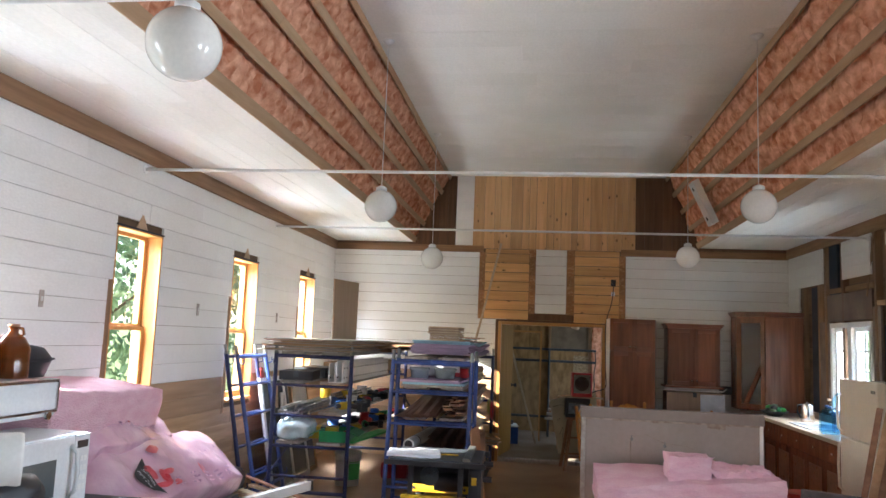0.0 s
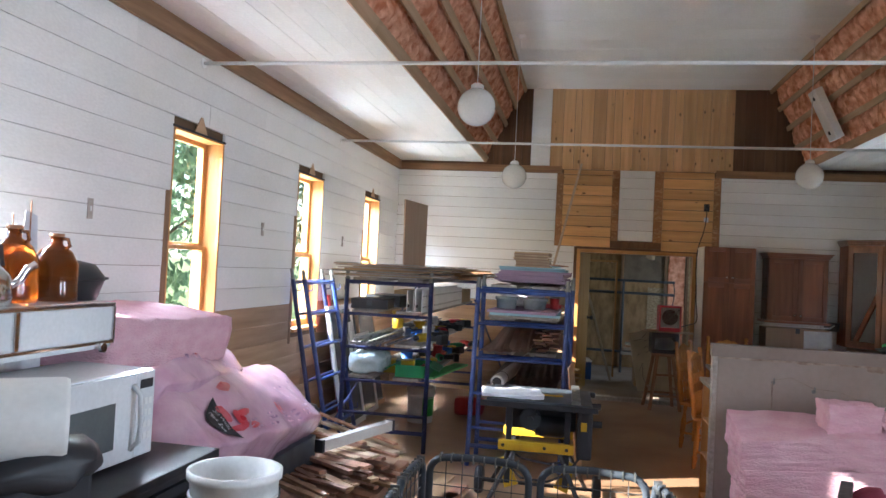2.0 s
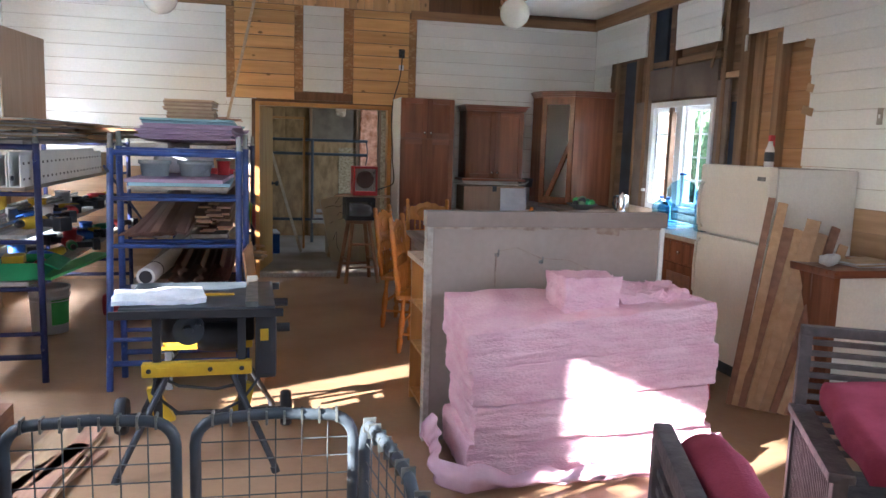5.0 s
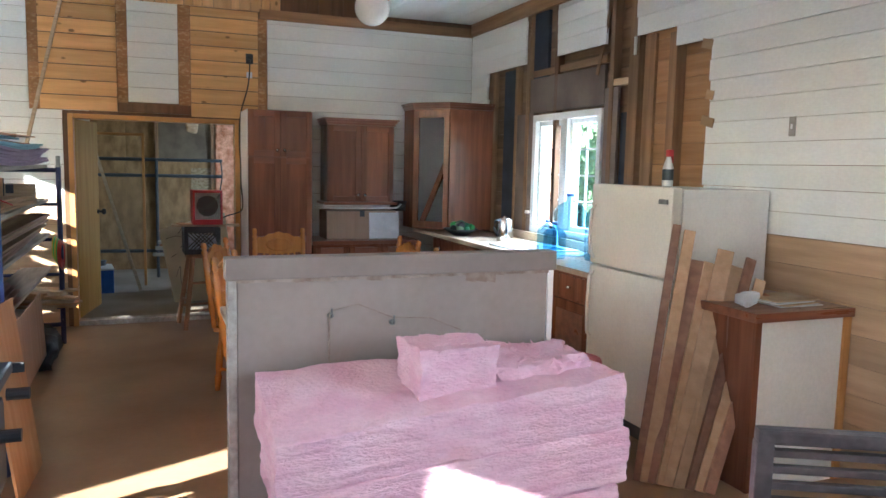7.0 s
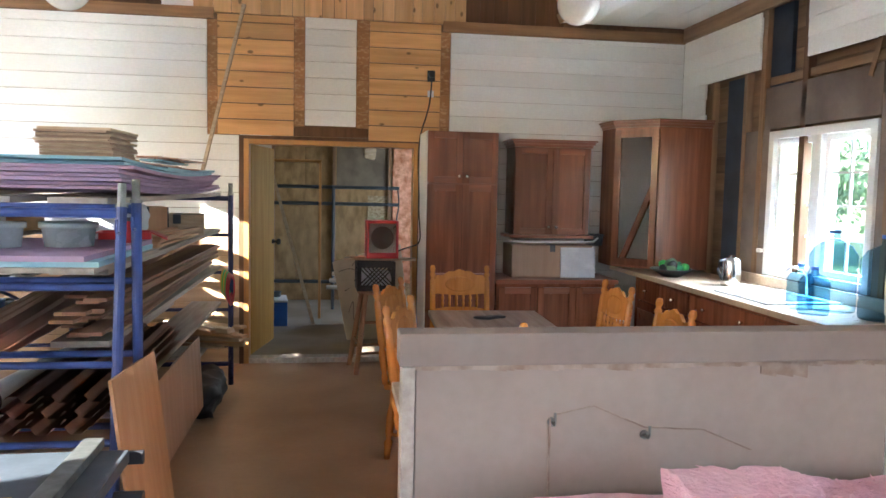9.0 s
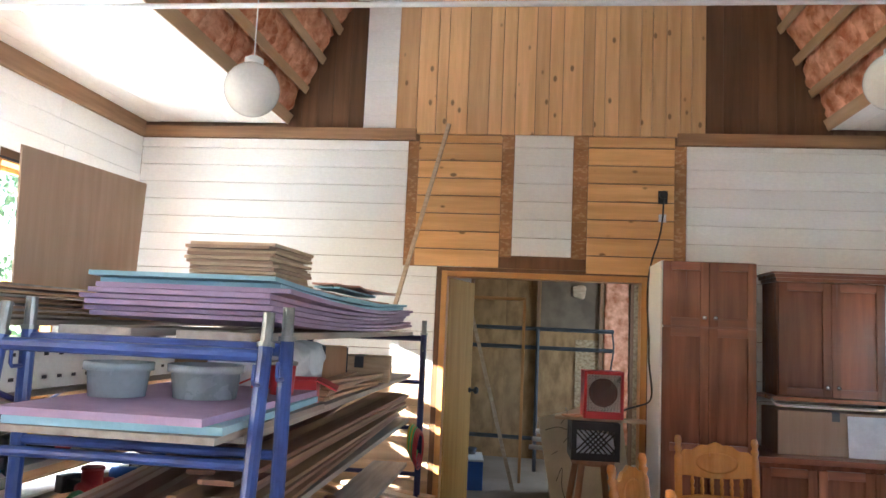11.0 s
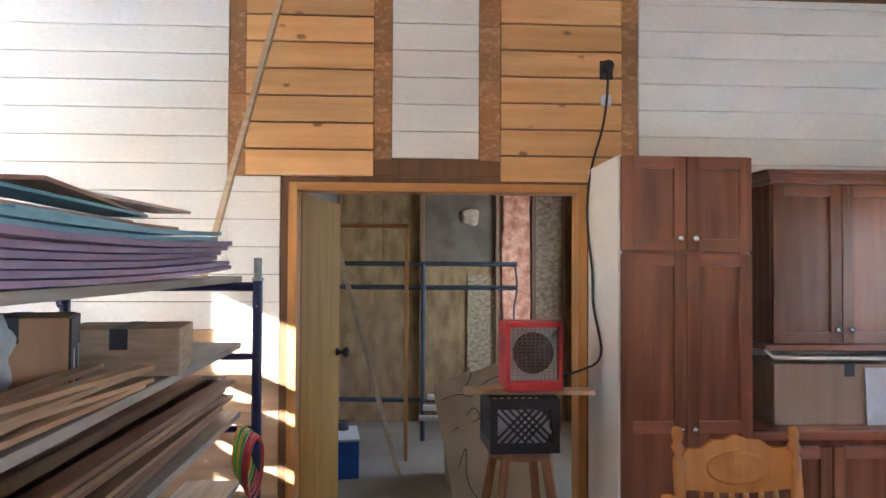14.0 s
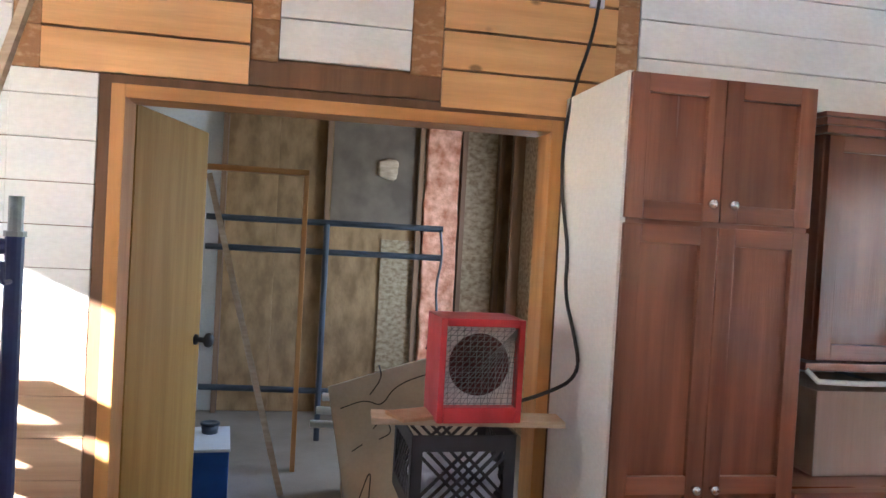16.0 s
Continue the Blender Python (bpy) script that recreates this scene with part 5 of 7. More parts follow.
box(bm, 0.29, 0.33, -0.29, -0.281, 0.60, 0.66, 0.003)
part("switch", bm, YELLOW, body)
for y, z in ((-0.1, 0.62), (0.15, 0.70)):
    bm = B()
    tube(bm, (0.36, y, z), (0.44, y, z), 0.024, 12)
    part("knob", bm, BLACK, body)
for y0, y1, lab in ((-0.29, -0.23, "yellow painted cross bar"), (0.2, 0.26, "")):
    bm = B()
    box(bm, -0.27, 0.25, y0, y1, 0.43, 0.50, 0.014)
    box(bm, -0.20, -0.02, y0 - 0.004, y1 + 0.004, 0.45, 0.48, 0.006)
    bar = part("cross_bar", bm, YELLOW, t, lab)
    for x in (-0.235, 0.05, 0.20):
        bm = B()
        tube(bm, (x, y0 - 0.006, 0.465), (x, y0, 0.465), 0.012, 10)
        part("bolt", bm, BLACK, bar)
for s in (-1, 1):
    for y0, y1 in ((-0.25, -0.50), (0.25, 0.44)):
        bm = B()
        tube(bm, (s * 0.14, y0, 0.46), (s * 0.36, y1, 0.02), 0.016, 10)
        tube(bm, (s * 0.352, y1 * 0.99, 0.03), (s * 0.362, y1, 0.0), 0.02, 10)
        part("leg", bm, BLACK, t)
    for y in (-0.25, 0.23):
        bm = B()
        box(bm, s * 0.20 - 0.02, s * 0.20 + 0.02, y - 0.015, y + 0.015, 0.20, 0.744, 0.005)
        part("upright", bm, BLACK, t)
    bm = B()
    box(bm, s * 0.20 - 0.014, s * 0.20 + 0.014, -0.235, 0.215, 0.30, 0.335, 0.004)
    part("side_rail", bm, BLACK, t)
    bm = B()
    plate(bm, [(-0.05, 0.0), (0.05, 0.0), (0.025, 0.2), (-0.02, 0.2)], -0.02, 0.02, pose(s * 0.17, -0.2, 0.17, 0, s * 20, 0))
    part("foot_bracket", bm, YELLOW, t)
    bm = B()
    lathe(bm, [(0.035, -0.025), (0.09, -0.03), (0.1, -0.015), (0.1, 0.015), (0.09, 0.03), (0.035, 0.025)], 22, m=pose(s * 0.43, 0.12, 0.1, 0, 90, 0))
    part("wheel", bm, BLACK, t, smooth=True)
bm = B()
tube(bm, (-0.42, 0.12, 0.1), (0.42, 0.12, 0.1), 0.012, 10)
part("axle", bm, BLACK, t)
bm = B()
bend(bm, [(-0.2, -0.22, 0.42), (-0.1, -0.27, 0.38), (0.08, -0.28, 0.36), (0.18, -0.28, 0.38)], 0.008, 8)
bend(bm, [(-0.2, -0.26, 0.46), (-0.22, -0.30, 0.36), (-0.1, -0.32, 0.26), (0.08, -0.32, 0.25), (0.2, -0.30, 0.3), (0.3, -0.24, 0.42)], 0.008, 8)
part("cord", bm, BLACK, t, smooth=True)
bm = B()
soft_box(bm, -0.21, 0.21, -0.16, 0.16, 0, 0.02, 10, 0.012, 9)
solo("paper_plan", bm, PAPER, "crumpled white paper plans lying on the saw table", "paper", -0.97, 6.58, 0.79, rz=8)

# ---- folding wire pet pen ----
PEN = thing("pet_pen", "folding pet pen of dark plastic-framed wire panels", "pet pen")


def pen_panel(x0, y0, x1, y1, h=0.61):
    w = math.hypot(x1 - x0, y1 - y0)
    r = 0.09
    pts = [(0.0, 0, 0.0), (0.0, 0, h - r)] + [(r - r * math.cos(a), 0, h - r + r * math.sin(a)) for a in [math.pi / 2 * k / 5 for k in range(1, 6)]]
    pts += [(w * 0.5, 0, h + 0.012)] + [(w - q[0], 0, q[2]) for q in pts[::-1]]
    bm = B()
    bend(bm, pts, 0.021, 8)
    t = part("panel", bm, GREYP, PEN, smooth=True)
    t.matrix_basis = pose(x0, y0, 0, 0, 0, math.degrees(math.atan2(y1 - y0, x1 - x0)))
    bm = B()
    box(bm, 0.0, w, -0.018, 0.018, 0.0, 0.045, 0.008)
    part("bottom_bar", bm, GREYP, t)
    n = 6
    for k in range(1, n):
        bm = B()
        tube(bm, (w * k / n, 0, 0.04), (w * k / n, 0, h - 0.005), 0.0028, 6)
        part("wire", bm, WIRE, t)
    for k in range(1, 8):
        bm = B()
        tube(bm, (0.01, 0.004, 0.04 + (h - 0.06) * k / 8), (w - 0.01, 0.004, 0.04 + (h - 0.06) * k / 8), 0.0028, 6)
        part("wire", bm, WIRE, t)
    for k in range(1, 9):
        bm = B()
        box(bm, w * k / 9 - 0.004, w * k / 9 + 0.004, -0.0225, 0.0225, h - 0.024, h + 0.026)
        part("clip", bm, STEEL, t)
    return t


for q in ((-1.31, 5.36, -0.755, 5.34), (-0.69, 5.34, -0.135, 5.32), (-1.345, 4.75, -1.34, 5.30), (-1.30, 4.2, -1.345, 4.72), (-0.10, 5.26, -0.02, 4.72), (-0.01, 4.68, -0.08, 4.15), (-0.12, 4.1, -0.55, 3.78), (-0.62, 3.76, -1.18, 3.95)):
    pen_panel(*q)
bm = B()
soft_box(bm, -0.1, 0.1, -0.08, 0.08, 0, 0.14, 10, 0.03, 8, 0.5)
solo("dark_cloth", bm, NAVY, "dark blue bundled cloth on the floor behind the pen", "cloth", -1.18, 5.62, 0.0, smooth=True)

# ---- pink insulation stack before the half wall ----
def batt_stack():
    t = thing("insulation_stack", "stack of pink fibreglass batts, compressed and ragged at the edges", "insulation", 0, 0, 0)
    for k, (x0, x1, y0, y1, z0, z1) in enumerate(((0.47, 1.75, 5.92, 6.43, 0.03, 0.235), (0.50, 1.70, 5.89, 6.42, 0.238, 0.445), (0.475, 1.74, 5.90, 6.43, 0.452, 0.66),
                                                  (0.455, 1.72, 5.905, 6.43, 0.658, 0.865))):
        bm = B()
        soft_box(bm, x0, x1, y0, y1, z0, z1, 34, 0.010, 9, 0.0, k * 3.3)
        for v in bm.verts:
            ez = abs((v.co.z - (z0 + z1) / 2) / ((z1 - z0) / 2))
            cx, cy = (x0 + x1) / 2, (y0 + y1) / 2
            v.co.x += 0.004 * ez**6 * (1 if v.co.x < cx else -1) + 0.006 * noise.noise(Vector((v.co.x * 3, v.co.y * 9, v.co.z * 34)))
            v.co.y += 0.004 * ez**6 * (1 if v.co.y < cy else -1) + 0.008 * noise.noise(Vector((v.co.x * 7, 3, v.co.z * 40)))
            # the pile has settled towards its near left corner
            v.co.z *= 1 - 0.15 * max(0.0, 1 - (v.co.x - 0.46) / 1.28) * max(0.0, 1 - (v.co.y - 5.9) / 0.7)
            v.co.z += 0.010 * noise.noise(Vector((v.co.x * 5, v.co.y * 5, k))) * (1 if k == 3 else 0.3)
        ob = part("batt", bm, PINK, t, smooth=True)
        ob.data.set_sharp_from_angle(angle=radians(42))
    return t


batt_stack()
for x0, x1, y0, y1, z0, z1, r, lab in ((0.96, 1.25, 6.02, 6.27, 0.79, 0.97, 0.012, "torn pink fibreglass offcut lying on the stack"), (1.27, 1.66, 6.05, 6.36, 0.82, 0.895, 0.03, "loose tuft of pink fibreglass on the stack")):
    t = thing("insulation_offcut", lab, "insulation", group="loose fibreglass on the stack")
    bm = B()
    soft_box(bm, x0, x1, y0, y1, z0, z1, 20, r, 13)
    ob = part("wool", bm, PINK, t, smooth=True)
    ob.data.set_sharp_from_angle(angle=radians(42))
    rnd = random.Random(lab)
    bm = B()
    for k in range(40):
        p = Vector((rnd.uniform(x0, x1), rnd.uniform(y0, y1), z1 - 0.004))
        q = p + Vector((rnd.uniform(-0.03, 0.03), rnd.uniform(-0.03, 0.03), rnd.uniform(0.004, 0.010)))
        tube(bm, p, q, 0.004, 4, 0.001)
    tagged(part("frayed_fibre", bm, PINK, t), kind="stuff")
# loosened wrapper round the foot
bm = B()
n, ring = 130, []
for j in range(7):
    row = []
    for i in range(n + 1):
        u = i / n
        per = u * 2.3
        if per < 0.5:
            p = Vector((0.43, 6.4 - per, 0))
            o = Vector((-1, 0, 0))
        elif per < 1.8:
            p = Vector((0.43 + (per - 0.5), 5.89, 0))
            o = Vector((0, -1, 0))
        else:
            p = Vector((1.75, 5.89 + (per - 1.8), 0))
            o = Vector((1, 0, 0))
        h = (0.13 + 0.06 * math.sin(u * 9 + 1) + 0.05 * noise.noise(Vector((u * 14, 0, 3)))) * j / 6
        out = 0.03 + 0.055 * math.sin(j / 6 * 3.0) + 0.03 * noise.noise(Vector((u * 26, j * 0.7, 0)))
        if u < 0.3:
            out += 0.05 * (1 - abs(u - 0.2) / 0.1) if 0.1 < u < 0.3 else 0
        row.append(bm.verts.new(p + o * out + Vector((0, 0, 0.006 + max(h, 0.004 * j)))))
    ring.append(row)
for j in range(6):
    for i in range(n):
        bm.faces.new((ring[j][i], ring[j][i + 1], ring[j + 1][i + 1], ring[j + 1][i]))
solo("plastic_wrapper", bm, PINKBAG, "torn pink plastic wrapper crumpled round the stack's foot", "plastic wrap", smooth=True)

# ---- half wall and the island behind it ----
t = thing("half_wall", "bare grey-brown drywall half wall with torn paper at the cap", "half wall", 0, 0, 0, kind="structure")
bm = B()
box(bm, 0.40, 1.70, 6.478, 6.535, 0, 1.185, 0.004)
part("panel", bm, DRYWALL, t)
bm = B()
box(bm, 0.358, 1.735, 6.462, 6.55, 1.17, 1.252, 0.006)
part("cap", bm, DRYWALL, t)
rnd = random.Random(77)
bm = B()
x = 0.37
while x < 1.70:
    w = rnd.uniform(0.015, 0.05)
    d = 0.012 + 0.022 * abs(noise.noise(Vector((x * 6, 2, 1)))) + (0.03 if 1.3 < x < 1.42 else 0)
    plate(bm, [(x, 1.178), (x + w, 1.178), (x + w, 1.17 - d), (x, 1.17 - d * 0.8)], 6.473, 6.4765)
    x += w
part("torn_paper", bm, DRYEDGE, t, "ragged torn paper edge under the cap")
bm = B()
box(bm, 0.366, 0.398, 6.470, 6.545, 0, 1.168, 0.003)
part("end_post", bm, GREYBOARD, t)
bm = B()
box(bm, 1.703, 1.728, 6.472, 6.545, 0, 1.168, 0.003)
part("end_post", bm, WHITE, t)
bm = B()
for x, z in ((0.75, 1.02), (1.0, 0.98)):
    bend(bm, [(x, 6.478, z), (x, 6.45, z), (x - 0.004, 6.435, z + 0.015), (x - 0.004, 6.435, z + 0.035)], 0.004, 6)
    tube(bm, (x, 6.479, z), (x, 6.472, z), 0.012, 10)
part("hook", bm, STEEL, t)
bm = B()
bend(bm, [(0.745, 6.474, 1.03), (0.745, 6.476, 0.6)], 0.0035, 6)
bend(bm, [(0.76, 6.473, 1.04), (0.86, 6.473, 1.06), (1.0, 6.473, 1.0), (1.16, 6.472, 0.99), (1.3, 6.476, 0.93)], 0.002, 6)
part("crease", bm, DRYEDGE, t, "scuffed crease in the drywall paper")

t = thing("island_cabinet", "orange wooden island with open end shelves holding paperwork", "cabinet", 0, 0, 0)
for a in ((0.43, 1.7, 6.64, 7.18, 0.05, 0.07), (0.62, 0.64, 6.64, 7.18, 0.07, 0.9), (0.425, 1.7, 6.62, 6.64, 0.0, 0.9), (0.425, 1.7, 7.18, 7.2, 0.0, 0.9), (1.68, 1.7, 6.64, 7.18, 0.07, 0.9)):
    bm = B()
    box(bm, *a)
    part("side_board", bm, OAK, t)
for z in (0.36, 0.62):
    bm = B()
    box(bm, 0.43, 0.62, 6.64, 7.18, z, z + 0.018)
    part("shelf", bm, OAKX, t)
bm = B()
box(bm, 0.40, 1.72, 6.60, 7.22, 0.905, 0.935, 0.004)
part("worktop", bm, COUNTER, t)
for k, (z, hh, m) in enumerate(((0.07, 0.24, PAPER), (0.378, 0.2, WHITEP), (0.638, 0.18, GREYP))):
    bm = B()
    box(bm, 0.435, 0.6, 6.66, 6.78, z, z + hh, 0.003)
    solo("document_file", bm, m, "file box standing in the island's end shelf", "file box", group="files in the island")

# ---- fridge ----
t = thing("refrigerator", "cream top-freezer refrigerator with scuffed doors", "refrigerator", 0, 0, 0)
bm = B()
box(bm, 2.85, 3.47, 7.03, 7.82, 0.03, 1.505, 0.012)
body = part("cabinet", bm, APPL, t)
for nm, z0, z1 in (("freezer_door", 1.005, 1.515), ("fridge_door", 0.09, 0.99)):
    bm = B()
    box(bm, 2.775, 2.842, 7.025, 7.825, z0, z1, 0.014)
    d = part(nm, bm, CREAM, t)
    bm = B()
    zz = (1.04, 1.38) if nm == "freezer_door" else (0.52, 0.95)
    bend(bm, [(2.776, 7.775, zz[0]), (2.745, 7.775, zz[0] + 0.03), (2.738, 7.775, (zz[0] + zz[1]) / 2), (2.745, 7.775, zz[1] - 0.03), (2.776, 7.775, zz[1])], 0.011, 8)
    part("handle", bm, CREAM, d, smooth=True)
bm = B()
box(bm, 2.77, 2.776, 7.06, 7.14, 1.42, 1.447, 0.002)
box(bm, 2.768, 2.771, 7.07, 7.13, 1.427, 1.44)
part("badge", bm, STEEL, t)
bm = B()
box(bm, 2.80, 3.45, 7.04, 7.81, 0.0, 0.08)
part("kick_plate", bm, GREYP, t)
t = thing("spray_bottle", "small spray bottle with a red trigger on the refrigerator", "bottle", 3.20, 7.62, 1.506)
bm = B()
lathe(bm, [(0, 0), (0.033, 0), (0.035, 0.02), (0.034, 0.12), (0.018, 0.17), (0.013, 0.19), (0, 0.19)], 16)
part("body", bm, WHITEP, t, smooth=True)
bm = B()
box(bm, -0.014, 0.03, -0.012, 0.012, 0.19, 0.235, 0.005)
box(bm, 0.026, 0.034, -0.006, 0.006, 0.15, 0.2, 0.002)
part("trigger", bm, RED, t)
bm = B()
lathe(bm, [(0.0352, 0.04), (0.0355, 0.04), (0.0355, 0.11), (0.0352, 0.11)], 16)
part("label", bm, GREYP, t)

# leaning boards by the fridge
rnd = random.Random(51)
for k, (xt, zt, w) in enumerate(((2.71, 1.31, 0.045), (2.77, 1.28, 0.06), (2.80, 1.12, 0.07), (2.86, 1.11, 0.075), (2.93, 1.18, 0.085), (2.99, 1.09, 0.085), (3.04, 1.14, 0.055), (3.08, 1.03, 0.055), (3.11, 0.95, 0.06))):
    b0 = Vector((2.42 + 0.032 * k, 6.74 - 0.030 * k, 0.004))
    b1 = Vector((xt + 0.06, 6.97 - 0.035 * k, zt))
    d = b1 - b0
    bm = B()
    box(bm, -w / 2, w / 2, -0.010, 0.010, 0, d.length, 0.002)
    ob = solo("leaning_board", bm, REDSTRIP if k in (0, 2, 6, 8) else STRIP, "brown lumber board leaning against the refrigerator", "board", group="boards leaning on the refrigerator")
    az = d.normalized()
    ax = az.cross(Vector((-0.45, -0.85, 0.0))).normalized()
    ay = az.cross(ax)
    ob.matrix_world = Matrix.Translation(b0 + Vector((0, 0, 0.006))) @ Matrix((ax, ay, az)).transposed().to_4x4() @ pose(0, 0, 0, 0, 0, rnd.uniform(-16, 16))

# white-sided cabinet by the wall
t = thing("base_cabinet", "low cabinet with a white end panel and brown worktop", "cabinet", 0, 0, 0)
bm = B()
box(bm, 2.90, 3.44, 6.452, 7.0, 0.0, 0.875, 0.003)
part("body", bm, APPL, t)
bm = B()
box(bm, 2.865, 2.898, 6.47, 7.0, 0.0, 0.875, 0.003)
part("door", bm, CHERRY, t, "brown wooden door")
bm = B()
box(bm, 2.86, 2.898, 6.45, 6.468, 0.0, 0.875, 0.002)
part("edge_strip", bm, CHERRY, t, "bare brown wooden edge")
bm = B()
box(bm, 2.83, 3.485, 6.42, 7.015, 0.878, 0.925, 0.006)
part("worktop", bm, CHERRYX, t)
bm = B()
box(bm, 3.442, 3.488, 6.44, 6.5, 0, 0.876, 0.002)
part("filler", bm, OAK, t)
sheets("magazines", "thin pale magazines and papers on the worktop", "papers", 3.2, 6.66, 0.926, 0.3, 0.24, 4, 0.006, [PAPER, PALECARD], 9, 0.03, 12, "magazine")
bm = B()
soft_box(bm, -0.05, 0.05, -0.05, 0.05, 0, 0.07, 6, 0.015, 14, 0.5)
solo("crumpled_cloth", bm, PAPER, "small crumpled white cloth on the worktop", "cloth", 2.95, 6.62, 0.926, smooth=True)

# ---- red stool ----
def stool(name, label, x, y, h, r, mat, seat_round=True, rz=0, spread=0.16, group=""):
    t = thing(name, label, "stool", x, y, 0, rz, group=group)
    bm = B()
    if seat_round:
        lathe(bm, [(0, h - 0.035), (r, h - 0.035), (r + 0.006, h - 0.02), (r, h), (0, h)], 24)
    else:
        box(bm, -r, r, -r, r, h - 0.035, h, 0.006)
    part("seat", bm, mat, t)
    f = lambda z: 0.62 * r + (spread - 0.62 * r) * (1 - z / h)
    for sx, sy in ((-1, -1), (1, -1), (1, 1), (-1, 1)):
        bm = B()
        tube(bm, (sx * f(0), sy * f(0), 0), (sx * f(h - 0.03), sy * f(h - 0.03), h - 0.03), 0.023, 8)
        part("leg", bm, mat, t)
    for z, pr in ((0.18, ((-1, -1, 1, -1), (-1, 1, 1, 1))), (0.26, ((-1, -1, -1, 1), (1, -1, 1, 1))), (0.42 * h / 0.68, ((-1, -1, 1, -1),))):
        for a in pr:
            bm = B()
            tube(bm, (a[0] * f(z), a[1] * f(z), z), (a[2] * f(z), a[3] * f(z), z), 0.013, 8)
            part("stretcher", bm, mat, t)
    return t


stool("bar_stool", "red-painted stool beside the half wall", 2.2, 7.05, 0.6, 0.15, RED)
stool("bar_stool", "dark wooden stool in the doorway", 0.56, 11.24, 0.715, 0.15, STOOLW, True, 8, 0.19)
t = thing("milk_crate", "black lattice plastic milk crate on the stool", "crate", 0.56, 11.26, 0.717, rz=2)
w, h = 0.165, 0.255
for s in range(4):
    bm = B()
    box(bm, -w, w, -w, -w + 0.006, 0, 0.05)
    box(bm, -w, w, -w, -w + 0.006, h - 0.05, h)
    box(bm, -w, -w + 0.035, -w, -w + 0.006, 0.05, h - 0.05)
    box(bm, w - 0.035, w, -w, -w + 0.006, 0.05, h - 0.05)
    for k in range(-2, 3):
        for sg in (-1, 1):
            box(bm, -0.005, 0.005, -w + 0.001, -w + 0.006, -0.11, 0.11, 0, pose(k * 0.036, 0, h / 2, 0, 45 * sg, 0))
    bmesh.ops.transform(bm, matrix=pose(0, 0, 0, 0, 0, 90 * s), verts=bm.verts)
    part("lattice_side", bm, BLACK, t)
bm = B()
box(bm, -w, w, -w, w, 0, 0.008)
part("bottom", bm, BLACK, t)
bm = B()
soft_box(bm, -0.13, 0.13, -0.13, 0.13, 0, 0.15, 9, 0.03, 11, 0.3)
solo("crumpled_paper", bm, PAPER, "crumpled white paper inside the crate", "paper", 0.56, 11.26, 0.727, smooth=True)
bm = B()
box(bm, -0.33, 0.30, -0.06, 0.06, 0, 0.02, 0.002)
solo("shelf_board", bm, PALECARD, "short pale board laid across the crate", "board", 0.62, 11.25, 0.974, rz=-3)
bm = B()
box(bm, -0.09, 0.09, -0.06, 0.06, 0, 0.012, 0.002)
solo("wood_offcut", bm, PLY, "small wood offcut on the board", "offcut", 0.44, 11.24, 0.9945, rz=22)
t = thing("shop_heater", "red portable electric shop heater with a wire grille", "heater", 0.615, 11.25, 0.995, rz=3)
w, h = 0.138, 0.33
for nm, a in (("side_plate", (-w, -w + 0.02, -0.1, 0.1, 0, h)), ("side_plate", (w - 0.02, w, -0.1, 0.1, 0, h)), ("base_plate", (-w + 0.02, w - 0.02, -0.1, 0.1, 0, 0.05)),
              ("top_plate", (-w + 0.02, w - 0.02, -0.1, 0.1, h - 0.025, h)), ("back_plate", (-w + 0.02, w - 0.02, 0.07, 0.1, 0.05, h - 0.025))):
    bm = B()
    box(bm, *a, bevel=0.004)
    part(nm, bm, RED, t)
bm = B()
plate(bm, [(-0.118, 0.05), (0.118, 0.05), (0.118, h - 0.025), (-0.118, h - 0.025)], -0.06, -0.055)
part("front_plate", bm, APPL, t)
bm = B()
tube(bm, (0, -0.0625, 0.18), (0, -0.0605, 0.18), 0.1, 32)
fan = part("fan_opening", bm, MAROON, t)
for k in range(5):
    bm = B()
    box(bm, -0.022, 0.022, -0.068, -0.0635, 0.02, 0.085, 0, pose(0, 0, 0.18, 0, 72 * k, 0))
    part("blade", bm, MAROON, fan)
bm = B()
for k in range(-11, 12):
    for sg in (-1, 1):
        x0 = k * 0.022
        tube(bm, (max(-0.117, min(0.117, x0 - 0.125)), -0.082, 0.05 + max(0, -0.117 - (x0 - 0.125)) * 1.0 if sg > 0 else h - 0.025),
             (max(-0.117, min(0.117, x0 + 0.125 * sg)), -0.082, h - 0.03 if sg > 0 else 0.055), 0.0011, 4)
for k in range(16):
    tube(bm, (-0.117, -0.083, 0.06 + k * 0.0165), (0.117, -0.083, 0.06 + k * 0.0165), 0.001, 4)
part("grille", bm, STEEL, t)

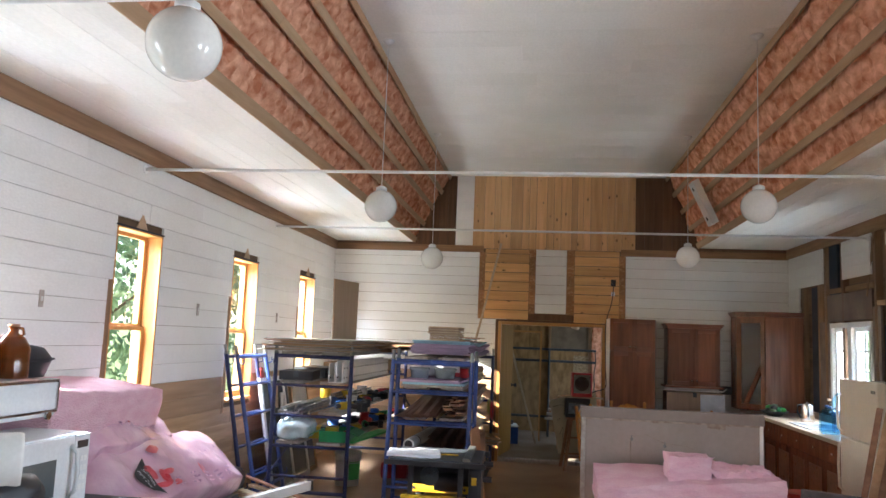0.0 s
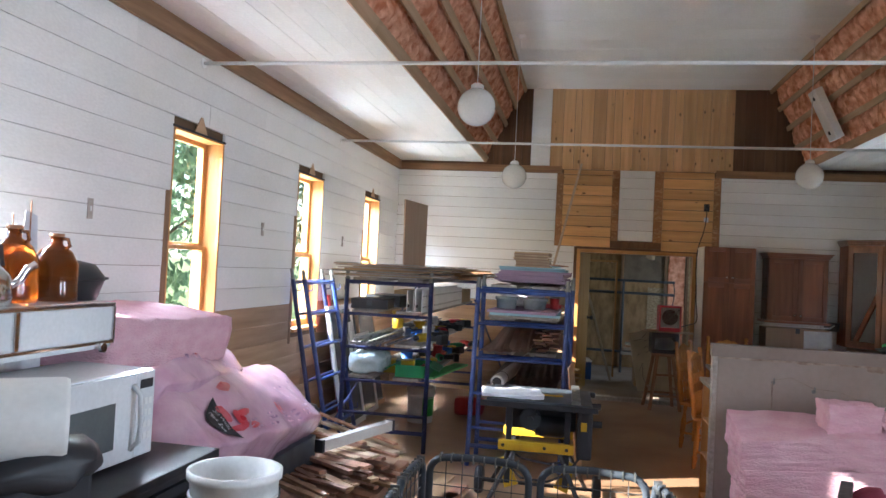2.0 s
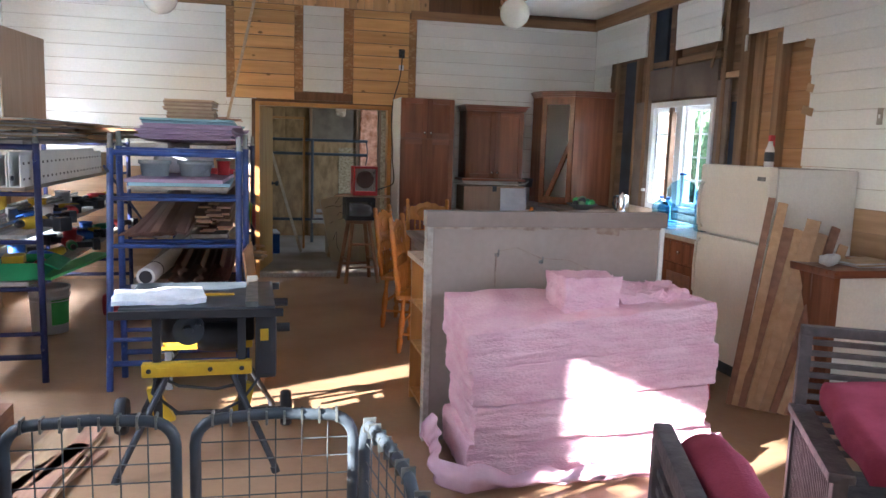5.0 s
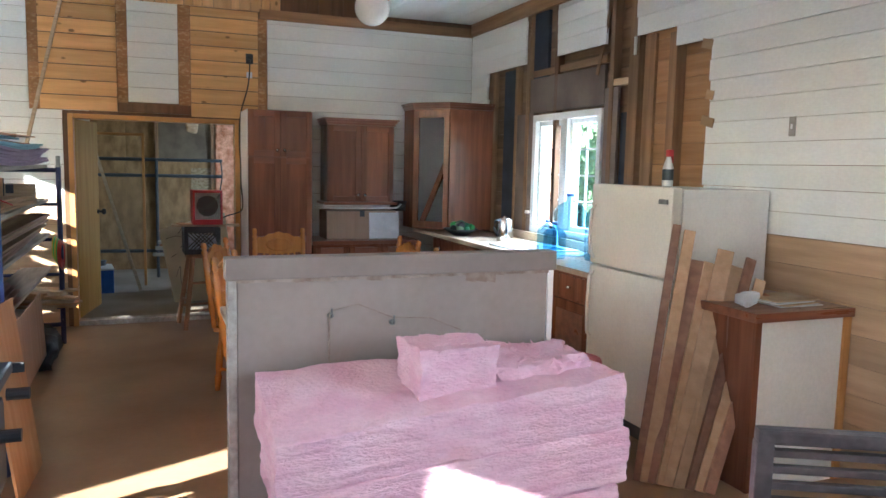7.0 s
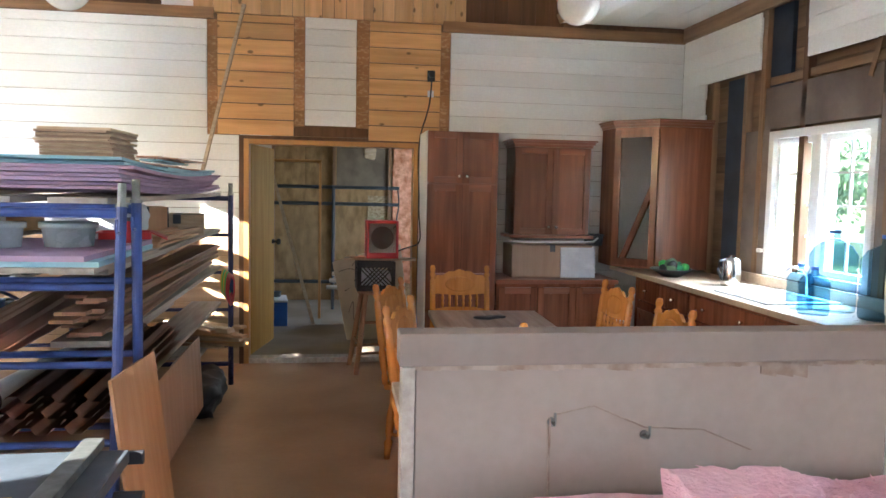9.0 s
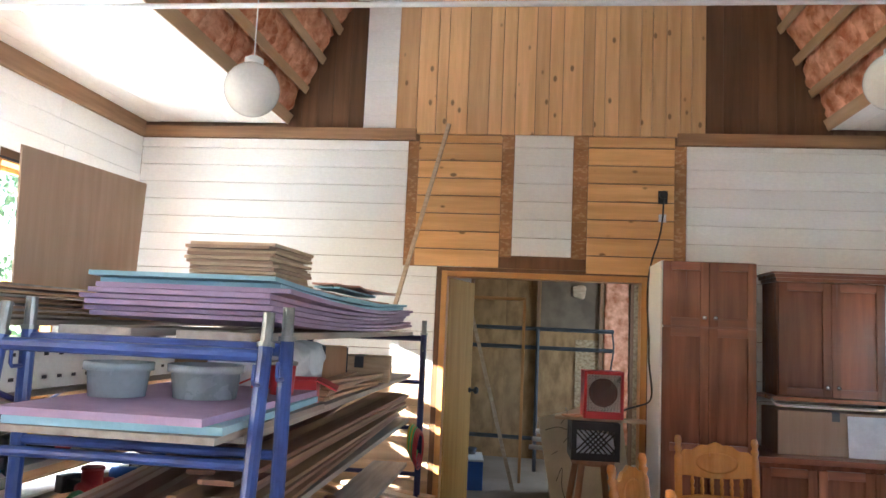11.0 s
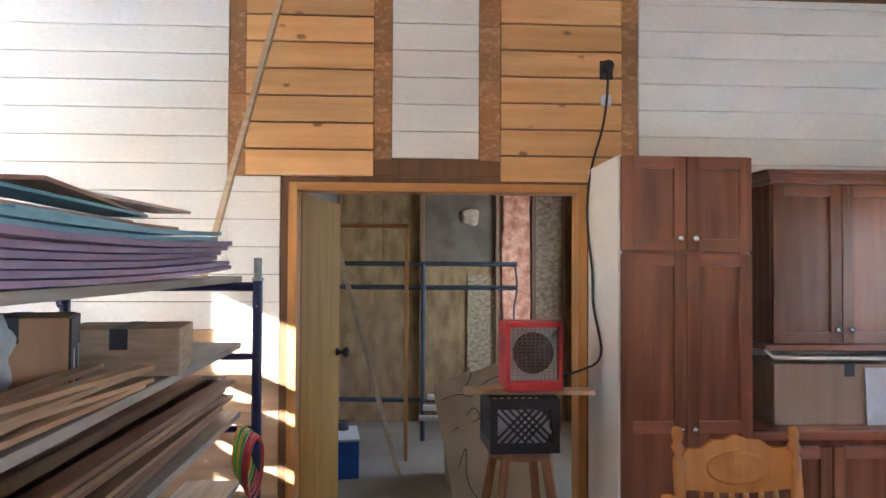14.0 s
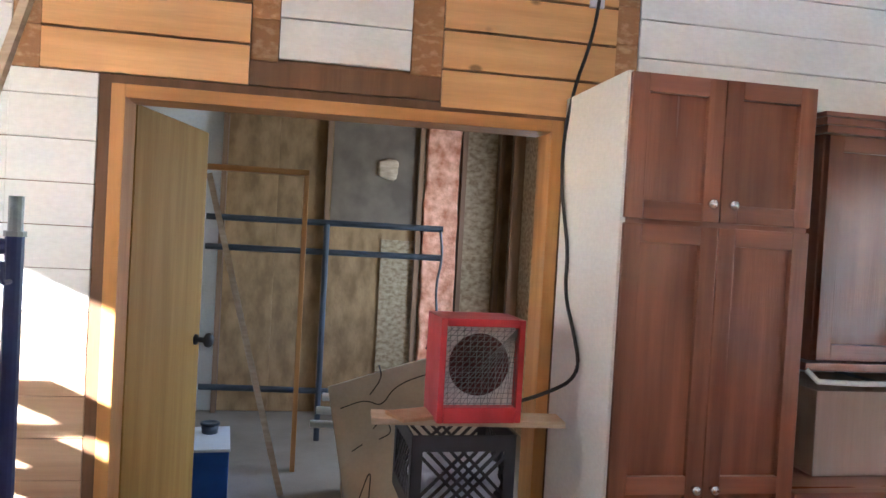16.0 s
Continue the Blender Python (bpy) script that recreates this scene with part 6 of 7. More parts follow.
# ---- kitchen cabinets ----
def shaker_door(parent, x0, x1, y, z0, z1, mat=None, knob=None, mid=None):
    """A framed door facing -y with a recessed panel."""
    mat = mat or CHERRY
    s = 0.055
    bm = B()
    box(bm, x0 + s - 0.002, x1 - s + 0.002, y - 0.009, y - 0.002, z0 + s - 0.002, z1 - s + 0.002)
    d = part("door", bm, mat, parent)
    for a in ((x0, x0 + s), (x1 - s, x1)):
        bm = B()
        box(bm, *a, y - 0.026, y, z0, z1, 0.003)
        part("stile", bm, mat, d)
    for za in [z0, z1 - s] + ([mid - s / 2] if mid else []):
        bm = B()
        box(bm, x0 + s, x1 - s, y - 0.026, y, za, za + s, 0.003)
        part("rail", bm, CHERRYX, d)
    if knob:
        bm = B()
        lathe(bm, [(0, 0), (0.008, 0), (0.006, 0.012), (0.015, 0.018), (0.016, 0.024), (0.01, 0.03), (0, 0.031)], 14, m=pose(knob[0], y - 0.026, knob[1], 90))
        part("knob", bm, CHROME, d, "polished chrome knob", True)
    return d


t = thing("pantry_cabinet", "tall cherry-stained pantry cabinet with a white side", "cabinet", 0, 0, 0)
bm = B()
box(bm, 0.985, 1.575, 10.972, 11.49, 0.0, 2.10, 0.002)
part("carcass", bm, CHERRY, t)
bm = B()
box(bm, 0.965, 0.983, 10.96, 11.492, 0.0, 2.10, 0.002)
part("side_panel", bm, WHITE, t, "white-painted side panel")
c = 1.278
shaker_door(t, 0.975, c - 0.002, 10.971, 1.665, 2.095, knob=(c - 0.035, 1.72))
shaker_door(t, c + 0.002, 1.582, 10.971, 1.665, 2.095, knob=(c + 0.035, 1.72))
shaker_door(t, 0.975, c - 0.002, 10.971, 0.10, 1.65, knob=(c - 0.03, 0.857), mid=0.865)
shaker_door(t, c + 0.002, 1.582, 10.971, 0.10, 1.65, knob=(c + 0.03, 0.857), mid=0.865)
bm = B()
box(bm, 0.97, 1.585, 10.965, 11.0, 1.65, 1.665)
part("cross_rail", bm, CHERRYX, t)


def crown(bm, x0, x1, y0, y1, z):
    for k, (o, h0, h1) in enumerate(((0.012, 0.0, 0.025), (0.028, 0.025, 0.05), (0.045, 0.05, 0.065))):
        box(bm, x0 - o, x1 + o, y0 - o, y1, z + h0, z + h1, 0.003)


t = thing("wall_cabinet", "dark cherry wall cabinet with crown moulding", "cabinet", 0, 0, 0)
bm = B()
box(bm, 1.78, 2.48, 11.17, 11.49, 1.22, 2.0, 0.002)
part("carcass", bm, CHERRY, t)
bm = B()
crown(bm, 1.78, 2.48, 11.15, 11.49, 2.001)
part("crown_moulding", bm, CHERRYX, t)
shaker_door(t, 1.785, 2.128, 11.169, 1.225, 1.995, knob=(2.095, 1.29))
shaker_door(t, 2.132, 2.475, 11.169, 1.225, 1.995, knob=(2.165, 1.29))
bm = B()
box(bm, 1.74, 2.52, 11.13, 11.49, 1.19, 1.218, 0.004)
part("base_moulding", bm, CHERRYX, t)
bm = B()
bend(bm, [(1.72, 11.1, 1.2), (1.75, 11.08, 1.165), (1.9, 11.08, 1.16), (2.4, 11.08, 1.16), (2.5, 11.08, 1.165), (2.55, 11.1, 1.2)], 0.01, 8)
solo("towel_rail", bm, APPL, "white curved rail under the wall cabinet", "rail", smooth=True)
crate_box("wooden_chest", "low brown cabinet box standing on the base unit", "cabinet", 2.13, 11.27, 0.842, 0.74, 0.36, 0.29, PLYDULL)
bm = B()
box(bm, -0.16, 0.16, -0.004, 0.004, 0, 0.27, 0.001)
solo("white_sheet", bm, PAPER, "blank white sheet leaning on the brown box", "paper", 2.36, 11.065, 0.845, rx=-4)
t = thing("base_cabinet", "cherry base cabinet below the wall cabinet", "cabinet", 0, 0, 0)
bm = B()
box(bm, 1.60, 2.68, 10.98, 11.49, 0.0, 0.80, 0.002)
part("carcass", bm, CHERRY, t)
bm = B()
box(bm, 1.59, 2.70, 10.94, 11.49, 0.802, 0.84, 0.006)
part("worktop", bm, CHERRYX, t)
for a, b in ((1.62, 1.96), (1.97, 2.31), (2.32, 2.66)):
    shaker_door(t, a, b, 10.979, 0.1, 0.77)
pot("small_pot", "dark cooking pot on the white rail shelf", "pot", 2.58, 11.3, 1.12, 0.09, 0.09, BLACK, BLACK)

# corner cabinet, open front
t = thing("corner_cabinet", "tall dark corner cabinet with an open front on the counter", "cabinet", 0, 0, 0)
oa = [(2.70, 11.48), (3.47, 11.48), (3.47, 10.85), (2.98, 10.85), (2.70, 11.15)]
bm = B()
for z0, z1 in ((0.945, 0.965), (2.17, 2.19)):
    lo = [bm.verts.new((x, y, z0)) for x, y in oa]
    hi = [bm.verts.new((x, y, z1)) for x, y in oa]
    bm.faces.new(lo)
    bm.faces.new(hi[::-1])
    for i in range(5):
        bm.faces.new((lo[i], lo[(i + 1) % 5], hi[(i + 1) % 5], hi[i]))
box(bm, 2.70, 2.72, 11.16, 11.48, 0.965, 2.17)
box(bm, 2.99, 3.47, 10.85, 10.87, 0.965, 2.17)
bmesh.ops.recalc_face_normals(bm, faces=bm.faces)
part("carcass", bm, CHERRY, t)
fd = Vector((2.98 - 2.70, 10.85 - 11.15, 0))
fm = pose(2.70, 11.15, 0, 0, 0, math.degrees(math.atan2(fd.y, fd.x)))
L = fd.length
for a in ((0, 0.06, 0.965, 2.17), (L - 0.06, L, 0.965, 2.17), (0.06, L - 0.06, 0.965, 1.03), (0.06, L - 0.06, 2.10, 2.17)):
    bm = B()
    box(bm, a[0], a[1], -0.01, 0.012, a[2], a[3], 0.002, fm)
    part("face_frame", bm, CHERRY, t)
bm = B()
box(bm, 3.44, 3.468, 10.88, 11.46, 0.967, 2.168)
box(bm, 2.74, 3.44, 11.44, 11.468, 0.967, 2.168)
part("back", bm, WHITE, t, "pale wall board behind")
bm = B()
for k, (o, z0, z1) in enumerate(((0.01, 2.192, 2.215), (0.025, 2.215, 2.24), (0.04, 2.24, 2.255))):
    pts = [(2.70 - o, 11.48), (3.47, 11.48), (3.47, 10.85 - o), (2.98 - o * 0.4, 10.85 - o), (2.70 - o, 11.15 - o * 0.4)]
    lo = [bm.verts.new((x, y, z0)) for x, y in pts]
    hi = [bm.verts.new((x, y, z1)) for x, y in pts]
    bm.faces.new(lo)
    bm.faces.new(hi[::-1])
    for i in range(5):
        bm.faces.new((lo[i], lo[(i + 1) % 5], hi[(i + 1) % 5], hi[i]))
bmesh.ops.recalc_face_normals(bm, faces=bm.faces)
part("crown_moulding", bm, CHERRYX, t)
bm = B()
tube(bm, (2.80, 11.18, 0.97), (3.12, 11.2, 1.72), 0.035, 4)
solo("loose_board", bm, CHERRY, "dark board leaning inside the corner cabinet", "board")

# counter run under the window
t = thing("kitchen_counter", "laminate counter with a white sink on cherry base units", "counter", 0, 0, 0)
bm = B()
box(bm, 2.82, 3.485, 7.86, 9.02, 0.88, 0.92, 0.006)
box(bm, 2.82, 3.485, 9.62, 11.49, 0.88, 0.92, 0.006)
box(bm, 2.82, 2.93, 9.02, 9.62, 0.88, 0.92, 0.006)
box(bm, 3.39, 3.485, 9.02, 9.62, 0.88, 0.92, 0.006)
part("worktop", bm, COUNTER, t)
bm = B()
box(bm, 3.46, 3.487, 7.9, 10.6, 0.922, 1.0, 0.004)
part("upstand", bm, COUNTER, t)
bm = B()
box(bm, 2.90, 3.42, 8.99, 9.05, 0.917, 0.935, 0.006)
box(bm, 2.90, 3.42, 9.59, 9.65, 0.917, 0.935, 0.006)
box(bm, 2.90, 2.95, 9.05, 9.59, 0.917, 0.935, 0.006)
box(bm, 3.36, 3.42, 9.05, 9.59, 0.917, 0.935, 0.006)
box(bm, 2.93, 3.39, 9.02, 9.62, 0.74, 0.75)
for a in ((2.93, 2.94, 9.02, 9.62), (3.38, 3.39, 9.02, 9.62), (2.94, 3.38, 9.02, 9.03), (2.94, 3.38, 9.61, 9.62)):
    box(bm, *a, 0.75, 0.917)
part("sink", bm, OVENW, t, "white enamel sink")
bm = B()
box(bm, 2.86, 3.48, 7.86, 10.95, 0.1, 0.73, 0.002)
box(bm, 2.86, 2.92, 7.86, 10.95, 0.73, 0.878, 0.002)
box(bm, 2.92, 3.48, 7.86, 8.98, 0.73, 0.878)
box(bm, 2.92, 3.48, 9.66, 10.95, 0.73, 0.878)
box(bm, 2.92, 3.48, 7.88, 10.95, 0.0, 0.1)
part("carcass", bm, CHERRY, t)
for k in range(6):
    y0 = 7.9 + 0.5 * k
    d = None
    for nm, z0, z1 in (("door", 0.12, 0.68), ("drawer_front", 0.70, 0.86)):
        bm = B()
        box(bm, 2.838, 2.858, y0 + 0.005, y0 + 0.495, z0, z1, 0.003)
        d = part(nm, bm, CHERRY, t)
        bm = B()
        if nm == "door":
            box(bm, 2.833, 2.8375, y0 + 0.07, y0 + 0.43, z0 + 0.07, z1 - 0.07, 0.001)
            part("panel", bm, CHERRYX, d)
        else:
            lathe(bm, [(0, 0), (0.008, 0), (0.006, 0.012), (0.015, 0.018), (0.01, 0.028), (0, 0.029)], 12, m=pose(2.838, y0 + 0.25, 0.78, 0, -90, 0))
            part("knob", bm, CHROME, d, smooth=True)
bm = B()
bend(bm, [(3.40, 9.32, 0.936), (3.40, 9.32, 1.06), (3.36, 9.32, 1.12), (3.28, 9.32, 1.13), (3.22, 9.32, 1.09)], 0.011, 10)
solo("tap", bm, CHROME, "chrome swan-neck tap behind the sink", "tap", smooth=True)
t = thing("kettle", "brushed steel electric kettle on the counter", "kettle", 3.20, 9.95, 0.921)
bm = B()
lathe(bm, [(0, 0), (0.075, 0), (0.078, 0.02), (0.066, 0.19), (0.062, 0.205), (0.03, 0.215), (0.012, 0.235), (0, 0.236)], 22)
part("body", bm, CHROME, t, smooth=True)
bm = B()
bend(bm, [(-0.06, -0.01, 0.2), (-0.11, -0.015, 0.19), (-0.12, -0.016, 0.12), (-0.08, -0.01, 0.05)], 0.011, 8)
part("handle", bm, BLACK, t, smooth=True)
# fruit bowl with greens
t = thing("fruit_bowl", "wide bowl of green and dark vegetables on the counter", "bowl", 3.0, 10.55, 0.921)
bm = B()
lathe(bm, [(0, 0), (0.07, 0), (0.17, 0.06), (0.175, 0.066), (0.165, 0.066), (0.065, 0.01), (0, 0.01)], 24)
part("bowl", bm, WIRE, t, smooth=True)
rnd = random.Random(6)
for k in range(16):
    bm = B()
    bmesh.ops.create_icosphere(bm, subdivisions=2, radius=rnd.uniform(0.03, 0.045))
    for v in bm.verts:
        v.co *= 1 + 0.15 * noise.noise(v.co * 30 + Vector((k, 0, 0)))
    a, r = rnd.uniform(0, math.tau), rnd.uniform(0, 0.12)
    bmesh.ops.translate(bm, verts=bm.verts, vec=(r * math.cos(a), r * math.sin(a), 0.06 + 0.07 * rnd.random() * (1 - r * 4)))
    part("vegetable", bm, (GREEN, BLACK, LEAF, LIME, BLACK, LEAF)[k % 6], t, smooth=True)


def water_jug(x, y, r, h, label):
    t = thing("water_bottle", label, "bottle", x, y, 0.921, group="blue water bottles")
    bm = B()
    lathe(bm, [(0, 0), (r * 0.95, 0), (r, 0.02), (r, h * 0.2), (r * 0.94, h * 0.24), (r, h * 0.28), (r, h * 0.5), (r * 0.94, h * 0.54), (r, h * 0.58), (r, h * 0.72), (r * 0.75, h * 0.84), (r * 0.25, h * 0.92), (r * 0.22, h), (0, h)], 24)
    p = part("body", bm, BLUEJUG, t, smooth=True)
    p.visible_shadow = False
    bm = B()
    lathe(bm, [(0, h), (r * 0.25, h), (r * 0.25, h + 0.02), (0, h + 0.02)], 14)
    part("cap", bm, BLUEP, t, smooth=True)


water_jug(3.20, 8.79, 0.135, 0.47, "large blue clear water-cooler bottle on the counter")
water_jug(3.29, 8.46, 0.135, 0.46, "large blue clear water-cooler bottle on the counter")
water_jug(3.03, 8.85, 0.078, 0.26, "small blue clear water bottle on the counter")
water_jug(2.99, 8.66, 0.088, 0.26, "small blue clear water bottle on the counter")

# ---- dining table and chairs ----
t = thing("dining_table", "worn plank-top dining table strewn with a few papers", "table", 1.20, 8.75, 0, rz=-2)
for k in range(4):
    bm = B()
    box(bm, -0.38 + 0.19 * k, -0.38 + 0.19 * (k + 1) - 0.002, -1.05, 1.05, 0.725, 0.76, 0.004)
    part("tabletop_plank", bm, TABLEW, t)
bm = B()
box(bm, -0.32, 0.32, -0.95, -0.93, 0.62, 0.724)
box(bm, -0.32, 0.32, 0.93, 0.95, 0.62, 0.724)
box(bm, -0.32, -0.30, -0.93, 0.93, 0.62, 0.724)
box(bm, 0.30, 0.32, -0.93, 0.93, 0.62, 0.724)
part("apron", bm, TABLEW, t)
for sx in (-1, 1):
    for sy in (-1, 1):
        bm = B()
        lathe(bm, [(0.025, 0), (0.03, 0.1), (0.022, 0.15), (0.04, 0.3), (0.045, 0.5), (0.03, 0.55), (0.045, 0.6), (0.045, 0.72)], 14, at=(sx * 0.3, sy * 0.92, 0))
        part("leg", bm, TABLEW, t, smooth=True)
bm = B()
soft_box(bm, -0.12, 0.12, -0.03, 0.03, 0, 0.02, 6, 0.008, 10, 0.4)
solo("dark_tool", bm, GREYP, "dark flat tool lying on the table", "tool", 1.22, 9.45, 0.762, rz=15, smooth=True)
bm = B()
soft_box(bm, -0.05, 0.05, -0.03, 0.03, 0, 0.05, 6, 0.008, 10, 0.4)
solo("yellow_sponge", bm, YELLOW, "small yellow object on the table", "sponge", 1.25, 8.2, 0.762, smooth=True)
sheets("loose_papers", "a few pale papers lying on the table", "papers", 1.5, 8.5, 0.762, 0.22, 0.3, 2, 0.002, [PAPER, PALECARD], 19, 0.03, 30, "paper")


def dining_chair():
    t = thing("dining_chair", "honey-oak pressed-back dining chair with turned posts", "chair", group="chairs round the table")
    bm = B()
    box(bm, -0.22, 0.22, -0.21, 0.21, 0.42, 0.455, 0.014)
    part("seat", bm, CHAIRW, t)
    turned = [(0.016, 0), (0.02, 0.04), (0.026, 0.1), (0.016, 0.12), (0.024, 0.16), (0.026, 0.26), (0.015, 0.34), (0.02, 0.42)]
    for sx in (-1, 1):
        for sy in (-1, 1):
            bm = B()
            lathe(bm, turned, 12, m=Matrix.Translation((sx * 0.2, sy * 0.19, 0)) @ Matrix.Shear("XY", 4, (-sx * 0.06, -sy * 0.06)))
            part("leg", bm, CHAIRW, t, smooth=True)
    for s in (-1, 1):
        bm = B()
        lathe(bm, [(0.018, 0.45), (0.02, 0.5), (0.014, 0.52), (0.022, 0.56), (0.022, 0.64), (0.014, 0.67), (0.021, 0.7), (0.021, 0.93), (0.013, 0.95), (0.024, 0.975), (0.014, 0.99), (0.022, 1.015), (0.016, 1.04), (0, 1.045)], 12,
              m=Matrix.Translation((s * 0.205, 0.15, 0)) @ Matrix.Shear("XY", 4, (0, 0.12)))
        part("back_post", bm, CHAIRW, t, smooth=True)
    sh = Matrix.Shear("XY", 4, (0, 0.12))
    ctop = [(-0.19, 0.83), (-0.19, 0.955)] + [(-0.17 + 0.34 * k / 16, 0.965 + 0.045 * math.sin(math.pi * k / 16) ** 1.5 + 0.006 * math.cos(k * 1.6)) for k in range(17)] + [(0.19, 0.955), (0.19, 0.83)] + [(0.17 - 0.34 * k / 8, 0.835 - 0.012 * math.sin(math.pi * k / 8)) for k in range(9)]
    bm = B()
    plate(bm, ctop, 0.142, 0.160, sh)
    crest = part("crest_rail", bm, CHAIRW, t)
    bm = B()
    lathe(bm, [(0.075, 0.0), (0.07, 0.004), (0.06, 0.002), (0.03, 0.005), (0, 0.006)], 24, m=sh @ Matrix.Translation((0, 0.142, 0.905)) @ pose(0, 0, 0, 90, 0, 0) @ Matrix.Diagonal((1.5, 0.75, 1, 1)))
    part("carving", bm, CHAIRW, crest, "pressed oval pattern", True)
    bm = B()
    plate(bm, [(-0.19, 0.66), (0.19, 0.66), (0.19, 0.72), (0.1, 0.735), (-0.1, 0.735), (-0.19, 0.72)], 0.143, 0.158, sh)
    part("mid_rail", bm, CHAIRW, t)
    for k in range(6):
        bm = B()
        lathe(bm, [(0.007, 0.73), (0.012, 0.765), (0.007, 0.78), (0.012, 0.8), (0.007, 0.83)], 10, m=sh @ Matrix.Translation((-0.13 + 0.052 * k, 0.15, 0)))
        part("spindle", bm, CHAIRW, t, smooth=True)
    for k in range(5):
        bm = B()
        lathe(bm, [(0.008, 0.455), (0.012, 0.52), (0.007, 0.56), (0.011, 0.6), (0.007, 0.665)], 10, m=sh @ Matrix.Translation((-0.13 + 0.065 * k, 0.15, 0)))
        part("spindle", bm, CHAIRW, t, smooth=True)
    for a, b, z in (((-0.2, -0.19), (0.2, -0.19), 0.2), ((-0.2, 0.19), (0.2, 0.19), 0.22), ((-0.2, -0.19), (-0.2, 0.19), 0.15), ((0.2, -0.19), (0.2, 0.19), 0.15)):
        bm = B()
        f = 1 - 0.06 * z / 0.2 * 0.2
        tube(bm, (a[0] * f, a[1] * f, z), (b[0] * f, b[1] * f, z), 0.011, 8)
        part("stretcher", bm, CHAIRW, t)
    return t


DC = dining_chair()
DC.matrix_world = pose(1.135, 9.88, 0, 0, 0, 0)
for x, y, rz in ((0.78, 8.30, 68), (0.78, 9.10, 64), (1.70, 9.12, -88), (1.67, 8.28, -92), (1.22, 8.02, 178)):
    copy_thing(DC, pose(x, y, 0, 0, 0, rz))

# ---- wicker garden chairs with maroon cushions ----
def wicker_chair(x, y, rz, cushion_tilt):
    t = thing("wicker_chair", "dark woven wicker garden armchair", "chair", x, y, 0, rz, group="wicker armchairs")
    W, D = 0.33, 0.32
    for sx in (-1, 1):
        for sy in (-1, 1):
            bm = B()
            box(bm, sx * W - 0.022, sx * W + 0.022, sy * D - 0.022, sy * D + 0.022, 0, 0.62 if sy < 0 else 0.92, 0.006)
            part("leg", bm, WICKER, t)
    for sx in (-1, 1):
        bm = B()
        for k in range(22):
            z = 0.1 + 0.023 * k
            box(bm, sx * W - 0.008, sx * W + 0.008, -D + 0.02, D - 0.02, z, z + 0.016)
        for k in range(26):
            y0 = -D + 0.03 + k * 0.023
            box(bm, sx * W - 0.012, sx * W + 0.012, y0, y0 + 0.009, 0.1, 0.61)
        part("side_weave", bm, WICKER, t)
    bm = B()
    for k in range(12):
        z = 0.1 + 0.023 * k
        box(bm, -W + 0.02, W - 0.02, -D - 0.008, -D + 0.008, z, z + 0.016)
    for k in range(27):
        box(bm, -W + 0.03 + k * 0.023, -W + 0.039 + k * 0.023, -D - 0.012, -D + 0.012, 0.1, 0.37)
    part("front_weave", bm, WICKER, t)
    for sx in (-1, 1):
        bm = B()
        box(bm, sx * W - 0.04, sx * W + 0.04, -D - 0.03, D, 0.61, 0.645, 0.012)
        part("arm", bm, WICKER, t)
    bm = B()
    box(bm, -W + 0.02, W - 0.02, -D, D, 0.36, 0.40, 0.008)
    part("seat", bm, WICKER, t)
    bm = B()
    for k in range(11):
        z = 0.45 + 0.043 * k
        box(bm, -W, W, D - 0.012, D + 0.012, z, z + 0.02, 0.004)
    box(bm, -W - 0.02, W + 0.02, D - 0.022, D + 0.022, 0.915, 0.955, 0.01)
    part("back_slats", bm, WICKER, t)
    bm = B()
    soft_box(bm, -0.29, 0.29, -0.29, 0.29, 0, 0.11, 10, 0.012, 6, 0.22)
    ob = solo("seat_cushion", bm, CUSHION, "flat maroon fabric cushion on the wicker chair", "cushion", smooth=True, group="maroon cushions")
    ob.matrix_world = pose(x, y, 0, 0, 0, rz) @ cushion_tilt
    return t


wicker_chair(1.71, 4.66, -28, pose(0.0, -0.05, 0.66, 8, -4, 3))
wicker_chair(0.66, 3.80, 70, pose(0.0, 0.19, 0.68, 68, 0, 4))

# ---- west side: cookstove, oven, sacks, lumber ----
t = thing("cookstove", "old white enamel cookstove with a chrome-trimmed warming cabinet", "stove", 0, 0, 0)
bm = B()
box(bm, -2.85, -2.42, 2.95, 4.08, 0.02, 0.86, 0.012)
part("body", bm, OVENW, t)
bm = B()
box(bm, -2.88, -2.38, 2.9, 4.12, 0.862, 0.90, 0.008)
part("cooktop", bm, BLACK, t)
bm = B()
box(bm, -2.86, -2.80, 2.95, 4.08, 0.902, 1.28, 0.006)
part("splashback", bm, OVENW, t)
bm = B()
box(bm, -2.86, -2.46, 2.95, 4.07, 1.26, 1.455, 0.02)
wc = part("warming_cabinet", bm, OVENW, t)
for y0, y1 in ((2.97, 3.49), (3.53, 4.05)):
    bm = B()
    box(bm, -2.461, -2.448, y0, y1, 1.30, 1.435, 0.006)
    part("cabinet_door", bm, OVENW, wc)
bm = B()
box(bm, -2.462, -2.446, 2.955, 4.065, 1.437, 1.452, 0.003)
box(bm, -2.462, -2.446, 2.955, 4.065, 1.283, 1.297, 0.003)
box(bm, -2.462, -2.444, 3.50, 3.52, 1.297, 1.437, 0.003)
box(bm, -2.462, -2.444, 4.052, 4.066, 1.297, 1.437, 0.003)
tube(bm, (-2.445, 3.98, 1.27), (-2.43, 3.98, 1.27), 0.02, 12)
part("chrome_trim", bm, CHROME, wc)


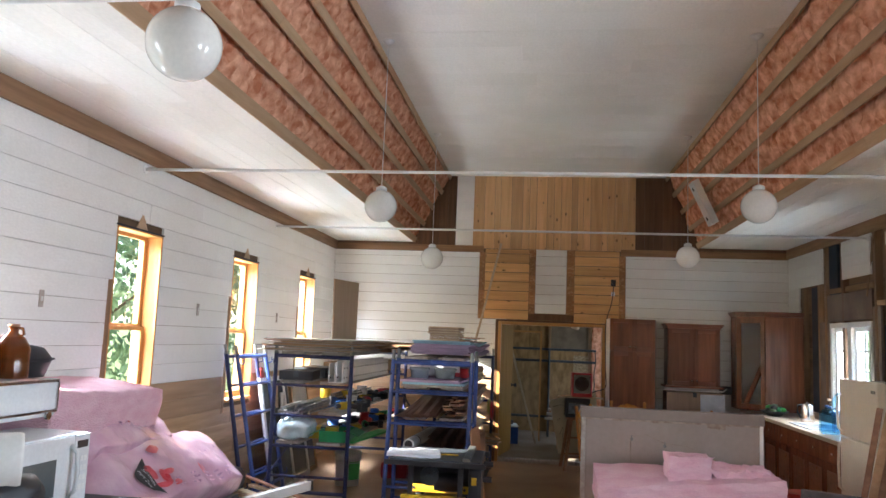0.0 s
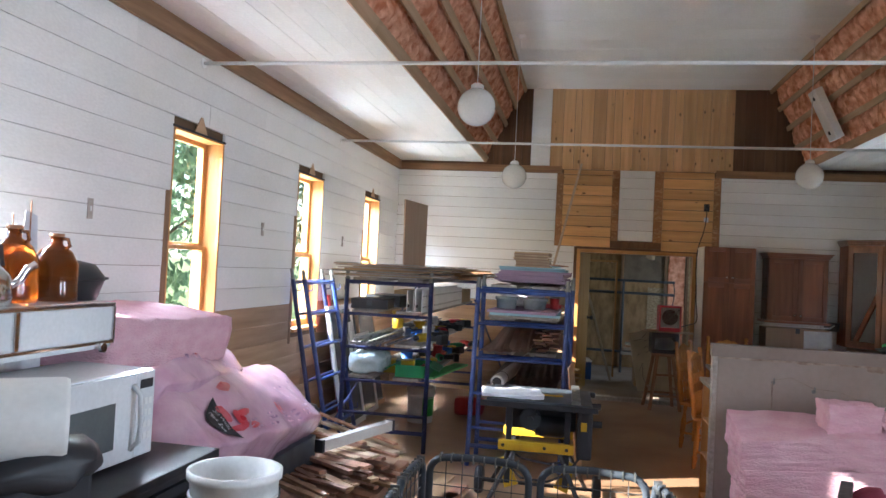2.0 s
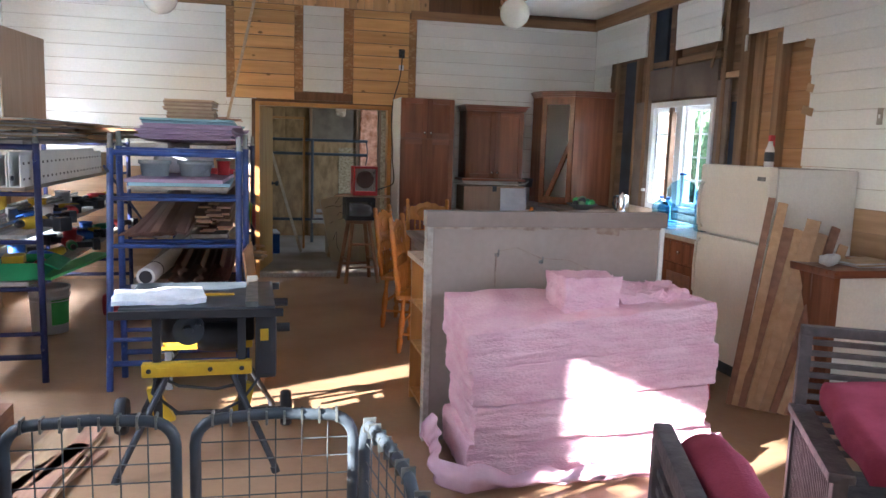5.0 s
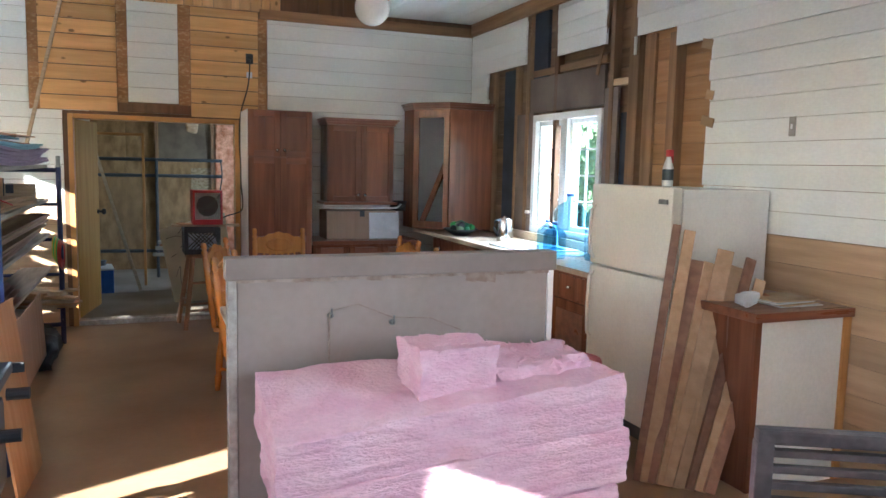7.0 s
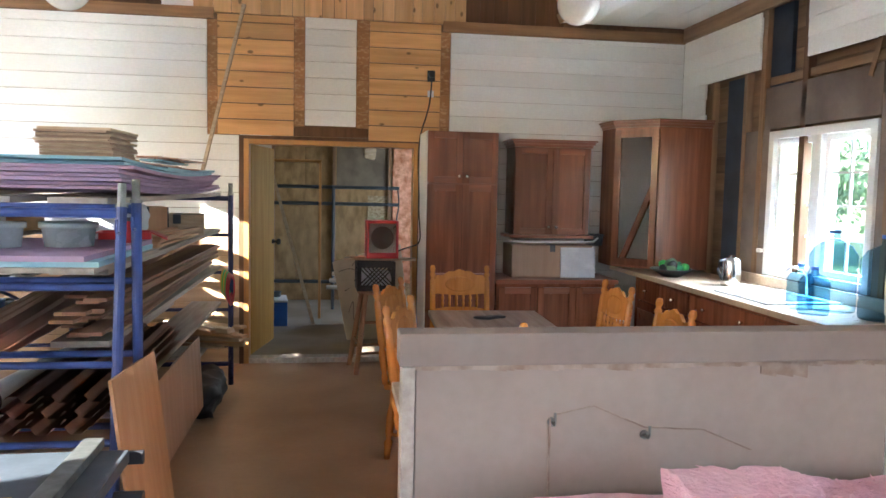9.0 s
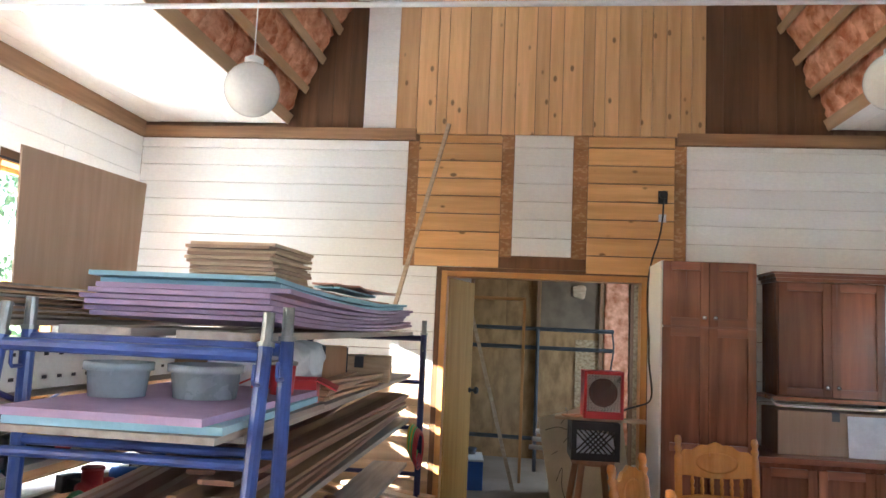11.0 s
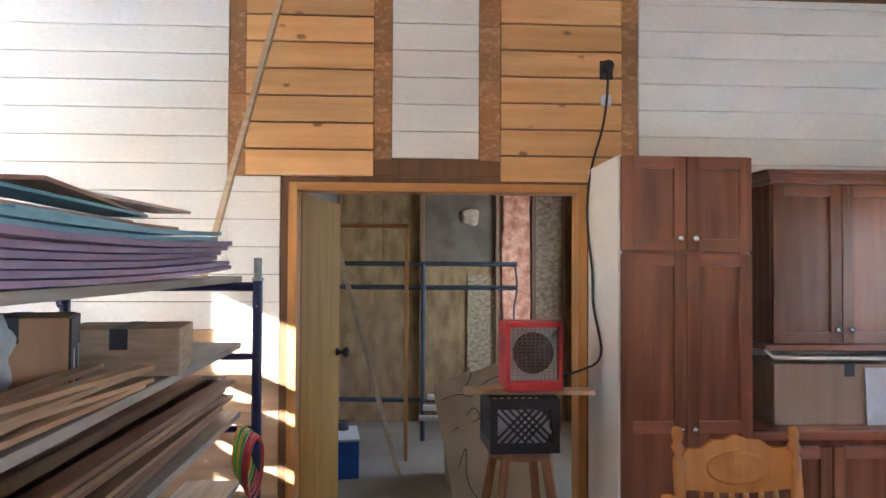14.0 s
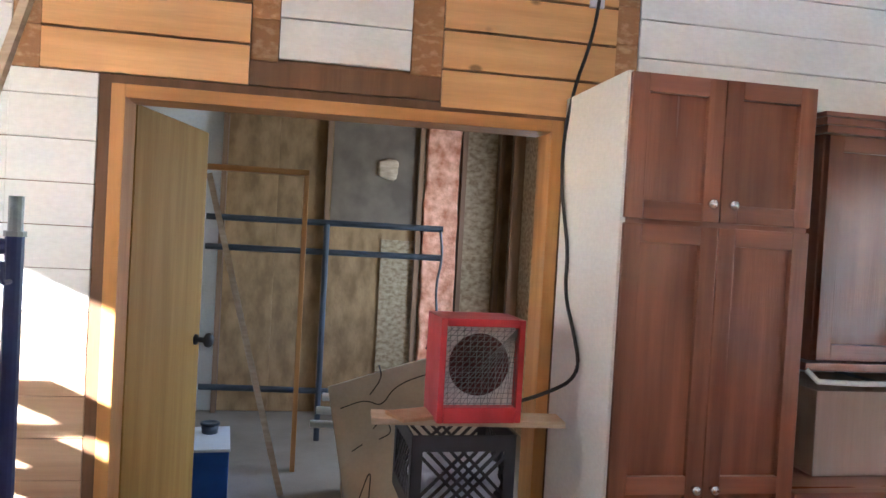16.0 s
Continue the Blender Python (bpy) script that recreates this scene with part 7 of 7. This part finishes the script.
def amber_jug(x, y, z, r, h):
    t = thing("glass_jug", "amber glass jug with a loop handle on the stove", "jug", x, y, z, group="amber jugs")
    bm = B()
    lathe(bm, [(0, 0), (r, 0.005), (r * 1.02, h * 0.1), (r, h * 0.55), (r * 0.7, h * 0.74), (r * 0.28, h * 0.84), (r * 0.26, h * 0.95), (0, h * 0.95)], 26)
    part("body", bm, AMBER, t, smooth=True)
    bm = B()
    lathe(bm, [(0, h * 0.95), (r * 0.33, h * 0.95), (r * 0.33, h), (0, h)], 16)
    part("cap", bm, STOOLW, t, smooth=True)
    bm = B()
    bend(bm, [(r * 0.24, 0, h * 0.93), (r * 0.6, 0, h * 0.92), (r * 0.7, 0, h * 0.82), (r * 0.5, 0, h * 0.78)], 0.008, 8)
    part("handle", bm, AMBER, t, smooth=True)


amber_jug(-2.60, 3.65, 1.456, 0.09, 0.29)
amber_jug(-2.57, 3.84, 1.456, 0.085, 0.27)
t = thing("roasting_pan", "black enamel oval roaster with a lid", "roasting pan", -2.64, 4.00, 1.456, rz=80)
bm = B()
lathe(bm, [(0, 0), (0.11, 0), (0.135, 0.08), (0.14, 0.085), (0.13, 0.085), (0, 0.085)], 26, m=Matrix.Diagonal((1.25, 0.9, 1, 1)))
part("pan", bm, BLACK, t, smooth=True)
bm = B()
lathe(bm, [(0.138, 0.086), (0.136, 0.1), (0.1, 0.15), (0.04, 0.165), (0, 0.167)], 26, m=Matrix.Diagonal((1.25, 0.9, 1, 1)))
part("lid", bm, BLACK, t, smooth=True)
bm = B()
for s in (-1, 1):
    bend(bm, [(s * 0.16, -0.03, 0.085), (s * 0.2, -0.025, 0.09), (s * 0.2, 0.025, 0.09), (s * 0.16, 0.03, 0.085)], 0.006, 6)
part("handle", bm, BLACK, t, smooth=True)
t = thing("stove_kettle", "bright steel kettle with a long spout on the stove", "kettle", -2.56, 3.47, 1.456, rz=60)
bm = B()
lathe(bm, [(0, 0), (0.085, 0), (0.095, 0.03), (0.085, 0.11), (0.05, 0.15), (0.012, 0.16), (0.014, 0.18), (0, 0.185)], 24)
part("body", bm, CHROME, t, smooth=True)
bm = B()
bend(bm, [(0.085, 0, 0.07), (0.12, 0, 0.09), (0.14, 0, 0.13), (0.17, 0, 0.15)], 0.015, 10)
part("spout", bm, CHROME, t, smooth=True)
bm = B()
bend(bm, [(-0.06, 0, 0.14), (-0.05, 0, 0.21), (0, 0, 0.235), (0.05, 0, 0.21), (0.06, 0, 0.14)], 0.007, 8)
part("handle", bm, BLACK, t, smooth=True)
t = thing("model_ship", "small model ship with pale sails on the stove", "model ship", -2.74, 3.86, 1.456, rz=80)
bm = B()
plate(bm, [(-0.1, 0.05), (-0.08, 0.01), (0.07, 0.01), (0.12, 0.055)], -0.02, 0.02)
part("hull", bm, STOOLW, t)
for k, (x, h) in enumerate(((-0.05, 0.34), (0.03, 0.4))):
    bm = B()
    tube(bm, (x, 0, 0.04), (x, 0, h), 0.003, 6)
    part("mast", bm, STOOLW, t)
    bm = B()
    plate(bm, [(x - 0.045, 0.1), (x + 0.05, 0.1), (x + 0.035, h - 0.06), (x - 0.02, h - 0.04)], 0.004, 0.006)
    part("sail", bm, PAPER, t)
bm = B()
box(bm, -2.37, -2.02, 3.1, 4.15, 0, 0.82, 0.01)
t2 = thing("black_range", "black kitchen range with a chrome door handle", "range")
part("body", bm, BLACK, t2)
bm = B()
box(bm, -2.37, -1.99, 3.08, 4.17, 0.822, 0.86, 0.008)
part("cooktop", bm, BLACK, t2)
bm = B()
box(bm, -2.018, -1.995, 3.14, 4.11, 0.12, 0.79, 0.008)
d = part("oven_door", bm, BLACK, t2)
bm = B()
bend(bm, [(-1.996, 3.3, 0.74), (-1.955, 3.33, 0.745), (-1.945, 3.6, 0.75), (-1.955, 4.0, 0.745), (-1.996, 4.03, 0.74)], 0.012, 8)
part("handle", bm, CHROME, d, "chrome bar handle", True)
t = thing("microwave_oven", "white microwave oven with a curved door handle", "microwave oven", -2.2, 3.65, 0.862, rz=-2)
bm = B()
box(bm, -0.36, 0.0, -0.30, 0.30, 0.012, 0.35, 0.012)
part("body", bm, OVENW, t)
bm = B()
box(bm, 0.0, 0.022, -0.295, 0.175, 0.02, 0.345, 0.008)
d = part("door", bm, OVENW, t)
bm = B()
box(bm, 0.0222, 0.024, -0.24, 0.05, 0.08, 0.25, 0.001)
part("window", bm, MIRRORG, d)
bm = B()
bend(bm, [(0.022, 0.15, 0.06), (0.055, 0.15, 0.09), (0.065, 0.15, 0.18), (0.055, 0.15, 0.27), (0.022, 0.15, 0.3)], 0.011, 8)
part("handle", bm, OVENW, d, smooth=True)
bm = B()
box(bm, 0.0, 0.018, 0.182, 0.295, 0.02, 0.345, 0.006)
p = part("control_panel", bm, OVENW, t)
bm = B()
box(bm, 0.018, 0.0195, 0.2, 0.28, 0.28, 0.315)
part("display", bm, BLACK, p)
bm = B()
for k in range(4):
    for j in range(3):
        box(bm, 0.018, 0.0195, 0.205 + j * 0.026, 0.225 + j * 0.026, 0.08 + k * 0.045, 0.105 + k * 0.045)
tagged(part("buttons", bm, WHITEP, p), kind="stuff")
t = thing("paper_roll", "thick roll of white paper lying on dark cloth", "roll", -1.90, 2.52, 1.29, rz=-51)
bm = B()
lathe(bm, [(0.02, -0.33), (0.085, -0.33), (0.09, -0.32), (0.09, 0.30), (0.07, 0.33), (0.02, 0.33)], 24, m=pose(0, 0, 0, 90, 0, 0))
part("roll", bm, WHITEP, t, smooth=True)
bm = B()
soft_box(bm, -0.26, 0.22, -0.42, 0.36, 0, 0.09, 10, 0.05, 6, 0.5)
solo("dark_jacket", bm, BLACK, "crumpled black jacket on the bench", "clothing", -1.92, 2.62, 1.12, smooth=True, rz=-40)
bm = B()
box(bm, -2.35, -1.76, 2.2, 3.0, 0, 1.12, 0.02)
solo("dark_cupboard", bm, BLACK, "dark low cupboard covered by clothes", "cupboard")
bm = B()
box(bm, -0.2, 0.2, -0.22, 0.22, 0, 0.59, 0.01)
solo("dark_crate", bm, GREYP, "dark storage box standing on the floor", "box", -1.56, 3.42, 0.0)
pot("bucket", "white plastic bucket with sawdust inside", "bucket", -1.58, 3.46, 0.592, 0.14, 0.40, WHITEP, taper=0.88, handle=True)
bm = B()
lathe(bm, [(0, 0.0), (0.135, 0.0), (0.12, 0.02), (0, 0.035)], 24)
solo("sawdust", bm, CARD, "brown sawdust in the bucket", "sawdust", -1.56, 3.42, 0.85, smooth=True)


def sack(name, label, m, hx, hy, hz, seed, printed=False):
    t = thing(name, label, "insulation", group="pink insulation sacks")
    t.matrix_world = m
    bm = B()
    soft_box(bm, -hx, hx, -hy, hy, -hz, hz, 30, 0.03, 3.0, 0.42, seed)
    part("film", bm, PINKBAG, t, smooth=True)
    return t


def decal(parent, nm, outline, mat, hx, hy, hz, face, lab="", seed=1.0):
    """Printing on a sack: it follows the swelling of the film."""
    def film(u, v):
        p = Vector((1, u, v)) if face == "side" else Vector((u, v, 1))
        q = Vector((p.x * math.sqrt(max(0, 1 - p.y**2 / 2 - p.z**2 / 2 + p.y**2 * p.z**2 / 3)),
                    p.y * math.sqrt(max(0, 1 - p.z**2 / 2 - p.x**2 / 2 + p.z**2 * p.x**2 / 3)),
                    p.z * math.sqrt(max(0, 1 - p.x**2 / 2 - p.y**2 / 2 + p.x**2 * p.y**2 / 3))))
        p = p.lerp(q, 0.42)
        w = Vector((p.x * hx, p.y * hy, p.z * hz))
        w += 0.03 * noise.noise_vector(w * 3.0 + Vector((seed, seed * 2, 0))) + 0.015 * noise.noise_vector(w * 9.3)
        lift = 0.017 if nm == "letter" else 0.012
        return w + (Vector((lift, 0, 0)) if face == "side" else Vector((0, 0, lift)))

    if isinstance(outline, str):
        cu_text = bpy.data.curves.new("lettering", "FONT")
        cu_text.body, cu_text.size, cu_text.align_x = outline, 1.0, "CENTER"
        holder = new("lettering", cu_text)
        me = holder.to_mesh()
        flat = [(v.co.x, v.co.y) for v in me.vertices]
        faces = [tuple(p.vertices) for p in me.polygons]
        holder.to_mesh_clear()
        bpy.data.objects.remove(holder)
        bpy.data.curves.remove(cu_text)
        me = bpy.data.meshes.new("lettering")
        u0, v0, k = mat[1]
        me.from_pydata([film(u0 + x * k / hx, v0 + y * k / hy) for x, y in flat], [], faces)
        me.materials.append(mat[0])
        ob = new(nm, me)
        ob.parent = parent
        return tagged(ob, lab)
    bm = B()
    n = len(outline)
    cu, cv = sum(o[0] for o in outline) / n, sum(o[1] for o in outline) / n
    rings = [[bm.verts.new(film(cu + (u - cu) * f, cv + (v - cv) * f)) for u, v in outline] for f in (0.15, 0.3, 0.45, 0.6, 0.75, 0.88, 1.0)]
    bm.faces.new(rings[0])
    for a, c in zip(rings, rings[1:]):
        for k in range(n):
            bm.faces.new((a[k], a[(k + 1) % n], c[(k + 1) % n], c[k]))
    return part(nm, bm, mat, parent, lab)


# the sack in front lies along the lumber; two more are heaped behind it
s1 = sack("insulation_sack", "plump pink insulation sack with red and dark printing", pose(-2.50, 5.30, 0.715, -6, 38, -3), 0.30, 0.90, 0.205, 1.0)
s2 = sack("insulation_sack", "slumped pink insulation sack leaning on the heap", pose(-2.76, 5.0, 1.0, -4, 34, 4), 0.26, 0.66, 0.2, 4.0)
bm = B()
soft_box(bm, -0.28, 0.28, -0.66, 0.66, -0.13, 0.13, 22, 0.02, 4.0, 0.12, 7.0)
s3 = solo("insulation_batt", bm, PINK, "thick bare pink fibreglass batt lying on the sacks", "insulation", smooth=True)
s3.matrix_world = pose(-2.80, 4.74, 1.25, -3, 6, 3)
rnd = random.Random(61)


def mark(sk, u, v, a, b, m, dims, seed, nm="printing", lab="printed mark"):
    pts = [(u + a * math.cos(w) * rnd.uniform(0.75, 1), v + b * math.sin(w) * rnd.uniform(0.75, 1)) for w in [math.tau * k / 10 for k in range(10)]]
    decal(sk, nm, pts, m, *dims, "top", lab, seed)


D1, D2 = (0.30, 0.90, 0.205), (0.26, 0.66, 0.2)
# red brush-like print above the dark label
for u, v, a, b in ((0.02, -0.62, 0.30, 0.05), (0.25, -0.52, 0.26, 0.05), (0.45, -0.58, 0.09, 0.13), (0.18, -0.45, 0.10, 0.09), (0.55, -0.42, 0.10, 0.06), (-0.55, -0.42, 0.16, 0.10), (0.35, 0.10, 0.20, 0.025), (0.30, 0.17, 0.14, 0.02)):
    mark(s1, u + 0.22, v + 0.03, a, b, REDPRINT, D1, 1.0)
# rows of small unreadable print
for r in range(5):
    for k in range(3):
        v = -0.36 + 0.26 * r + rnd.uniform(-0.04, 0.04)
        mark(s1, 0.66 + 0.11 * k, v, 0.035, rnd.uniform(0.05, 0.1), MAUVEPRINT, D1, 1.0)
for k in range(9):
    mark(s1, 0.1 + rnd.uniform(-0.25, 0.3), 0.42 + 0.05 * k, rnd.uniform(0.05, 0.18), 0.014, MAUVEPRINT, D1, 1.0)
for k in range(16):
    mark(s2, rnd.uniform(-0.1, 0.75), -0.3 + 0.07 * k, rnd.uniform(0.06, 0.2), rnd.uniform(0.015, 0.05), MAUVEPRINT, D2, 4.0)
mark(s2, 0.3, -0.1, 0.2, 0.1, REDPRINT, D2, 4.0)
lens = [(-0.20 + 1.15 * k / 12, -0.58 - 0.10 * math.sin(math.pi * k / 12) * 0.2 - 0.03 * k / 12) for k in range(13)] + [(0.95 - 1.15 * k / 12, -0.61 - 0.20 * math.sin(math.pi * k / 12) + 0.03 * k / 12) for k in range(1, 12)]
label = decal(s1, "dark_label", lens, BLACK, *D1, "top", "dark lens-shaped printed label")
for words, u, v in (("2x4 Walls", 0.37, -0.675), ("Murs 2x4", 0.42, -0.735)):
    decal(s1, "letter", words, (PAPER, (u, v, 0.042)), *D1, "top", "pale lettering", 1.0)

bm = B()
box(bm, -3.05, -2.25, 4.25, 6.1, 0, 0.49, 0.015)
solo("storage_chest", bm, GREYP, "long dark chest under the insulation sacks", "chest")

# lumber heap: strips lie across one another, ends towards the aisle
rnd = random.Random(71)
for k in range(96):
    L = rnd.uniform(0.8, 1.5)
    w = rnd.choice((0.045, 0.06, 0.085))
    th = rnd.choice((0.014, 0.02, 0.024))
    y = 4.75 + 2.0 * ((k * 0.618) % 1)
    lvl = k // 24
    bm = B()
    box(bm, -L, 0, -w / 2, w / 2, 0, th, 0.002)
    m = (REDSTRIP, REDSTRIP, REDSTRIP, STRIP, REDSTRIP, REDSTRIP, REDSTRIP, PALECARD)[k % 8]
    solo("lumber_strip", bm, m, "short brown lumber strip in a loose heap", "lumber", -1.74 + rnd.uniform(-0.22, 0.06) - 0.05 * lvl, y, 0.13 + 0.062 * lvl + rnd.uniform(0, 0.015), rz=rnd.uniform(-40, -16), ry=rnd.uniform(-3, 4), group="lumber heap")
for k in range(4):
    bm = B()
    box(bm, -0.045, 0.045, -1.05, 1.05, 0, 0.12, 0.003)
    solo("bearer", bm, REDSTRIP, "rough timber bearer under the lumber heap", "timber", -2.75 + 0.3 * k, 6.0, 0.0, group="bearers")
for k in range(9):
    bm = B()
    L = rnd.uniform(1.0, 1.9)
    box(bm, -0.05, 0.05, -L / 2, L / 2, 0, 0.018, 0.002)
    solo("floor_board", bm, REDSTRIP if k % 3 else STRIP, "loose brown board lying on the floor by the pen", "board", -1.62 + 0.06 * (k % 4) + rnd.uniform(-0.04, 0.04), 6.0 + rnd.uniform(-0.3, 0.3), 0.001 + 0.0185 * (k // 3), rz=-12 + rnd.uniform(-9, 9), group="boards on the floor")
t = thing("spirit_level", "long white aluminium beam with black end caps on the lumber", "beam", -2.21, 6.05, 0.385, rz=-18)
bm = B()
box(bm, -0.03, 0.03, 0, 0.9, 0, 0.075, 0.004)
part("beam", bm, APPL, t)
for y in (-0.006, 0.876):
    bm = B()
    box(bm, -0.033, 0.033, y, y + 0.03, -0.003, 0.08, 0.004)
    part("end_cap", bm, BLACK, t)
bm = B()
soft_box(bm, -0.12, 0.12, -0.14, 0.14, 0, 0.2, 7, 0.03, 9, 0.4)
solo("tool_bag", bm, BLACK, "dark tool bag between sacks and ladder frame", "bag", -2.62, 6.72, 0.36, smooth=True)
for k in range(3):
    bm = B()
    box(bm, -0.02, 0.02, -0.03, 0.03, 0, 0.62 - 0.1 * k, 0.003)
    solo("short_post", bm, BEAMZ, "short dark post leaning on the wainscot", "post", -2.98, 6.85 + 0.2 * k, 0.0, ry=-5, group="short posts")

# ---- store room things ----
t = thing("loose_door_frame", "bare pine door frame standing in the store room", "door frame", 0, 0, 0)
for a in ((-0.62, -0.59, 0.05, 1.89), (0.02, 0.05, 0.05, 1.89), (-0.62, 0.05, 1.89, 1.925)):
    bm = B()
    box(bm, a[0], a[1], 13.55, 13.63, a[2], a[3], 0.003)
    part("frame_board", bm, OAKX if a[2] > 1 else OAK, t)
bm = B()
tube(bm, (-0.54, 13.53, 1.86), (-0.02, 13.12, 0.06), 0.024, 4)
solo("leaning_stick", bm, PALECARD, "pale stick leaning inside the store room", "stick")
bm = B()
tube(bm, (0.19, 14.26, 0.046), (0.19, 14.26, 1.6), 0.021, 10)
solo("scaffold_pole", bm, GREYP, "dark upright scaffold pole in the store room", "pole", group="scaffold poles")
for z in (1.40, 1.61, 0.40):
    bm = B()
    tube(bm, (-0.65, 14.35, z), (1.02, 14.2, z), 0.022, 10)
    solo("scaffold_pole", bm, GREYP, "dark blue-grey scaffold pole across the store room", "pole", group="scaffold poles")
bm = B()
bend(bm, eased([(1.0, 14.2, 1.62), (1.02, 14.15, 1.4), (0.98, 14.16, 1.2), (1.0, 14.12, 0.95), (0.93, 14.1, 0.75)]), 0.009, 8)
solo("hanging_cable", bm, BLACK, "dangling black cable on the poles", "cable", smooth=True)
crate_box("storage_tote", "blue storage tote with a white lid on the floor", "tote", -0.50, 13.3, 0.046, 0.34, 0.46, 0.27, BLUEP, 6, lid=WHITEP)
pot("tin", "dark tin on the tote lid", "tin", -0.45, 13.4, 0.335, 0.05, 0.05, GREYP, GREYP)
bm = B()
soft_box(bm, -0.09, 0.09, -0.03, 0.03, -0.08, 0.08, 6, 0.02, 12, 0.6)
solo("foam_blob", bm, PALECARD, "pale yellow expanding-foam blob on the wall", "foam", 0.68, YR - 0.06, 2.08, smooth=True)
t = thing("template_board", "pale grey board with curved black lines leaning behind the stool", "board", 0.30, 12.30, 0.046, rz=10, rx=-6)
bm = B()
plate(bm, [(0.04, 0.0), (0.72, 0.0), (0.62, 0.98), (0.30, 0.91), (-0.10, 0.80), (-0.03, 0.40)], -0.008, 0.008)
part("board", bm, TEMPLATE, t)
for pts in ([(-0.04, 0.70), (0.08, 0.74), (0.16, 0.70), (0.22, 0.80), (0.40, 0.86), (0.60, 0.88)], [(0.14, 0.90), (0.16, 0.84), (0.10, 0.76)], [(0.12, 0.60), (0.17, 0.66), (0.22, 0.58), (0.15, 0.55)],
            [(0.06, 0.28), (0.12, 0.44), (0.10, 0.20), (0.20, 0.05)], [(0.02, 0.50), (0.07, 0.53)]):
    bm = B()
    bend(bm, eased([(x, -0.0095, z) for x, z in pts], 3), 0.003, 6)
    part("drawn_line", bm, BLACK, t)
for k in range(3):
    bm = B()
    tube(bm, (0, -0.3, 0), (0, 0.3, 0), 0.022, 12)
    solo("plastic_pipe", bm, WHITEP, "short white plastic pipe end", "pipe", 0.42 + 0.03 * k, 12.95, 0.50 + 0.075 * k, rz=80, group="white pipes")
t = thing("wooden_box", "brown wooden box behind the chipboard sheet", "box", 0, 0, 0)
bm = B()
box(bm, 0.32, 0.85, 12.75, 13.25, 0.046, 0.455, 0.006)
part("carcase", bm, CARD, t)
bm = B()
box(bm, 0.31, 0.86, 12.74, 13.26, 0.456, 0.475, 0.004)
part("lid", bm, PLYDULL, t)
